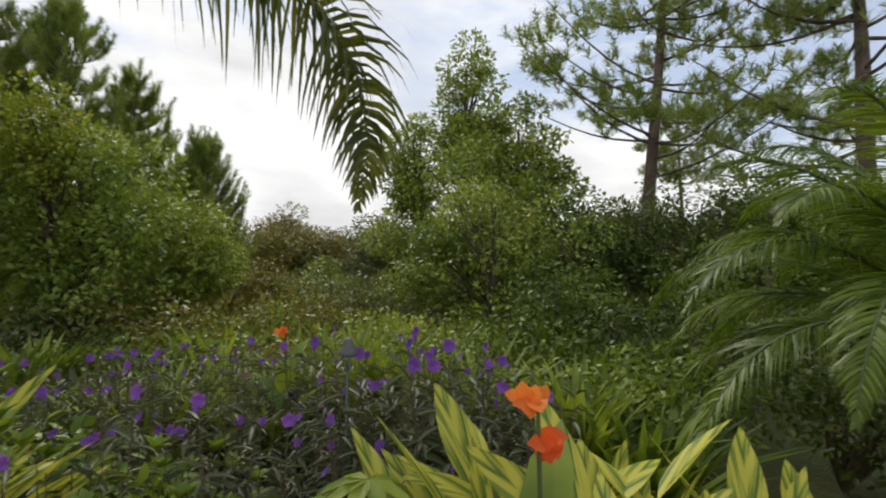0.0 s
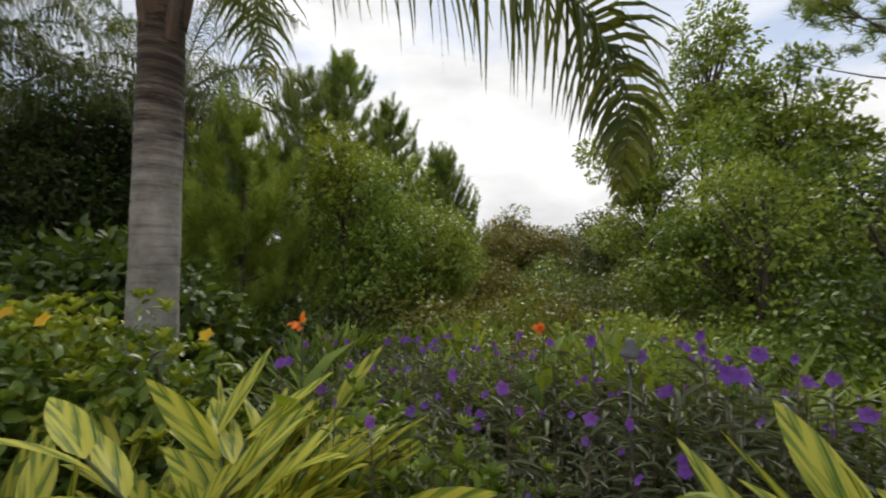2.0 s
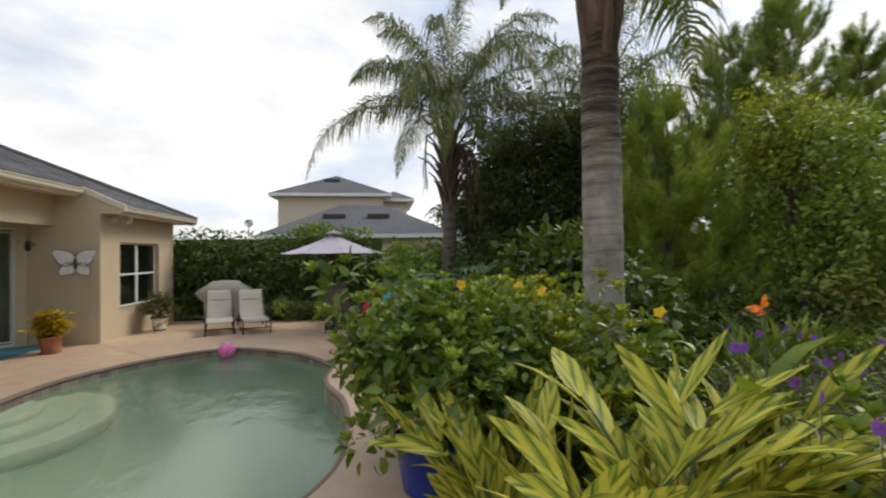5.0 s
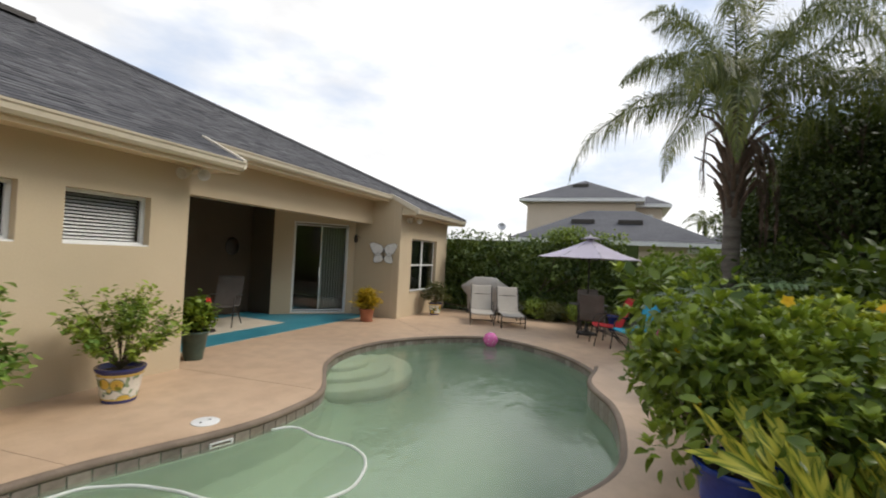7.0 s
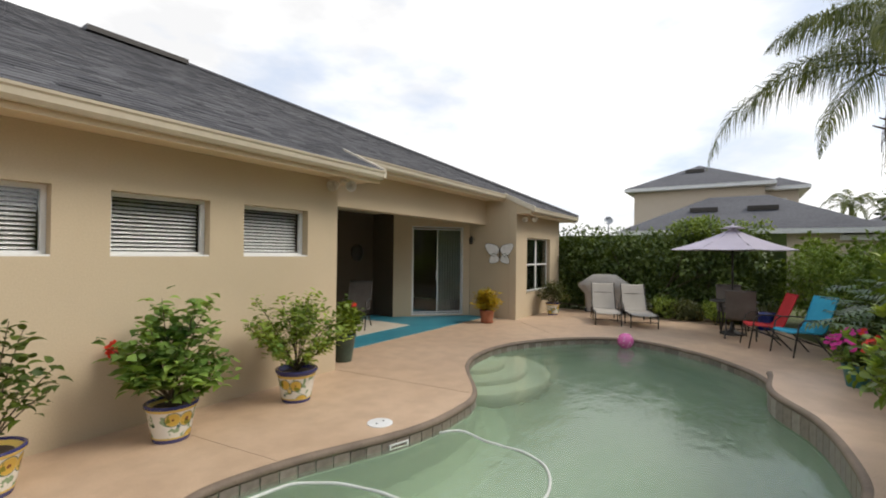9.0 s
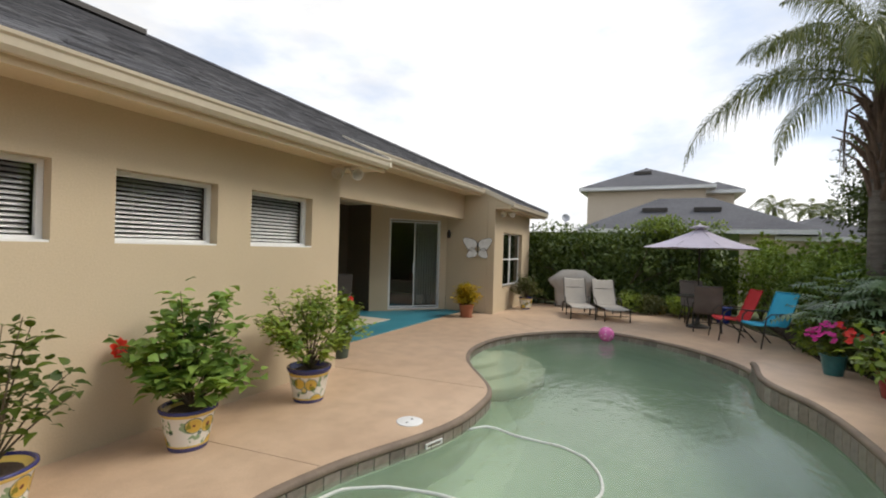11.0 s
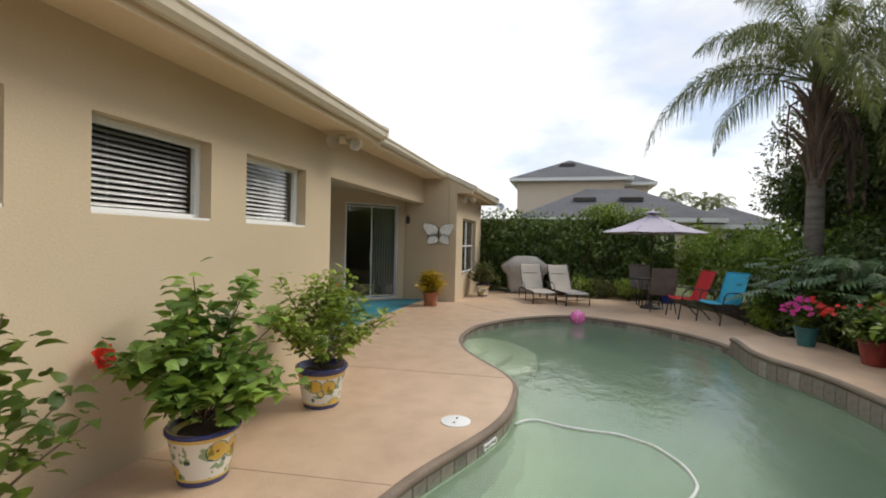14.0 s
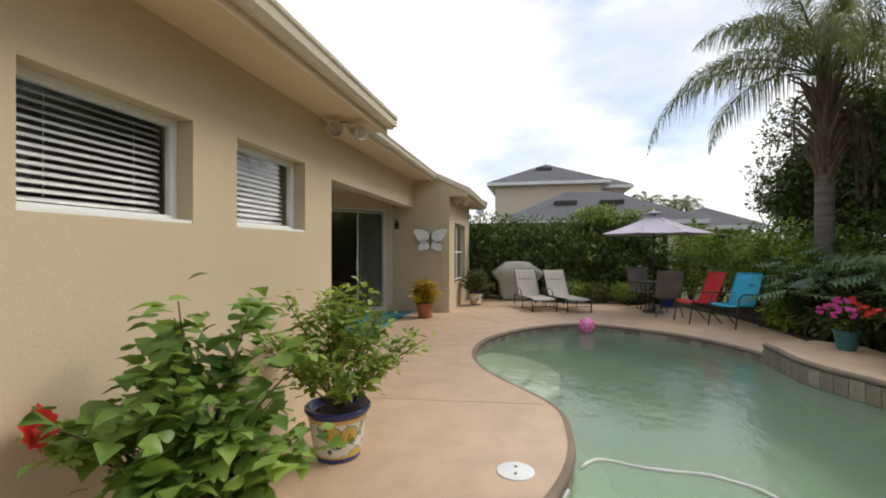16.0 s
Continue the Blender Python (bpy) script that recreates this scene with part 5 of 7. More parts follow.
tree("fine_leaved_tree", (-10.2, 4.9, 0), 6.6, 1.0, 2.0, 1.7, LEAF_DEEP, "dark fine-leaved tree behind the border", 0.11, 110, 0.52, 760, 47)
tree("fine_leaved_tree", (-9.0, 3.6, 0), 5.5, 1.0, 1.5, 1.3, LEAF_DEEP, "dark fine-leaved tree between the palms", 0.11, 100, 0.5, 720, 48)
tree("leafy_tree", (-12.5, 7.0, 0), 5.0, 0.6, 2.2, 1.8, LEAF_DEEP, "dark broad tree beyond the garden", 0.14, 95, 0.62, 560, 44)
tree("leafy_tree", (-11.2, 3.6, 0), 5.6, 1.4, 1.7, 1.5, LEAF_DEEP, "dark fine-leaved tree behind the palm", 0.11, 90, 0.52, 700, 45)
for k_, (x, y, h, rx, mt) in enumerate([(-8, 22, 4.4, 3.2, LEAF_OLIVE), (-3.2, 22, 3.9, 2.6, LEAF_BROWN), (-1.0, 24, 3.8, 2.6, LEAF_BROWN), (2.5, 21, 4.6, 2.8, LEAF_OLIVE), (7, 20, 5.0, 3.0, LEAF_OLIVE),
                                         (12, 17, 5.6, 3.2, LEAF_MID), (-13, 16, 5.4, 3.0, LEAF_OLIVE), (-18, 12, 5.6, 3.0, LEAF_OLIVE), (17, 12, 7, 3.6, LEAF_DARK), (16, 5, 6, 3.4, LEAF_DARK), (12.5, 2.5, 4.5, 2.4, LEAF_DARK), (-6, 30, 4.6, 3.5, LEAF_BROWN), (0, 32, 5, 3.5, LEAF_OLIVE)]):
    tree("thicket_tree", (x, y, 0), h, 0.2, rx, rx * 0.8, mt, "scrubby tree in the distant thicket", 0.15, 80, 0.8, 620, 60 + k_, 0.1)

rg = np.random.default_rng(92)
for k_ in range(15):
    tree("thicket_tree", (-27 + 3.7 * k_ + rg.uniform(-1, 1), 31 + rg.uniform(-3, 4), 0), rg.uniform(3.8, 5.0), 0.1, 2.8, 2.2, (LEAF_OLIVE, LEAF_BROWN, LEAF_VINE)[k_ % 3], "scrubby tree in the distant thicket", 0.2, 60, 0.8, 380, 960 + k_, 0.1)

# shrubs of the wild strip beyond the bed
STRIP = [(-3.0, 6.3, 1.3, 1.5, LEAF_OLIVE), (-1.6, 7.2, 1.2, 1.5, LEAF_OLIVE), (-0.4, 8.4, 1.3, 1.9, LEAF_BROWN), (-1.9, 10.2, 1.6, 2.3, LEAF_BROWN), (0.2, 6.4, 1.0, 1.35, LEAF_LIGHT), (0.9, 5.2, 0.8, 1.15, LEAF_MID),
         (1.8, 5.6, 0.9, 1.5, LEAF_MID), (2.6, 6.4, 1.1, 2.0, LEAF_DARK), (3.4, 6.0, 1.0, 1.9, LEAF_DARK), (3.0, 4.6, 0.8, 1.25, LEAF_MID), (4.4, 6.6, 1.2, 2.3, LEAF_DARK), (2.9, 7.9, 1.0, 2.6, LEAF_MID), (5.4, 7.8, 1.4, 2.7, LEAF_MID),
         (-4.4, 4.9, 1.0, 1.5, LEAF_DARK), (-3.6, 5.4, 0.8, 1.1, LEAF_DARK), (4.6, 4.6, 1.0, 1.6, LEAF_DARK), (6.5, 5.5, 1.5, 2.6, LEAF_DARK), (-2.2, 4.8, 0.8, 0.95, LEAF_MID), (-0.6, 5.0, 0.8, 1.0, LEAF_OLIVE), (-7.6, 6.2, 1.2, 2.2, LEAF_DARK)]
for k_, (x, y, r, h, mt) in enumerate(STRIP):
    shrub("wild_shrub", (x, y, 0), r, r * 0.85, 0.05, h, mt, "overgrown wild shrub beyond the flower bed", 0.085, 34, 0.3, 700, 100 + k_, LEAF2, stems=8)

# strap-leaved clumps
DRY_LEAF = leaf_material("dry_leaf", (0.10, 0.075, 0.035), (0.26, 0.20, 0.10), 0.8, 0.2)


def strap_clump(at_, r, h, mat, seed, label, k=90, name="strap_leaf_clump", category="plant", group=""):
    rg = np.random.default_rng(seed)
    t = thing(name, pose(*at_), label, category, group)
    L = Leaves()
    az = rg.uniform(0, 2 * np.pi, k)
    lean_ = rg.uniform(0.15, 0.9, k)
    D = np.stack([np.cos(az) * lean_, np.sin(az) * lean_, np.ones(k)], 1)
    P = np.stack([np.cos(az), np.sin(az), 0 * az], 1) * (r * 0.35 * rg.random(k))[:, None]
    L.blades(STRAP, P, D, np.stack([-np.cos(az), -np.sin(az), 0.6 + 0 * az], 1), h * rg.uniform(0.7, 1.2, k), 0.9)
    tagged(part("leaf_mass", L.mesh("leaf_mass"), mat, t), kind="stuff")
    L, q = Leaves(), 14
    az = rg.uniform(0, 2 * np.pi, q)
    D = np.stack([np.cos(az), np.sin(az), rg.uniform(0.2, 0.6, q)], 1)
    L.blades(STRAP, np.zeros((q, 3)), D, np.tile([0, 0, 1.0], (q, 1)), h * rg.uniform(0.5, 0.8, q), 0.8)
    tagged(part("dry_leaf_mass", L.mesh("dry_leaf_mass"), DRY_LEAF, t, "withered brown outer leaves"), kind="stuff")
    return t


for k_, (x, y, h, mt) in enumerate([(-1.3, 3.9, 0.95, LEAF_VINE), (-0.5, 4.3, 0.9, LEAF_VINE), (0.3, 4.2, 0.95, LEAF_MID), (-2.1, 4.1, 0.9, LEAF_GREY), (1.2, 4.4, 0.9, LEAF_MID), (2.2, 4.3, 0.95, LEAF_VINE), (-0.9, 3.4, 1.0, LEAF_VINE), (-2.9, 4.3, 0.9, LEAF_MID), (0.2, 5.6, 1.1, LEAF_VINE), (2.6, 3.6, 1.0, LEAF_MID), (-1.7, 3.2, 0.9, LEAF_MID), (-3.4, 4.9, 0.9, LEAF_VINE), (-2.6, 5.3, 0.95, LEAF_VINE), (-1.6, 5.4, 0.9, LEAF_VINE), (-0.9, 6.0, 1.0, LEAF_VINE), (-2.2, 3.5, 0.85, LEAF_VINE), (-0.3, 3.9, 0.95, LEAF_VINE), (0.7, 4.9, 0.95, LEAF_VINE), (-1.2, 4.7, 0.95, LEAF_VINE), (-2.0, 6.2, 1.1, LEAF_VINE), (-3.0, 3.7, 0.9, LEAF_MID)]):
    strap_clump((x, y, 0), 0.5, h, mt, 200 + k_, "arching strap-leaved clump behind the purple flowers", 110)


rg = np.random.default_rng(91)
for k_ in range(46):
    x, y = rg.uniform(-3.6, 2.6), rg.uniform(3.9, 8.0)
    strap_clump((x, y, 0), 0.5, rg.uniform(0.8, 1.15), (LEAF_VINE, LEAF_MID, LEAF_VINE, LEAF_MID)[k_ % 4], 800 + k_, "arching strap-leaved clump in the wild strip", 95)
for k_ in range(16):
    x, y = rg.uniform(-8.5, 0.5), rg.uniform(9.5, 16)
    shrub("wild_shrub", (x, y, 0), 1.2, 1.0, 0.02, rg.uniform(1.5, 2.3), (LEAF_VINE, LEAF_OLIVE, LEAF_MID)[k_ % 3], "overgrown wild shrub in the clearing", 0.1, 34, 0.34, 620, 900 + k_, stems=6)
for k_ in range(22):
    x, y = rg.uniform(-3.4, 3.2), rg.uniform(4.4, 9.5)
    r_ = rg.uniform(0.5, 0.9)
    shrub("weedy_shrub", (x, y, 0), r_, r_ * 0.9, 0.05, rg.uniform(0.75, 1.0) + 0.13 * (y - 4.4), (LEAF_VINE, LEAF_MID, LEAF_VINE, LEAF_OLIVE)[k_ % 4], "weedy green shrub in the wild strip", 0.085, 26, 0.26, 800, 860 + k_, stems=6)


# ---- flower bed ----
def petal_disc(L, c, axis, r, rg, petals=5, cup=0.35):
    """An open bloom of broad petals facing along axis."""
    ax = np.array(axis, float)
    ax /= np.linalg.norm(ax)
    a_ = np.cross(ax, (0.3, 0.5, 0.8))
    a_ /= np.linalg.norm(a_)
    b2 = np.cross(ax, a_)
    th = np.arange(petals) * 2 * np.pi / petals + rg.uniform(0, 6)
    D = np.cos(th)[:, None] * a_ + np.sin(th)[:, None] * b2 + ax * cup
    L.blades(LEAF6, np.repeat([c], petals, 0), D, np.repeat([ax], petals, 0), r * rg.uniform(0.9, 1.1, petals), 1.55)


LEAF_RUELLIA = leaf_material("ruellia_leaf", (0.036, 0.058, 0.018), (0.135, 0.16, 0.055))


def ruellia(seed, height, blooms):
    rg = np.random.default_rng(seed)
    t = thing("ruellia", pose(0, 0, -50), "leggy purple-flowered plant with narrow dull leaves", "flowering plant", "purple flowers in the bed")
    g, L, Fl = Geo(), Leaves(), []
    for i_ in range(15):
        az, sp_ = rg.uniform(0, 6.28), rg.uniform(0.05, 0.34)
        h = height * rg.uniform(0.6, 1.0)
        e = np.array([math.cos(az) * sp_, math.sin(az) * sp_, h])
        b0 = np.array([math.cos(az) * 0.06, math.sin(az) * 0.06, 0])
        s = np.linspace(0, 1, 6)[:, None]
        p = b0 + (e - b0) * s + np.array([math.cos(az), math.sin(az), 0]) * 0.05 * np.sin(s * 3)
        tube(g, p, np.linspace(0.005, 0.002, 6), 4, False)
        k = 16
        u = rg.uniform(0.25, 1, k)
        P = np.stack([np.interp(u, s[:, 0], p[:, q]) for q in range(3)], 1)
        a2 = rg.uniform(0, 6.28, k)
        D = np.stack([np.cos(a2), np.sin(a2), rg.uniform(-0.4, 0.7, k)], 1)
        L.blades(LEAF6, P, D, np.tile([0, 0, 1.0], (k, 1)) + rg.normal(size=(k, 3)) * 0.3, rg.uniform(0.06, 0.135, k), 0.3)
        Fl.append(e)
    tagged(part("stem_mass", g, TWIG, t, "thin brown-green stems"), kind="stuff")
    tagged(part("leaf_mass", L.mesh("leaf_mass"), LEAF_RUELLIA, t, "narrow grey-green leaves"), kind="stuff")
    Fl.sort(key=lambda q: -q[2])
    for e in Fl[:blooms]:
        B = Leaves()
        petal_disc(B, e + (0, 0, 0.02), (rg.uniform(-0.7, 0.7), -1 + rg.uniform(-0.3, 0.5), rg.uniform(0.0, 0.8)), 0.032, rg)
        part("bloom", B.mesh("bloom", True), PURPLE, t, "violet five-petalled bloom")
    return t


protos = [ruellia(300 + i_, 1.10 + 0.07 * i_, 2 + i_ % 3) for i_ in range(4)]
rg = np.random.default_rng(7)
spots = []
for _ in range(4000):
    x, y = rg.uniform(-1.55, 1.9), rg.uniform(1.45, 4.3)
    if x > 1.15 and y < 2.1 or x < -0.1 and y < 1.55 + 0.2 * abs(x) or x < -1.0 and y < 2.1:
        continue
    if all((x - a_) ** 2 + (y - b2) ** 2 > 0.29 ** 2 for a_, b2 in spots):
        spots.append((x, y))
    if len(spots) >= 62:
        break
used = set()
for k_, (x, y) in enumerate(spots):
    q = k_ % 4
    sc = rg.uniform(0.74, 1.0) * (1.0 - 0.05 * max(0, y - 3)) + (0.32 if k_ % 4 == 0 and x > 0.4 and 2.0 < y < 3.4 else 0.0)
    m_ = pose(x, y, 0.1, 0, 0, rg.uniform(-60, 60)) @ Matrix.Scale(sc, 4)
    if q in used:
        o = copy_thing(protos[q], m_)
        o.scale = (sc, sc, sc)
    else:
        protos[q].matrix_basis = m_
        used.add(q)


def shell_ginger(at_, seed, canes, reach, height, toward=None, label=""):
    """Arching canes with long pointed striped blades in two ranks."""
    rg = np.random.default_rng(seed)
    t = thing("shell_ginger", pose(*at_), label, "plant", "striped gingers in the bed")
    for i_ in range(canes):
        az = toward[i_ % len(toward)] + rg.uniform(-0.25, 0.25) if toward else rg.uniform(0, 6.28)
        o = np.array([math.cos(az), math.sin(az), 0])
        h, rr = height * rg.uniform(0.75, 1.05), reach * rg.uniform(0.5, 1.05)
        s = np.linspace(0, 1, 9)[:, None]
        b0 = np.array([rg.uniform(-0.22, 0.22), rg.uniform(-0.22, 0.22), 0])
        p = b0 + o * rr * s ** 1.8 + np.array([0, 0, 1.0]) * h * (s - 0.12 * s ** 3)
        g = Geo()
        tube(g, p, np.linspace(0.014, 0.006, 9), 6, False)
        cane = part("cane", g, STEM, t, "green ginger cane")
        side = np.cross(o, (0, 0, 1.0))
        kk = 8
        for j in range(kk):
            u = 0.3 + 0.7 * j / (kk - 1)
            c = np.array([np.interp(u, s[:, 0], p[:, q]) for q in range(3)])
            tg = o * (0.25 + 0.6 * u) + np.array([0, 0, 1.15 - 0.35 * u])
            sd = side * (1 if j % 2 else -1)
            D = tg + sd * rg.uniform(0.2, 1.0) + rg.normal(size=3) * 0.16
            D /= np.linalg.norm(D)
            ln, wd = rg.uniform(0.36, 0.54), rg.uniform(0.10, 0.14)
            U = np.cross(D, np.cross(np.array([0, 0, 1.0]) + rg.normal(size=3) * 0.35, D))
            U /= np.linalg.norm(U)
            Xv = np.cross(D, U)
            rows, co = [], []
            q9 = np.linspace(0, 1, 9)
            drop = rg.uniform(0.0, 0.22)
            fold = rg.uniform(0.1, 0.35)
            for f in q9:
                w_ = wd * 0.5 * (math.sin(min(1, f * 1.02) ** 0.75 * math.pi) ** 0.75 if 0 < f < 1 else 0.04)
                cen = c + D * ln * f + np.array([0, 0, -1.0]) * drop * ln * f ** 2.2
                for a_ in (-1, -0.5, 0, 0.5, 1):
                    rows.append(cen + Xv * w_ * a_ + U * w_ * fold * abs(a_))
                    co.append((a_ * w_ / 0.5 / ln, f, 0))
            tt = []
            for r_ in range(8):
                for cc in range(4):
                    i0 = r_ * 5 + cc
                    tt += [(i0, i0 + 1, i0 + 6), (i0, i0 + 6, i0 + 5)]
            L = Leaves()
            L.raw(rows, tt, co)
            part("blade", L.mesh("blade", True), VARIEGATED, cane, "yellow and green striped blade")
    return t


W_, Ea = math.pi, 0.0
shell_ginger((-0.38, 1.05, 0.1), 401, 20, 0.72, 1.12, [2.6, 2.1, 1.5, 1.0, 0.6, 0.3, 3.2, 1.2, 0.8, 3.9, 5.4], "large yellow and green striped shell ginger clump")
shell_ginger((1.85, 1.45, 0.1), 402, 17, 0.46, 1.18, [2.9, 2.4, 1.8, 1.2, 0.6, 0.1, 2.6, 3.3, 4.5], "yellow and green striped shell ginger by the canna")
shell_ginger((2.3, 1.75, 0.1), 404, 11, 0.4, 0.95, [2.6, 1.9, 1.2, 0.6, 0.1, 3.3, 4.4], "striped shell ginger behind the canna")
shell_ginger((-1.0, 0.75, 0.1), 403, 6, 0.45, 0.75, [3.2, 3.7, 2.6, 4.3], "low striped shell ginger at the deck edge")


ORANGE_RED = leaf_material("orange_red_petal", (0.62, 0.06, 0.015), (0.82, 0.20, 0.03), 0.6, 0.4)


def canna(at_, h, seed, blooms, label, petal_len=0.05):
    rg = np.random.default_rng(seed)
    t = thing("canna", pose(*at_), label, "flowering plant")
    g = Geo()
    tube(g, [(0, 0, 0), (0.02, 0, h * 0.5), (0, 0.01, h)], [0.012, 0.009, 0.005], 6)
    part("stalk", g, STEM, t, "green stalk")
    L = Leaves()
    k = 7
    az = np.arange(k) * 2.3
    P = np.stack([0 * az, 0 * az, h * np.linspace(0.1, 0.7, k)], 1)
    L.blades(LEAF6, P, np.stack([np.cos(az) * 0.6, np.sin(az) * 0.6, 0.8 + 0 * az], 1), np.stack([-np.cos(az), -np.sin(az), 0.8 + 0 * az], 1), 0.42, 0.55)
    part("leaf_mass", L.mesh("leaf_mass", True), LEAF_MID, t, "broad green leaves")
    for j in range(blooms):
        c = np.array([rg.uniform(-0.03, 0.03), rg.uniform(-0.03, 0.03), h - 0.09 * j])
        for q_ in range(9):
            B = Leaves()
            petal_disc(B, c + rg.normal(size=3) * 0.012, (rg.uniform(-0.6, 0.6), -0.8, rg.uniform(0.2, 0.9)), petal_len * rg.uniform(0.85, 1.35), rg, 1, rg.uniform(0.2, 1.0))
            part("petal", B.mesh("petal", True), ORANGE if j % 2 == 0 else ORANGE_RED, t, "ruffled orange petal")


canna((1.63, 1.36, 0.1), 1.42, 411, 2, "orange canna in bloom between the striped gingers", 0.04)
canna((-0.55, 1.75, 0.1), 1.42, 412, 1, "red-orange canna bloom on a tall stalk", 0.04)
canna((0.0, 3.6, 0.1), 1.22, 413, 1, "orange canna among the purple flowers")


def palmate_plant(at_, seed, label, tall):
    rg = np.random.default_rng(seed)
    t = thing("umbrella_plant", pose(*at_), label, "plant", "small umbrella plants")
    g = Geo()
    for _ in range(20):
        az, h, r = rg.uniform(0, 6.28), tall * rg.uniform(0.5, 1.0), rg.uniform(0.03, 0.16)
        c = np.array([math.cos(az) * r, math.sin(az) * r, h])
        tube(g, [(0, 0, 0), c * (0.6, 0.6, 0.5), c], 0.005, 4, False)
        th = np.arange(8) * 0.785
        D = np.stack([np.cos(th), np.sin(th), np.full(8, -0.15)], 1) + rg.normal(size=3) * 0.15
        L = Leaves()
        L.blades(LEAF6, np.repeat([c], 8, 0), D, np.tile([0, 0, 1.0], (8, 1)), 0.13 * rg.uniform(0.8, 1.2), 0.5)
        part("leaf", L.mesh("leaf", True), LEAF_LIGHT, t)
    tagged(part("stem_mass", g, STEM, t), kind="stuff")


palmate_plant((1.2, 1.3, 0.13), 421, "umbrella plant with fresh leaflets at the bed edge", 1.2)
palmate_plant((0.28, 1.12, 0.13), 422, "umbrella plant at the foot of the ginger", 1.0)

# feathery palm beside the bed
rg = np.random.default_rng(55)
t = thing("pygmy_date_palm", pose(4.2, 3.1, 0.0), "bushy pygmy date palm with fine arching fronds", "palm tree")
part("trunk", palm_trunk(1.4, 0.1, 0.09, rg, 0.06), PALM_WOOD, t, "short rough trunk", True)
palm_crown(t, (0, 0, 1.45), 36, 2.3, rg, PALM_FRESH, 0.40, 150, (0.2, 1.45), 0.5, 0.0115)


# ---- bushes at the deck ----
def flower_dots(t, rg, spots_, r, mat, name, label, petals=5, face=(0, -0.6, 0.6)):
    for c in spots_:
        B = Leaves()
        petal_disc(B, np.array(c, float), np.array(face) + rg.normal(size=3) * 0.35, r, rg, petals)
        part(name, B.mesh(name, True), mat, t, label)


LEAF_ALLAMANDA = leaf_material("allamanda_leaf", (0.036, 0.078, 0.010), (0.21, 0.30, 0.035), 0.35, 0.25)
rg = np.random.default_rng(9)
t = shrub("allamanda_bush", (-2.2, 0.56, 0.15), 1.1, 0.93, 0.2, 1.42, LEAF_ALLAMANDA, "bushy allamanda with glossy leaves and yellow trumpet flowers", 0.1, 74, 0.24, 1100, 501, LEAF6, 0.85, category="bush", tips=(LEAF_FRESH, 6))
flower_dots(t, rg, [(0.47, -0.42, 1.13), (0.55, -0.36, 1.16), (0.18, 0.05, 1.4), (0.05, -0.55, 1.0), (-0.35, -0.5, 0.9), (0.6, 0.37, 1.42), (0.9, 0.42, 1.4), (-0.5, -0.35, 1.15), (0.45, -0.45, 0.75), (1.25, 0.95, 1.3)], 0.042, YELLOW, "bloom", "yellow trumpet bloom", face=(0.6, -0.6, 0.3))
t = shrub("leafy_bush", (-2.9, 1.3, 0.0), 0.9, 0.7, 0.2, 1.65, LEAF_LIGHT, "light green leafy bush beside the allamanda", 0.09, 40, 0.28, 1200, 502, LEAF6, 0.85, category="bush", tips=(LEAF_LIGHT, 5))
shrub("dark_leaved_shrub", (-4.3, 2.6, 0.0), 1.4, 1.0, 0.4, 2.15, LEAF_DARK, "dense dark-leaved shrub under the palms", 0.14, 44, 0.4, 620, 503, LEAF6, category="bush")
shrub("dark_leaved_shrub", (-4.0, 1.95, 0.0), 0.9, 0.7, 0.3, 1.75, LEAF_DARK, "dense dark-leaved shrub behind the palm trunk", 0.13, 34, 0.38, 700, 504, LEAF6, category="bush")
shrub("low_bush", (-0.2, 1.85, 0.05), 0.75, 0.5, 0.1, 1.15, LEAF_MID, "leafy green bush behind the striped ginger", 0.08, 30, 0.24, 1100, 505, LEAF6, 0.8, category="bush", tips=(LEAF_MID, 4))
shrub("low_bush", (-1.5, 1.45, 0.05), 0.7, 0.42, 0.1, 1.6, LEAF_ALLAMANDA, "leafy green bush at the palm's foot", 0.08, 30, 0.24, 1100, 506, LEAF6, 0.8, category="bush", tips=(LEAF_LIGHT, 4))
shrub("ground_cover", (0.6, 1.35, 0.1), 1.0, 0.4, 0.0, 0.55, LEAF_DARK, "dense dark ground cover in the bed", 0.07, 40, 0.2, 1500, 507, LEAF6, category="bush")
shrub("ground_cover", (-0.6, 1.2, 0.1), 1.0, 0.5, 0.0, 0.5, LEAF_DARK, "dense dark ground cover under the ginger", 0.07, 40, 0.2, 1500, 508, LEAF6, category="bush")
shrub("ground_cover", (3.0, 1.7, 0.0), 1.3, 0.9, 0.0, 0.75, LEAF_DARK, "dense dark undergrowth below the date palm", 0.09, 60, 0.25, 900, 510, LEAF2, category="bush")
shrub("ground_cover", (0.2, 2.6, 0.0), 1.7, 1.0, 0.0, 0.6, LEAF_GREY, "dull green undergrowth among the purple flowers", 0.08, 60, 0.25, 900, 509, LEAF2, category="bush")
LEAF_BRIGHT = leaf_material("bright_border_leaf", (0.075, 0.15, 0.025), (0.33, 0.46, 0.085), 0.45, 0.3)
LEAF_LOBED = leaf_material("lobed_leaf", (0.03, 0.07, 0.024), (0.15, 0.24, 0.085), 0.33, 0.22)


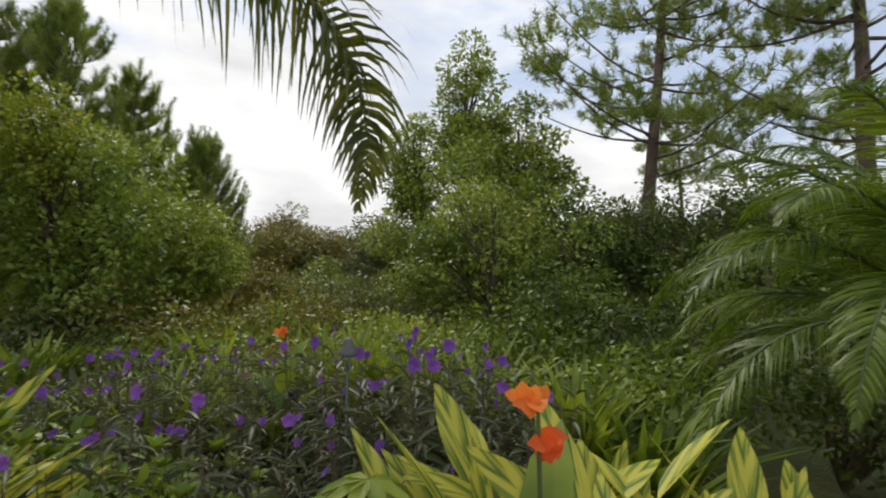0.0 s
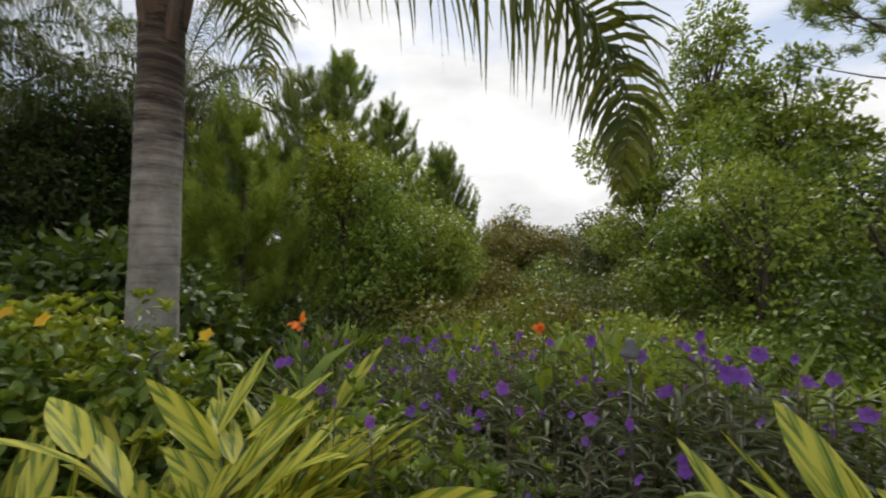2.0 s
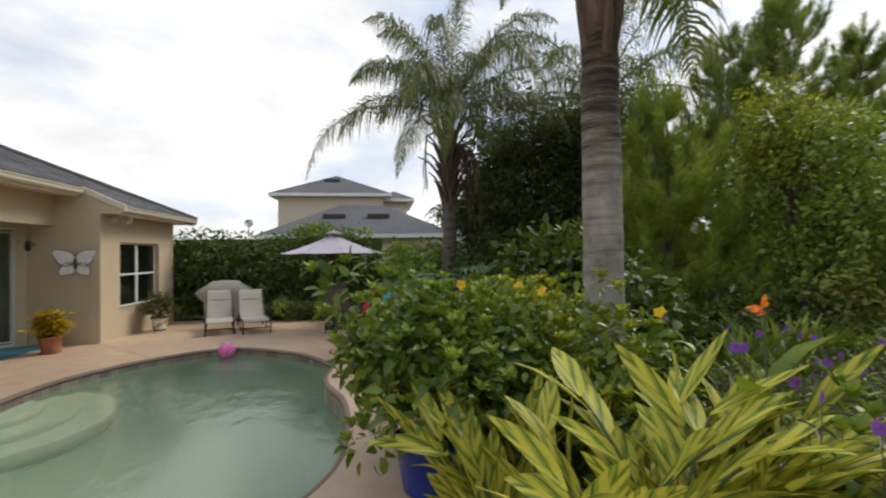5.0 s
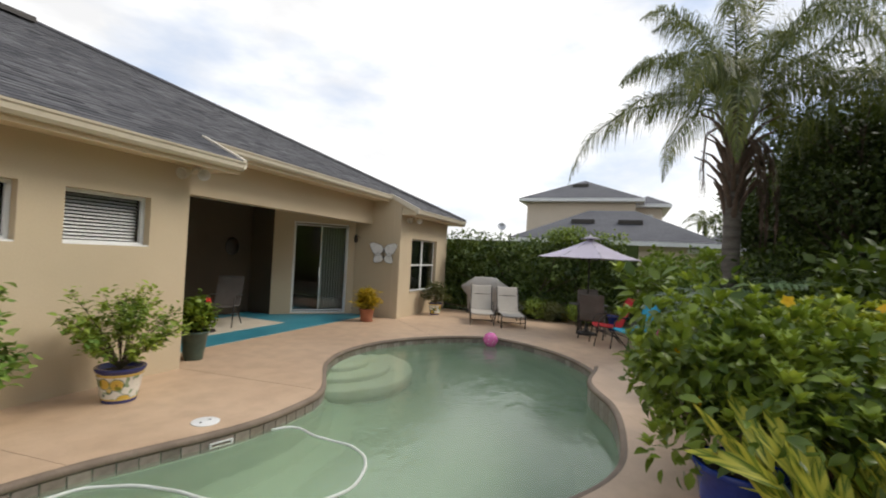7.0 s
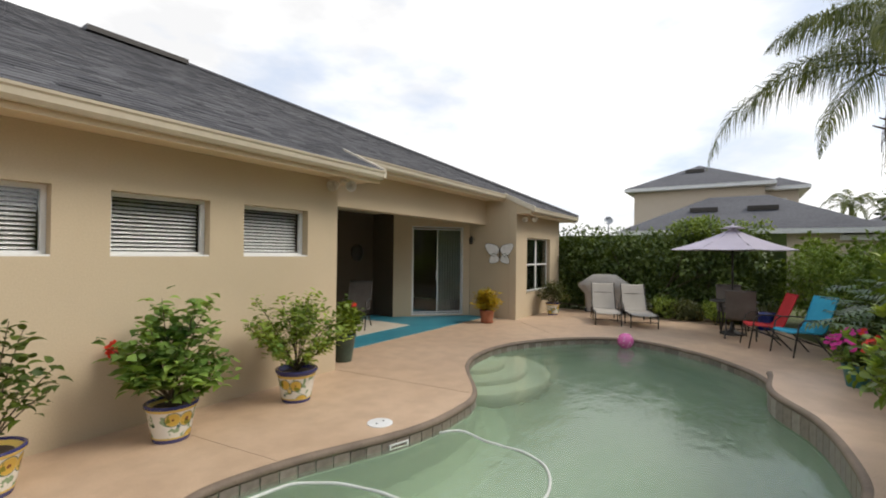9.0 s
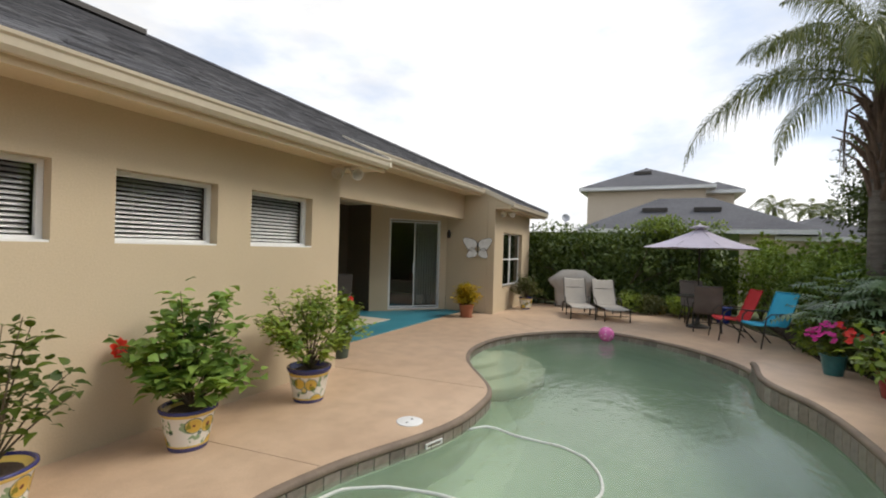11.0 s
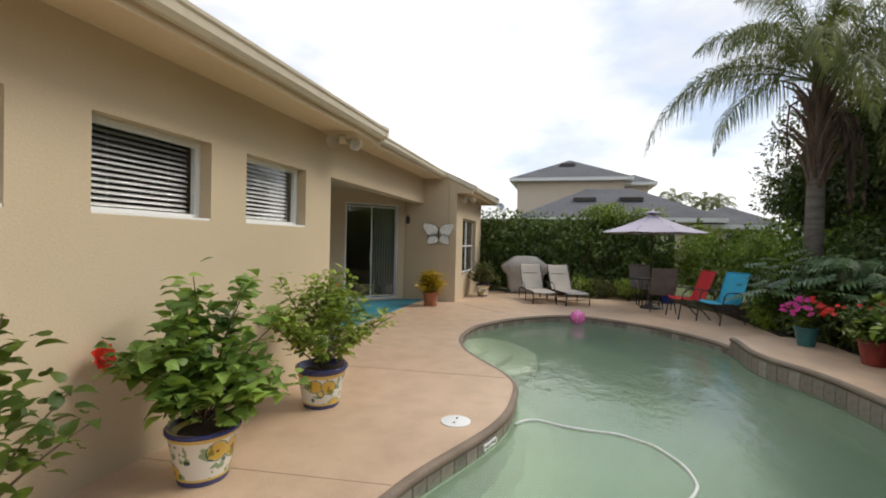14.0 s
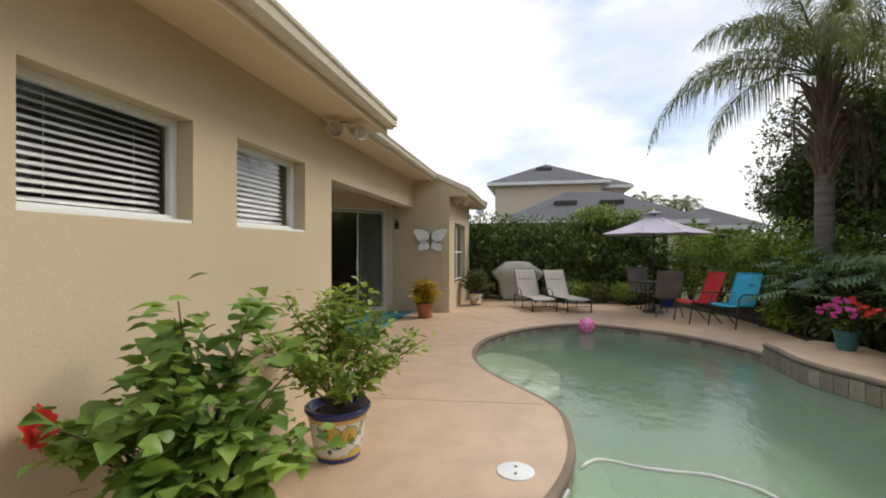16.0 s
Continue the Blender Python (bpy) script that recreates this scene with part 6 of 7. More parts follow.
def lobed_shape(pairs=6):
    """A deeply cut blade: narrow drooping lobes in pairs along a midrib."""
    v, t = [], []
    for i_ in range(pairs):
        f = 0.12 + 0.78 * i_ / (pairs - 1)
        ln = 0.46 * math.sin(math.pi * (0.28 + 0.62 * (1 - f)))
        for sd in (-1, 1):
            n0 = len(v)
            v += [(0, f - 0.05, 0), (0, f + 0.05, 0), (sd * ln * 0.55, f + 0.17, 0.03), (sd * ln * 0.6, f + 0.07, 0.03), (sd * ln, f + 0.2, -0.1)]
            t += [(n0, n0 + 3, n0 + 2), (n0, n0 + 2, n0 + 1), (n0 + 3, n0 + 4, n0 + 2)]
    n0 = len(v)
    v += [(-0.02, 0, 0), (0.02, 0, 0), (0.05, 0.9, 0), (-0.05, 0.9, 0), (0, 1.15, -0.12)]
    t += [(n0, n0 + 1, n0 + 2), (n0, n0 + 2, n0 + 3), (n0 + 3, n0 + 2, n0 + 4)]
    return A(v, t)


LOBED = lobed_shape()


def split_leaf(at_, seed, k, h, label):
    """A clump of long-stalked lobed leaves arching out of one crown."""
    rg = np.random.default_rng(seed)
    t = thing("split_leaf_philodendron", pose(*at_), label, "plant", "split-leaf plants in the border")
    g, L = Geo(), Leaves()
    for i_ in range(k):
        az, r_, z = i_ * 2.4 + rg.uniform(-0.3, 0.3), rg.uniform(0.2, 0.8), h * rg.uniform(0.45, 1.0)
        e = np.array([math.cos(az) * r_, math.sin(az) * r_, z])
        tube(g, [(0, 0, 0), e * (0.35, 0.35, 0.7), e], [0.014, 0.011, 0.007], 5, False)
        D = np.array([[math.cos(az), math.sin(az), rg.uniform(-0.6, 0.15)]])
        L.blades(LOBED, [e], D, [[-0.2 * math.cos(az), -0.2 * math.sin(az), 1.0]], rg.uniform(0.30, 0.46), 1.15)
    tagged(part("stalk_mass", g, STEM, t, "long green leaf stalks"), kind="stuff")
    tagged(part("leaf_mass", L.mesh("leaf_mass", True), LEAF_LOBED, t, "glossy deeply lobed leaves"), kind="stuff")


for k_, (x, y, h) in enumerate([(-8.1, 0.95, 1.35), (-7.3, 1.0, 1.25), (-6.5, 1.15, 1.5), (-5.6, 1.2, 1.4), (-7.0, 1.7, 1.75), (-6.0, 1.9, 1.7), (-7.8, 1.75, 1.7), (-4.9, 1.7, 1.5), (-4.2, 2.0, 1.7)]):
    split_leaf((x, y, 0.0), 640 + k_, 40, h, "dark split-leaf philodendron in the deck border")
FERNY = [(-8.0, 1.0, 0.7, 0.85, LEAF_DEEP), (-7.2, 0.95, 0.6, 0.70, LEAF_DEEP), (-6.4, 1.15, 0.8, 1.00, LEAF_DEEP), (-5.5, 1.2, 0.75, 0.95, LEAF_DEEP), (-7.4, 2.0, 1.0, 1.9, LEAF_DEEP), (-6.0, 2.3, 1.0, 1.8, LEAF_DEEP), (-4.7, 1.3, 0.7, 1.25, LEAF_MID),
         (-9.2, 1.5, 0.9, 1.9, LEAF_BRIGHT), (-10.4, 1.2, 1.0, 2.05, LEAF_BRIGHT), (-11.6, 0.75, 1.0, 2.15, LEAF_BRIGHT), (-12.9, 0.5, 1.0, 2.3, LEAF_MID), (-12.6, 2.2, 1.1, 2.2, LEAF_BRIGHT), (-9.6, 2.4, 1.1, 2.2, LEAF_BRIGHT), (-3.7, 1.0, 0.5, 0.95, LEAF_GREY), (-7.9, 0.7, 0.35, 0.6, LEAF_MID)]
for k_, (x, y, r, h, mt) in enumerate(FERNY):
    shrub("border_shrub", (x, y, 0), r, r * 0.8, 0.05, h, mt, "leafy border shrub beside the deck", 0.12, 40, 0.27, 1000, 520 + k_, LEAF6, 0.5, "shrub", stems=8, tips=(mt, 4))

# hedge
LEAF_HEDGE = leaf_material("hedge_leaf", (0.028, 0.058, 0.014), (0.165, 0.235, 0.05), 0.45, 0.25)
rg = np.random.default_rng(77)
hedge = thing("hedge", pose(-13.0, -3.4, 0), "tall clipped dark green hedge behind the patio", "hedge")
lp = []
for y in np.arange(-3.3, 3.1, 0.34):
    for z in np.arange(0.3, 2.6, 0.34):
        lp.append((rg.uniform(-0.25, 0.3) + (0.1 if z < 2.2 else -0.1), y + rg.uniform(-0.12, 0.12), z + rg.uniform(-0.1, 0.12) - 0.05 * (y < -2), rg.uniform(0.24, 0.4)))
tagged(part("foliage", crown_leaves(rg, lp, 620, 0.15, 0.45).mesh("foliage"), LEAF_HEDGE, hedge), kind="stuff")
g = Geo()
limbs(g, rg, (0, 0, 0), lp[::12], 0.03)
tagged(part("stem_mass", g, TWIG, hedge), kind="stuff")
# Boxes added to block sky between leaves, dark for the hedge's inner shade
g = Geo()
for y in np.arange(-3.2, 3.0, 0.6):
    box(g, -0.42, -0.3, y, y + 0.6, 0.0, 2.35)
part("shade_core", g, LEAF_DARK, hedge, "dark boxes standing for the hedge's shaded inside")
shrub("hedge_top_growth", (-13.1, -1.9, 0.0), 0.6, 1.3, 2.2, 2.8, LEAF_MID, "fresh growth over the hedge top", 0.1, 30, 0.26, 900, 540, category="shrub", stems=3)
for k_, (x, y, r_, h) in enumerate([(-11.9, -2.75, 0.4, 0.62), (-11.85, -2.2, 0.36, 0.55), (-11.8, -1.5, 0.4, 0.62), (-12.0, -3.3, 0.3, 0.45)]):
    shrub("border_shrub", (x, y, 0), r_, r_, 0.02, h, LEAF_GREY if k_ % 2 else LEAF_FRESH, "soft low shrub at the foot of the hedge", 0.07, 26, 0.16, 2000, 570 + k_, stems=5)
for k_, (x, y, h) in enumerate([(-12.1, -2.9, 0.55), (-12.0, -2.4, 0.6), (-12.05, -1.5, 0.6), (-11.9, -1.1, 0.55), (-12.2, -3.4, 0.5), (-12.0, -0.5, 0.6)]):
    strap_clump((x, y, 0.0), 0.4, h, LEAF_GREY, 560 + k_, "grey-green strap-leaved plant along the hedge", 80)


# ---- neighbouring houses ----
def hip_roof(g, x0, x1, y0, y1, z, pitch):
    """A hipped roof over a rectangle, ridge along the longer side."""
    w, d_ = x1 - x0, y1 - y0
    h = min(w, d_) / 2 * pitch
    if w >= d_:
        r = [(x0 + d_ / 2, (y0 + y1) / 2, z + h), (x1 - d_ / 2, (y0 + y1) / 2, z + h)]
        f = [(0, 1, 5, 4), (1, 2, 5), (2, 3, 4, 5), (3, 0, 4)]
    else:
        r = [((x0 + x1) / 2, y0 + w / 2, z + h), ((x0 + x1) / 2, y1 - w / 2, z + h)]
        f = [(0, 1, 4), (1, 2, 5, 4), (2, 3, 5), (3, 0, 4, 5)]
    g.add([(x0, y0, z), (x1, y0, z), (x1, y1, z), (x0, y1, z), *r], f + [(3, 2, 1, 0)])


def neighbour(label, blocks, vents, windows):
    t = thing("neighbour_house", pose(0, 0, 0), label, "house", "neighbouring houses")
    for x0, x1, y0, y1, z0, z1, pitch in blocks:
        g = Geo()
        box(g, x0, x1, y0, y1, z0, z1)
        part("wall", g, CREAM_WALL, t, "cream stucco wall")
        g = Geo()
        hip_roof(g, x0 - 0.45, x1 + 0.45, y0 - 0.45, y1 + 0.45, z1 + 0.18, pitch)
        part("roof", g, ROOF_FAR, t, "grey shingle roof")
        g = Geo()
        box(g, x0 - 0.48, x1 + 0.48, y0 - 0.48, y1 + 0.48, z1 - 0.02, z1 + 0.17)
        part("fascia", g, FASCIA_FAR, t, "white eave fascia")
    for x, y, z, w in vents:
        g = Geo()
        box(g, x - 0.25, x + 0.25, y - w / 2, y + w / 2, z - 0.1, z + 0.1)
        part("roof_vent", g, BRONZE, t, "dark roof vent")
    for x, y, z, w, h in windows:
        win = part("window", holed_frame(x, y, z, w, h), WHITE, t, "white framed window")
        g = Geo()
        box(g, x - 0.02, x + 0.01, y + 0.06, y + w - 0.06, z + 0.06, z + h - 0.06)
        part("pane", g, DARK_PANE, win)


def holed_frame(x, y, z, w, h):
    return moved(holed_wall(Geo(), w, h, [(0.06, w - 0.06, 0.06, h - 0.06)], 0.06), pose(x + 0.04, y, z, 0, 0, 90))


neighbour("two-storey cream house with grey hip roofs", [(-37.0, -27.6, -6.4, 0.1, 0, 5.55, 0.46), (-34.0, -28.6, 0.0, 1.6, 0, 5.35, 0.5)],
          [(-29.6, -3.3, 6.88, 1.0)], [(-28.58, 0.4, 4.3, 0.7, 0.6)])
neighbour("single-storey cream house with grey hip roofs", [(-26.6, -20.6, -5.25, 3.05, 0, 2.66, 0.50), (-27.5, -20.9, 2.6, 5.5, 0, 2.4, 0.5)],
          [(-22.1, -2.4, 3.83, 1.1), (-22.1, -0.2, 3.83, 1.1)], [(-20.88, 3.6, 1.0, 0.9, 1.2)])
t = thing("satellite_dish", pose(-23.0, -6.84, 0.0), "pale satellite dish above the far roof", "dish")
g = Geo()
lathe(g, [(0.01, 0), (0.1, 0.015), (0.18, 0.05), (0.22, 0.09), (0.21, 0.1), (0.17, 0.065), (0.09, 0.03), (0.01, 0.02)], 20)
part("dish", moved(g, pose(0, 0, 3.52, 0, 70, 20)), STEEL, t, "grey dish", True)
g = Geo()
tube(g, [(0, 0, 0.0), (0, 0, 3.52)], 0.03, 6)
part("mast", g, STEEL, t)


# ---- patio furniture ----
def bar(t, pts, r, mat, name, label=""):
    g = Geo()
    tube(g, pts, r, 8)
    return part(name, g, mat, t, label, True)


def sling(t, line, width, mat, name, label, thick=0.012):
    """Stretched fabric following a side profile (y, z), sagging slightly between its rails."""
    ln = np.array(line, float)
    k, mcols = len(ln), 7
    u = np.linspace(-0.5, 0.5, mcols)
    v = []
    for off in (0, -thick):
        for yy, zz in ln:
            for a_ in u:
                v.append((a_ * width, yy, zz - 0.018 * (1 - (2 * a_) ** 2) + off))
    f = []
    nn = k * mcols
    for i_ in range(k - 1):
        for j in range(mcols - 1):
            q = i_ * mcols + j
            f.append((q, q + 1, q + mcols + 1, q + mcols))
            f.append((nn + q, nn + q + mcols, nn + q + mcols + 1, nn + q + 1))
    for j in range(mcols - 1):
        f.append((j, nn + j, nn + j + 1, j + 1))
        q = (k - 1) * mcols + j
        f.append((q, q + 1, nn + q + 1, nn + q))
    part(name, Geo().add(v, f), mat, t, label, True)


def sling_chair(m, fabric, label, group, back_label):
    """A high-backed patio chair facing local -y."""
    t = thing("patio_chair", m, label, "chair", group)
    seat = [(-0.26, 0.425), (-0.22, 0.44), (0.0, 0.42), (0.2, 0.405)]
    back = [(0.2, 0.405), (0.26, 0.46), (0.36, 0.72), (0.46, 1.0), (0.475, 1.02)]
    sling(t, seat, 0.5, fabric, "seat", back_label + " seat")
    sling(t, back, 0.5, fabric, "backrest", back_label + " back")
    for s in (-0.265, 0.265):
        bar(t, [(s * 0.97, *p) for p in seat + back[1:]], 0.012, fabric, "side_rail", "fabric-sleeved rail")
        bar(t, [(s * 1.05, -0.30, 0.0), (s * 1.05, -0.25, 0.3), (s * 1.06, -0.21, 0.56), (s * 1.06, -0.12, 0.635), (s * 1.06, 0.1, 0.64), (s * 1.03, 0.33, 0.62)], 0.013, BRONZE, "arm", "curved dark bronze arm")
        bar(t, [(s, 0.02, 0.42), (s, 0.2, 0.2), (s * 1.02, 0.38, 0.0)], 0.013, BRONZE, "leg")
        bar(t, [(s, -0.24, 0.35), (s, 0.22, 0.18)], 0.010, BRONZE, "brace")
    bar(t, [(-0.265, 0.2, 0.2), (0.265, 0.2, 0.2)], 0.010, BRONZE, "stretcher")
    bar(t, [(-0.255, 0.47, 1.015), (0.255, 0.47, 1.015)], 0.013, fabric, "top_rail", "fabric-sleeved top rail")
    return t


def face(x, y, deg, z=0.0):
    """A pose whose local -y looks along the compass of deg (0 = +x, 90 = +y)."""
    return pose(x, y, z, 0, 0, deg + 90)


CH = "chairs round the pool"
sling_chair(face(-8.82, -0.68, -76), SLING_RED, "red sling patio chair with a dark bronze frame", CH, "red woven")
sling_chair(face(-8.32, -0.18, -58), SLING_BLUE, "turquoise sling patio chair with a dark bronze frame", CH, "turquoise woven")
sling_chair(face(-9.72, -1.02, 178), SLING_BROWN, "brown sling chair with its back to the pool", CH, "brown woven")
sling_chair(face(-10.95, -1.2, 10), SLING_BROWN, "brown sling chair at the umbrella table", CH, "brown woven")

t = thing("patio_table", pose(-10.2, -1.16, 0), "round dark bronze patio table under the umbrella", "table")
g = Geo()
lathe(g, [(0.42, 0.70), (0.46, 0.705), (0.465, 0.72), (0.46, 0.73), (0.03, 0.732), (0.022, 0.70)], 32)
part("tabletop", g, BRONZE, t, "dark round top", True)
for k_ in range(4):
    a_ = math.pi / 4 + k_ * math.pi / 2
    c, s = math.cos(a_), math.sin(a_)
    bar(t, [(c * 0.36, s * 0.36, 0.7), (c * 0.27, s * 0.27, 0.4), (c * 0.34, s * 0.34, 0.0)], 0.014, BRONZE, "leg")

t = thing("umbrella", pose(-10.1, -1.18, 0), "open lilac-grey patio umbrella with a dark pole", "umbrella")
bar(t, [(0, 0, 0.05), (0, 0, 2.33)], 0.019, BRONZE, "pole", "dark bronze pole")
g = Geo()
lathe(g, [(0.24, 0.0), (0.25, 0.03), (0.2, 0.05), (0.06, 0.09), (0.035, 0.25), (0.03, 0.26)], 28)
part("base_plate", g, BRONZE, t, "heavy dark base", True)
R, ZT, ZR = 1.26, 2.34, 1.86
ang = [k_ * math.pi / 4 + 0.3 for k_ in range(8)]
for k_ in range(8):
    g = Geo()
    a0, a1 = ang[k_], ang[k_] + math.pi / 4
    v, rows, cols = [], 7, 7
    for i_ in range(rows):
        q = i_ / (rows - 1)
        for j in range(cols):
            w_ = j / (cols - 1)
            e0, e1 = np.array([math.cos(a0), math.sin(a0)]), np.array([math.cos(a1), math.sin(a1)])
            e = (e0 * (1 - w_) + e1 * w_) * (1 - 0.01 * q * math.sin(math.pi * w_))
            sag = 0.012 * q * math.sin(math.pi * w_) + 0.04 * math.sin(math.pi * q)
            v.append((*(e * R * max(q, 0.02)), ZT - (ZT - ZR) * q - sag))
    f = [(i_ * cols + j, i_ * cols + j + 1, (i_ + 1) * cols + j + 1, (i_ + 1) * cols + j) for i_ in range(rows - 1) for j in range(cols - 1)]
    part("canopy_panel", g.add(v, f), CANOPY, t, "lilac-grey fabric panel", True)
    bar(t, [(0.02 * math.cos(a0), 0.02 * math.sin(a0), ZT - 0.02), (R * 0.5 * math.cos(a0), R * 0.5 * math.sin(a0), (ZT + ZR) / 2 - 0.05), (R * math.cos(a0), R * math.sin(a0), ZR - 0.012)], 0.006, BRONZE, "rib")
    bar(t, [(0.025 * math.cos(a0), 0.025 * math.sin(a0), 1.75), (R * 0.52 * math.cos(a0), R * 0.52 * math.sin(a0), (ZT + ZR) / 2 - 0.07)], 0.005, BRONZE, "strut")
g = Geo()
lathe(g, [(0.24, 2.335), (0.12, 2.385), (0.03, 2.40), (0.02, 2.44), (0.001, 2.45)], 16)
part("vent_cap", g, CANOPY, t, "lilac-grey vent cap", True)


def lounger(m, label):
    """A sling sun lounger, foot end towards local -y, back raised."""
    t = thing("sun_lounger", m, label, "lounger", "sun loungers by the pool")
    flat = [(-0.95, 0.30), (-0.9, 0.315), (-0.4, 0.31), (0.15, 0.30)]
    back = [(0.15, 0.30), (0.2, 0.33), (0.38, 0.62), (0.55, 0.92), (0.57, 0.95)]
    sling(t, flat, 0.56, SLING_GREY, "bed", "taupe woven bed")
    sling(t, back, 0.56, SLING_GREY, "backrest", "taupe woven backrest")
    for s in (-0.3, 0.3):
        bar(t, [(s, *p) for p in flat], 0.015, BRONZE, "side_rail", "dark bronze rail")
        bar(t, [(s * 0.97, *p) for p in back], 0.013, BRONZE, "back_rail")
        bar(t, [(s, -0.93, 0.31), (s, -0.97, 0.16), (s, -0.95, 0.0)], 0.015, BRONZE, "leg")
        bar(t, [(s, 0.25, 0.30), (s, 0.5, 0.28), (s, 0.55, 0.0)], 0.015, BRONZE, "leg")
        bar(t, [(s * 1.05, -0.18, 0.30), (s * 1.1, -0.12, 0.46), (s * 1.1, 0.05, 0.5), (s * 1.05, 0.24, 0.46)], 0.012, BRONZE, "arm")
        bar(t, [(s, -0.18, 0.30), (s, -0.2, 0.0)], 0.013, BRONZE, "leg")
    bar(t, [(-0.3, -0.95, 0.14), (0.3, -0.95, 0.14)], 0.011, BRONZE, "stretcher")
    bar(t, [(-0.29, 0.44, 0.7), (0.29, 0.44, 0.7)], 0.011, BRONZE, "crossbar")
    return t


lounger(face(-10.55, -4.02, 19), "taupe sling sun lounger beside the covered grill")
lounger(face(-10.6, -3.25, 21), "taupe sling sun lounger beside its twin")

# covered grill
t = thing("covered_grill", pose(-12.3, -4.45, 0, 0, 0, 8), "gas grill under a wrinkled grey cover", "grill")
rg = np.random.default_rng(15)
rings = [(0.04, 0.30, 0.50), (0.25, 0.31, 0.52), (0.55, 0.30, 0.54), (0.66, 0.33, 0.66), (0.80, 0.34, 0.74), (0.84, 0.33, 0.73), (0.95, 0.28, 0.58), (1.06, 0.2, 0.42), (1.12, 0.13, 0.34), (1.14, 0.02, 0.1)]
v, sg = [], 40
for z, a_, b2 in rings:
    for j in range(sg):
        th = 2 * math.pi * j / sg
        c, s = math.cos(th), math.sin(th)
        e = 0.35
        wr = 1 + (0.03 * math.sin(9 * th + z * 5) + 0.015 * rg.normal()) * (1 if z < 0.85 else 0.3)
        v.append((a_ * wr * math.copysign(abs(c) ** e, c), b2 * wr * math.copysign(abs(s) ** e, s), z))
f = [(i_ * sg + j, i_ * sg + (j + 1) % sg, (i_ + 1) * sg + (j + 1) % sg, (i_ + 1) * sg + j) for i_ in range(len(rings) - 1) for j in range(sg)]
f.append(tuple((len(rings) - 1) * sg + j for j in range(sg)))
part("cover", Geo().add(v, f), COVER, t, "wrinkled grey vinyl cover", True)
for s in (-0.5, 0.5):
    g = Geo()
    tube(g, [(0.22, s - 0.03, 0.06), (0.22, s + 0.03, 0.06)], 0.06, 14)
    part("wheel", g, BRONZE, t, "black wheel")

# beach ball and pool gear
BALL, n, l, b = nodes_of("pink_ball")
bv_ = n.new("ShaderNodeTexVoronoi")
bv_.inputs["Scale"].default_value = 16
bc = n.new("ShaderNodeTexCoord")
l.new(bc.outputs["Object"], bv_.inputs["Vector"])
br = ramp(n, l, bv_.outputs["Distance"], [(0.22, (0.80, 0.42, 0.60)), (0.34, (0.74, 0.16, 0.42))])
l.new(br.outputs["Color"], b.inputs["Base Color"])
b.inputs["Roughness"].default_value = 0.25
t = thing("beach_ball", pose(-7.8, -2.95, -0.15), "pink spotted beach ball floating on the water", "ball")
bm = bmesh.new()
bmesh.ops.create_uvsphere(bm, u_segments=28, v_segments=18, radius=0.155)
bmesh.ops.translate(bm, verts=bm.verts[:], vec=(0, 0, 0.155))
part("skin", bm, BALL, t, smooth=True)
g = Geo()
lathe(g, [(0.02, 0.302), (0.02, 0.316), (0.012, 0.318)], 10)
part("valve", g, WHITE, t)

t = thing("cleaner_hose", pose(0, 0, -0.125), "pale floating pool cleaner hose", "hose")
hp = closed_spline([(-2.12, -3.62), (-2.2, -3.1), (-2.16, -2.65), (-1.9, -2.38), (-1.45, -2.3), (-1.05, -2.6), (-0.93, -3.1), (-0.86, -3.6), (-0.62, -4.0), (-0.2, -4.1)], 8)[:-8]
g = Geo()
tube(g, np.column_stack([hp, 0.004 * np.sin(np.arange(len(hp)))]), 0.014, 8)
part("hose_length", g, HOSE, t, smooth=True)
t = thing("pool_skimmer", pose(-1.72, -4.08, 0.0), "round white skimmer cover set in the deck", "skimmer")
g = Geo()
lathe(g, [(0.128, 0.0), (0.128, 0.006), (0.122, 0.009), (0.105, 0.007), (0.10, 0.009), (0.001, 0.010)], 32)
part("cover", g, WHITE, t, "white plastic cover", True)
for s in (-0.05, 0.05):
    g = Geo()
    lathe(g, [(0.012, 0.009), (0.012, 0.012), (0.006, 0.012)], 10, (s, 0, 0))
    part("finger_hole", g, BRONZE, t)
i0 = int(np.argmin(np.hypot(POOL[:, 0] + 1.62, POOL[:, 1] + 3.8)))
tg = POOL[(i0 + 1) % N] - POOL[i0 - 1]
t = thing("skimmer_mouth", pose(POOL[i0][0], POOL[i0][1], -0.12, 0, 0, math.degrees(math.atan2(tg[1], tg[0]))), "white skimmer mouth at the waterline", "skimmer")
g = holed_wall(Geo(), 0.21, 0.06, [(0.015, 0.195, 0.015, 0.048)], 0.03)
part("frame", moved(g, pose(-0.12, -0.015, -0.03)), WHITE, t, "white plastic frame")

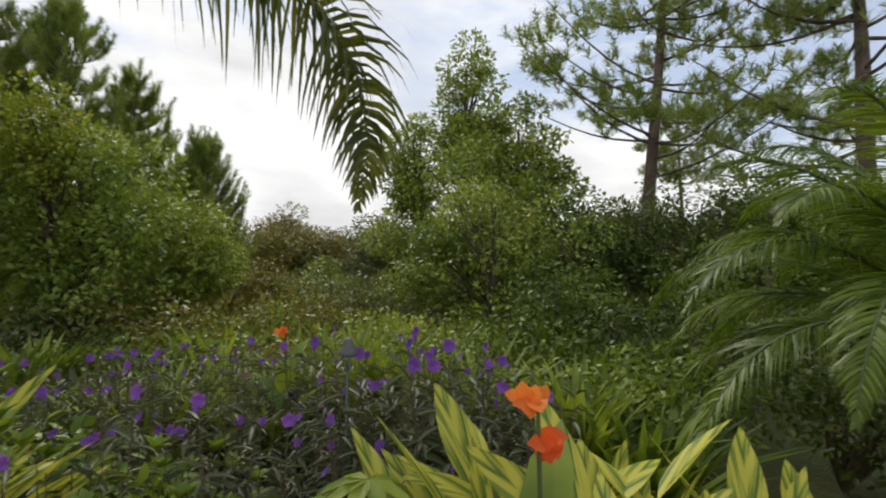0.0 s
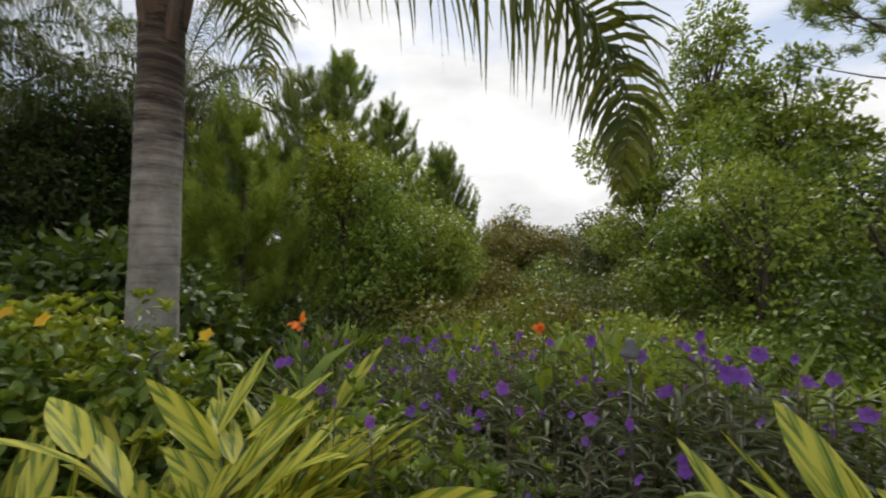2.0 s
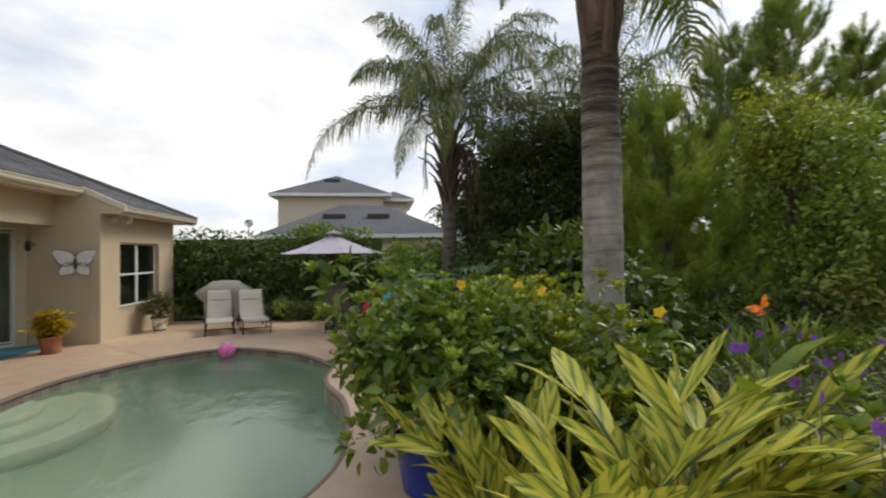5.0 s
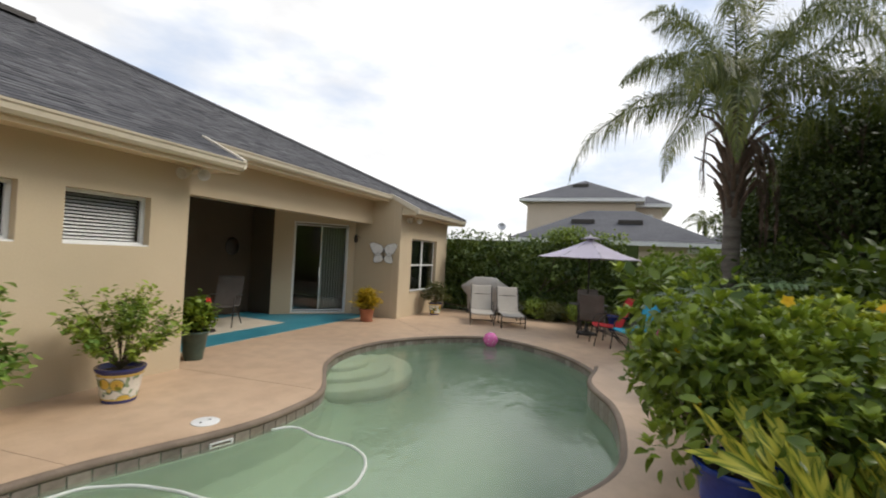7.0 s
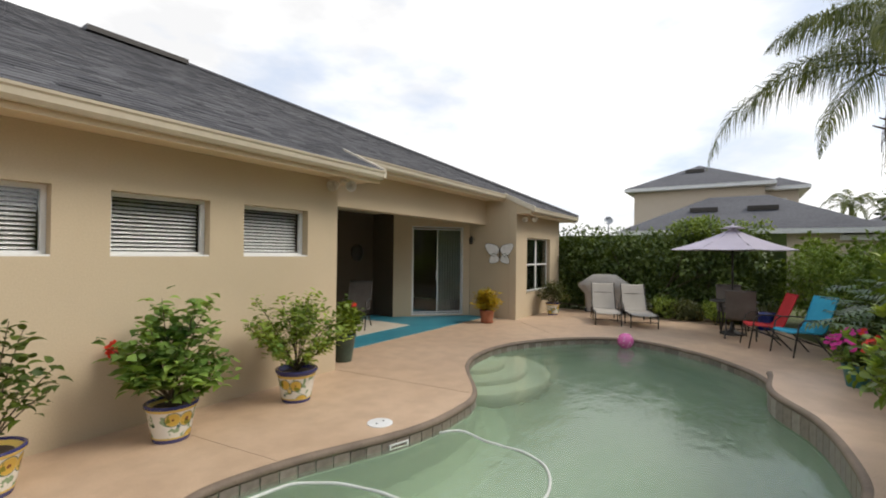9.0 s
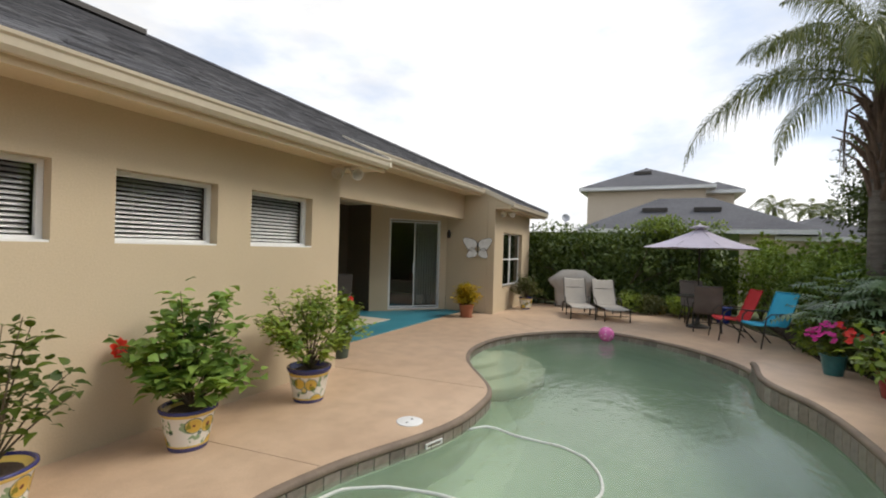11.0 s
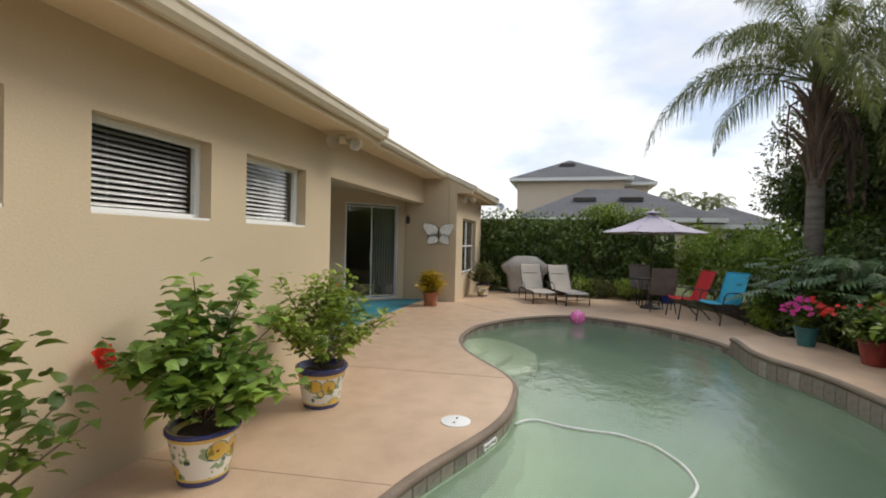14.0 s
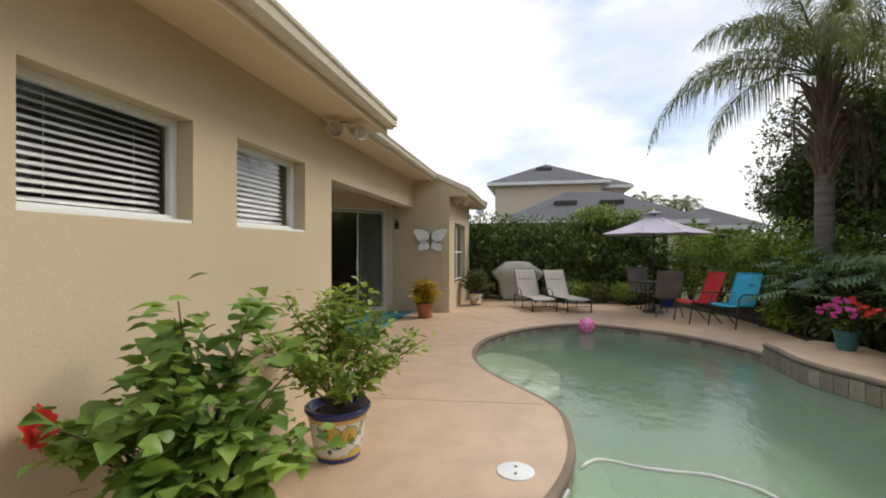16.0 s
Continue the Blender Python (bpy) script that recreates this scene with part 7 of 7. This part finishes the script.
# ---- house fittings ----
def flood_lights(x, y, z, turn):
    t = thing("flood_light", pose(x, y, z, 0, 0, turn), "pair of cream flood lights under the eave", "light")
    g = Geo()
    lathe(g, [(0.05, 0.0), (0.05, 0.02), (0.02, 0.03)], 16)
    part("base", moved(g, pose(0, 0, 0, 180, 0, 0)), GUTTER, t)
    for s in (-1, 1):
        g = Geo()
        lathe(g, [(0.001, 0.0), (0.034, 0.004), (0.04, 0.04), (0.046, 0.075), (0.072, 0.13), (0.078, 0.185), (0.071, 0.185), (0.062, 0.13), (0.04, 0.09), (0.001, 0.085)], 20)
        lamp = part("lamp_head", moved(g, pose(s * 0.07, 0, -0.06, 108, 0, s * 22)), FLOOD, t, "tan bell-shaped lamp head", True)
        bar(t, [(0, 0, -0.02), (s * 0.05, 0, -0.045)], 0.01, GUTTER, "arm")


flood_lights(-2.84, -5.8, 2.75, 128)
flood_lights(-9.55, -5.76, 2.75, 128)

BUTTERFLY, n, l, b = nodes_of("butterfly_enamel")
bn = noise_node(n, l, 9, 3)
br = ramp(n, l, bn.outputs["Fac"], [(0.35, (0.72, 0.71, 0.68)), (0.6, (0.85, 0.84, 0.82))])
l.new(br.outputs["Color"], b.inputs["Base Color"])
b.inputs["Roughness"].default_value = 0.5
t = thing("butterfly_ornament", pose(-9.10, -6.37, 1.72, 0, 0, 90), "white metal butterfly ornament on the stucco wall", "wall ornament")
for s in (-1, 1):
    for (cx, cz, rx_, rz_, tilt, nm) in ((0.21, 0.11, 0.21, 0.15, 35, "upper_wing"), (0.16, -0.14, 0.145, 0.125, -40, "lower_wing")):
        sg = 28
        th = np.arange(sg) * 2 * np.pi / sg
        r = 1 + 0.12 * np.cos(3 * th)
        u, w_ = rx_ * np.cos(th) * r, rz_ * np.sin(th) * r
        ca, sa = math.cos(radians(tilt)), math.sin(radians(tilt))
        X, Zz = (cx + u * ca - w_ * sa) * s, cz + u * sa + w_ * ca
        top_ = np.stack([X, -0.03 - 0.25 * np.abs(X) * 0.4, Zz], 1)
        bot = top_ + (0, 0.008, 0)
        g = Geo()
        f = [tuple(range(sg)), tuple(range(2 * sg - 1, sg - 1, -1))] + [(i_, i_ + sg, (i_ + 1) % sg + sg, (i_ + 1) % sg) for i_ in range(sg)]
        wing = part(nm, g.add(np.concatenate([top_, bot]), f), BUTTERFLY, t, "cream enamel wing")
        g = Geo()
        lp2 = np.concatenate([top_, top_[:1]]) + (0, -0.002, 0)
        tube(g, lp2, 0.004, 5, False)
        part("wing_edge", g, BRONZE, wing, "dark metal edge")
bar(t, [(0, -0.03, -0.12), (0, -0.045, 0.0), (0, -0.03, 0.11)], 0.014, BRONZE, "body", "dark body")
for s in (-1, 1):
    bar(t, [(0, -0.03, 0.11), (s * 0.03, -0.05, 0.18), (s * 0.06, -0.05, 0.21)], 0.003, BRONZE, "feeler")

t = thing("wall_lantern", pose(-9.0, -7.15, 2.05, 0, 0, 90), "small dark wall lantern beside the sliding door", "lantern")
g = Geo()
lathe(g, [(0.03, -0.08), (0.055, -0.06), (0.06, 0.06), (0.03, 0.12), (0.005, 0.15)], 6)
part("body", moved(g, pose(0, -0.1, 0)), BRONZE, t)
bar(t, [(0, 0.12, 0.05), (0, -0.02, 0.1), (0, -0.1, 0.14)], 0.008, BRONZE, "bracket")

# patio things in the shade
rug = thing("rug", pose(-5.4, -8.25, 0.012, 0, 0, 0), "cream outdoor rug on the blue patio floor", "rug")
part("mat", soft_box(-1.3, 1.3, -0.75, 0.72, 0.0, 0.012, 0.004), RUG, rug)
sling_chair(face(-5.6, -8.2, 30, 0.024), SLING_BROWN, "dark sling patio chair in the shade", "chairs on the covered patio", "dark woven")
t = thing("side_table", pose(-4.9, -7.9, 0.024), "small dark side table on the rug", "table")
g = Geo()
lathe(g, [(0.22, 0.0), (0.2, 0.03), (0.03, 0.06), (0.03, 0.46), (0.26, 0.48), (0.27, 0.5), (0.01, 0.505)], 24)
part("pedestal", g, BRONZE, t, smooth=True)
t = thing("wind_chime", pose(-3.35, -7.2, 2.75), "silver wind chime hanging from the patio ceiling", "wind chime")
g = Geo()
lathe(g, [(0.09, -0.32), (0.09, -0.30), (0.02, -0.28)], 16)
part("disc", g, STEEL, t)
bar(t, [(0, 0, -0.28), (0, 0, 0.01)], 0.003, STEEL, "cord")
for k_ in range(6):
    a_ = k_ * math.pi / 3
    bar(t, [(0.07 * math.cos(a_), 0.07 * math.sin(a_), -0.33), (0.07 * math.cos(a_), 0.07 * math.sin(a_), -0.75 - 0.04 * k_)], 0.011, STEEL, "chime_tube", "silver tube")
t = thing("oval_plaque", pose(-6.9, -9.42, 1.7, 90, 0, 0), "dark oval plaque on the patio wall", "wall ornament")
g = Geo()
lathe(g, [(0.2, 0.0), (0.22, 0.015), (0.2, 0.03), (0.15, 0.028), (0.01, 0.035)], 28)
part("plate", g, BRONZE, t, smooth=True)


# ---- pots ----
def painted_pot_material(name):
    """Hand-painted glaze: cream ground, blue rim, yellow bands and green sprigs."""
    m, n, l, b = nodes_of(name)
    co = n.new("ShaderNodeTexCoord")
    sp = n.new("ShaderNodeSeparateXYZ")
    l.new(co.outputs["Object"], sp.inputs[0])
    vo = n.new("ShaderNodeTexVoronoi")
    vo.inputs["Scale"].default_value = 6.2
    l.new(co.outputs["Object"], vo.inputs["Vector"])
    ring = ramp(n, l, vo.outputs["Distance"], [(0.0, (0.20, 0.08, 0.03)), (0.12, (0.64, 0.42, 0.07)), (0.34, (0.66, 0.50, 0.16)), (0.38, (0.10, 0.16, 0.13)), (0.42, (0.74, 0.71, 0.63)), (0.8, (0.70, 0.68, 0.62))])
    ring.color_ramp.interpolation = "CONSTANT"
    nz = noise_node(n, l, 14, 2)
    sprig = ramp(n, l, nz.outputs["Fac"], [(0.56, (1, 1, 1)), (0.58, (0.35, 0.5, 0.32))])
    mx = mix_rgb(n, l, 1.0, ring.outputs["Color"], sprig.outputs["Color"], "MULTIPLY")
    band = n.new("ShaderNodeValToRGB")
    band.color_ramp.interpolation = "CONSTANT"
    e = band.color_ramp.elements
    e.new(0.5), e.new(0.6)
    for i_, (p_, c) in enumerate([(0.0, (0, 0, 0)), (0.05, (1, 1, 1)), (0.285, (0, 0, 0)), (0.305, (0, 0, 0))]):
        e[i_].position, e[i_].color = p_, (*c, 1)
    l.new(sp.outputs["Z"], band.inputs["Fac"])
    edge = n.new("ShaderNodeValToRGB")
    edge.color_ramp.interpolation = "CONSTANT"
    e = edge.color_ramp.elements
    e.new(0.5)
    for i_, (p_, c) in enumerate([(0.0, (0.06, 0.06, 0.17)), (0.035, (0.66, 0.48, 0.13)), (0.312, (0.035, 0.035, 0.13))]):
        e[i_].position, e[i_].color = p_, (*c, 1)
    l.new(sp.outputs["Z"], edge.inputs["Fac"])
    fin = mix_rgb(n, l, band.outputs["Color"], edge.outputs["Color"], mx.outputs["Color"])
    l.new(fin.outputs["Color"], b.inputs["Base Color"])
    b.inputs["Roughness"].default_value = 0.25
    return m


TALAVERA = painted_pot_material("painted_glaze")


def pot(m, r, h, mat, label, name="plant_pot", saucer=False, group="", flare=0.68):
    t = thing(name, m, label, "pot", group)
    g = Geo()
    prof = [(r * flare, 0.0), (r * flare * 1.02, 0.01), (r * (flare + 1) / 2 * 0.98, h * 0.45), (r * 0.94, h * 0.86), (r * 0.98, h * 0.88), (r * 1.03, h * 0.93), (r * 1.03, h * 0.985), (r * 1.0, h), (r * 0.92, h), (r * 0.88, h * 0.88)]
    lathe(g, prof, 36)
    part("body", g, mat, t, smooth=True)
    g = Geo()
    lathe(g, [(r * 0.885, h * 0.84), (r * 0.885, h * 0.87), (r * 0.5, h * 0.89), (0.001, h * 0.9)], 24, wobble=0.01)
    part("soil", g, SOIL, t, "dark potting soil", True)
    if saucer:
        g = Geo()
        lathe(g, [(r * 0.75, 0.0), (r * 0.92, 0.03), (r * 0.9, 0.032), (r * 0.7, 0.008)], 32)
        part("saucer", g, TERRACOTTA, t, "clay saucer", True)
    return t


def potted_bush(at_, r, h, z0, leaf, mat, seed, label, name, count=26, size=0.13, per=2600, shape=HEART, wide=0.8, stems=9, base=None, blooms=(), bloom_mat=None, bloom_r=0.05, lean=(0, 0), arms=()):
    """A bush rooted in a pot: visible woody stems that fork, leaves in clusters along them."""
    rg = np.random.default_rng(seed)
    t = thing(name, pose(*at_), label, "potted plant")
    g, L = Geo(), Leaves()
    for i_ in range(stems * 3):
        az, ln = i_ * 2.4 + rg.uniform(-0.3, 0.3), rg.uniform(0.45, 1.0)
        up = rg.uniform(0.35, 1.0)
        e = np.array([math.cos(az) * r * math.sin(3.14 * (0.2 + 0.68 * up)) * ln + lean[0] * up, math.sin(az) * r * math.sin(3.14 * (0.2 + 0.68 * up)) * ln + lean[1] * up, z0 + (h - z0) * up])
        if i_ < len(arms):
            e = np.array(arms[i_], float)
        mid = e * np.array([0.45, 0.45, 0.6]) + rg.normal(size=3) * 0.03
        s = np.linspace(0, 1, 8)[:, None]
        p = 2 * s * (1 - s) * mid + s ** 2 * e
        if i_ < stems * 2:
            tube(g, p, np.linspace(0.009, 0.003, 8), 5, False)
        k = int(per * 0.012)
        u = rg.uniform(0.42, 1.02, k)
        P = np.stack([np.interp(u, s[:, 0], p[:, q]) for q in range(3)], 1) + rg.normal(size=(k, 3)) * size * 0.35
        a2 = rg.uniform(0, 6.28, k)
        D = np.stack([np.cos(a2), np.sin(a2), rg.uniform(-0.75, 0.45, k)], 1) + (e / np.linalg.norm(e)) * 0.35
        U = np.tile([0, 0, 1.0], (k, 1)) + np.stack([np.cos(a2), np.sin(a2), 0 * a2], 1) * 0.45 + rg.normal(size=(k, 3)) * 0.3
        L.blades(shape, P, D, U, leaf * rg.uniform(0.55, 1.2, k), wide)
    tagged(part("stem_mass", g, TWIG, t, "woody stems"), kind="stuff")
    tagged(part("leaf_mass", L.mesh("leaf_mass", True), mat, t), kind="stuff")
    for c in blooms:
        B = Leaves()
        for q_ in range(2):
            petal_disc(B, np.array(c, float), np.array((-0.2, 0.9, 0.3)) + rg.normal(size=3) * 0.3, bloom_r, rg, 5, 0.45)
        part("bloom", B.mesh("bloom", True), bloom_mat, t, "bright bloom")
    return t


LEAF_HIBISCUS = leaf_material("hibiscus_leaf", (0.05, 0.125, 0.02), (0.30, 0.45, 0.085), 0.4, 0.3)
PG = "painted pots along the house wall"
for x, y, r, h in ((0.85, -5.42, 0.21, 0.33), (-0.36, -5.40, 0.215, 0.34), (-1.72, -5.36, 0.23, 0.37)):
    pot(pose(x, y, 0, 0, 0, 40 * x), r, h, TALAVERA, "hand-painted cream and blue glazed flowerpot", "painted_pot", False, PG)
potted_bush((0.85, -5.42, 0.32), 0.44, 0.92, 0.05, 0.085, LEAF_DARK, 601, "sparse hibiscus bush in a painted pot", "hibiscus_bush", per=1500, wide=0.75, stems=7)
potted_bush((-0.36, -5.40, 0.33), 0.54, 0.86, -0.08, 0.105, LEAF_HIBISCUS, 602, "full bright green hibiscus bush with a red flower", "hibiscus_bush", per=2900, wide=1.05, stems=10, arms=[(0.28, -0.47, 0.45), (0.4, 0.1, 0.32), (-0.3, 0.1, 0.92), (0.1, 0.0, 0.95), (-0.1, 0.2, 0.9)], blooms=[(0.29, -0.49, 0.46)], bloom_mat=RED, bloom_r=0.095)
potted_bush((-1.72, -5.36, 0.33), 0.66, 0.84, 0.05, 0.08, LEAF_FRESH, 603, "spreading ornamental bush with bare lower stems", "potted_ficus", per=5200, shape=LEAF6, wide=0.85, stems=11, arms=[(0.45, -0.15, 0.85), (0.5, -0.1, 0.6), (-0.5, 0.2, 0.62), (-0.6, 0.1, 0.45)])
pot(pose(-8.25, -6.30, 0), 0.19, 0.32, TERRACOTTA, "small terracotta pot beside the patio beam", saucer=True)
potted_bush((-8.25, -6.30, 0.29), 0.36, 0.52, 0.0, 0.12, LEAF_YELLOW, 604, "yellow-green croton in a terracotta pot", "croton", per=4200, shape=LEAF6, wide=0.6, stems=9)
pot(pose(-10.75, -5.5, 0), 0.20, 0.34, TALAVERA, "painted flowerpot below the bay window", "painted_pot", False)
potted_bush((-10.75, -5.5, 0.3), 0.54, 0.66, 0.0, 0.085, LEAF_GREY, 605, "grey-green bush in a painted pot", "potted_bush", per=3600, shape=LEAF6, wide=0.9)
pot(pose(-3.36, -6.28, 0), 0.19, 0.42, GREEN_GLAZE, "dark green glazed pot at the patio corner")
potted_bush((-3.36, -6.28, 0.38), 0.30, 0.52, 0.0, 0.09, LEAF_MID, 606, "leafy potted plant with red flowers at the patio corner", "geranium", per=3400, shape=HEART, wide=1.0, blooms=[(-0.12, 0.1, 0.5), (-0.2, 0.0, 0.45)], bloom_mat=RED, bloom_r=0.045)
pot(pose(-5.62, 0.14, 0.15), 0.15, 0.27, TEAL_GLAZE, "teal glazed pot on the raised deck")
potted_bush((-5.62, 0.14, 0.39), 0.32, 0.36, 0.0, 0.07, LEAF_DARK, 607, "potted plant covered in magenta and red flowers", "pentas", per=2800, shape=LEAF6, wide=0.8)
pot(pose(-4.65, 0.44, 0.15), 0.19, 0.30, RED_GLAZE, "red glazed pot on the raised deck")
potted_bush((-4.65, 0.44, 0.40), 0.46, 0.48, 0.0, 0.08, LEAF_DARK, 608, "leafy potted plant with red flower heads", "pentas", per=3400, shape=LEAF6, wide=0.8)
rg = np.random.default_rng(19)
fl = thing("flower_heads", pose(-5.62, 0.14, 0.13), "magenta and red flower heads above the teal pot", "flowers")
for k_ in range(62):
    a_, r_ = rg.uniform(0, 6.28), 0.3 * math.sqrt(rg.random())
    B = Leaves()
    petal_disc(B, (r_ * math.cos(a_), r_ * math.sin(a_), 0.52 + 0.16 * (1 - r_ / 0.28) + rg.uniform(-0.04, 0.08)), (0.5, -0.3, 0.8), 0.036, rg, 6, 0.2)
    part("bloom", B.mesh("bloom", True), MAGENTA if a_ > 2.2 else RED, fl)
fl = thing("flower_heads", pose(-4.72, 0.42, 0.15), "red flower heads above the red pot", "flowers")
for k_ in range(11):
    a_, r_ = rg.uniform(0, 6.28), 0.42 * math.sqrt(rg.random())
    B = Leaves()
    petal_disc(B, (r_ * math.cos(a_) - 0.1, r_ * math.sin(a_), 0.56 + 0.2 * (1 - r_ / 0.42) + rg.uniform(-0.05, 0.12)), (0.5, -0.3, 0.8), 0.032, rg, 6, 0.2)
    part("bloom", B.mesh("bloom", True), RED, fl)
pot(pose(-1.88, 0.36, 0.15), 0.27, 0.36, BLUE_GLAZE, "cobalt blue glazed pot at the deck edge", flare=0.75)
pot(pose(-12.15, -1.95, 0), 0.14, 0.24, YELLOW_POT, "small yellow pot by the hedge")
pot(pose(-11.3, -0.55, 0), 0.2, 0.4, BLUE_GLAZE, "blue glazed pot behind the table")
pot(pose(-12.1, -3.4, 0), 0.16, 0.12, TERRACOTTA, "low terracotta dish by the hedge")
strap_clump((-4.0, 0.62, 0.1), 0.4, 0.5, LEAF_GREY, 580, "spiky grey-green grass clump on the deck edge", 140)

# garden path lamp
t = thing("garden_lamp", pose(0.83, 2.5, 0.1), "dark metal garden path lamp with a bell cap", "lamp")
bar(t, [(0, 0, 0), (0, 0, 1.27)], 0.006, LAMP_GREY, "post")
g = Geo()
lathe(g, [(0.05, 1.295), (0.053, 1.30), (0.036, 1.318), (0.026, 1.355), (0.017, 1.375), (0.005, 1.38)], 20)
part("cap", g, LAMP_GREY, t, "grey bell-shaped cap", True)
g = Geo()
lathe(g, [(0.022, 1.22), (0.026, 1.235), (0.026, 1.286), (0.02, 1.29)], 14)
part("lens", g, PANE, t)

# ---- waterline tiles and deck joints ----
def tile_run(ids, z0, z1, size, parent):
    pts = np.vstack([POOL[ids], POOL[ids][-1:]])
    s = np.concatenate([[0], np.cumsum(np.linalg.norm(np.diff(POOL[ids], axis=0), axis=1))])
    nrm = (offset_loop(POOL, OUT) - POOL)[ids]
    bm = soft_box(-size / 2 + 0.004, size / 2 - 0.004, -0.006, 0.008, 0, z1 - z0, 0.003, 1)
    me = bpy.data.meshes.new("tile")
    bm.to_mesh(me)
    bm.free()
    me.materials.append(TILE)
    q = size / 2
    while q < s[-1]:
        x, y = np.interp(q, s, POOL[ids][:, 0]), np.interp(q, s, POOL[ids][:, 1])
        nx, ny = np.interp(q, s, nrm[:, 0]), np.interp(q, s, nrm[:, 1])
        part("tile", me, TILE, parent, m=pose(x + nx * 0.004, y + ny * 0.004, z0, 0, 0, math.degrees(math.atan2(ny, nx)) - 90))
        q += size


tiles = thing("trim_tile_band", pose(0, 0, 0), "stone-look tile band at the waterline", "tiles", kind="structure")
tile_run(rest, -0.215, -0.062, 0.155, tiles)
tile_run(arc, -0.125, 0.082, 0.158, tiles)
for k_, (x0, y0, x1, y1) in enumerate([(-0.42, -5.96, -0.62, -4.22), (-2.9, -6.1, -3.1, -3.85), (-9.1, -5.9, -7.4, -4.1)]):
    g = Geo()
    dxy = np.array([y1 - y0, x0 - x1])
    dxy = dxy / np.linalg.norm(dxy) * 0.0016
    p = [(x0 - dxy[0], y0 - dxy[1]), (x0 + dxy[0], y0 + dxy[1]), (x1 + dxy[0], y1 + dxy[1]), (x1 - dxy[0], y1 - dxy[1])]
    g.add([(x, y, z) for z in (-0.004, 0.0025) for x, y in p], [(4, 5, 6, 7), (0, 1, 5, 4), (1, 2, 6, 5), (2, 3, 7, 6), (3, 0, 4, 7)])
    structure("trim_deck_joint_%d" % (k_ + 1), g, JOINT, "thin sealed joint across the deck", "joint")
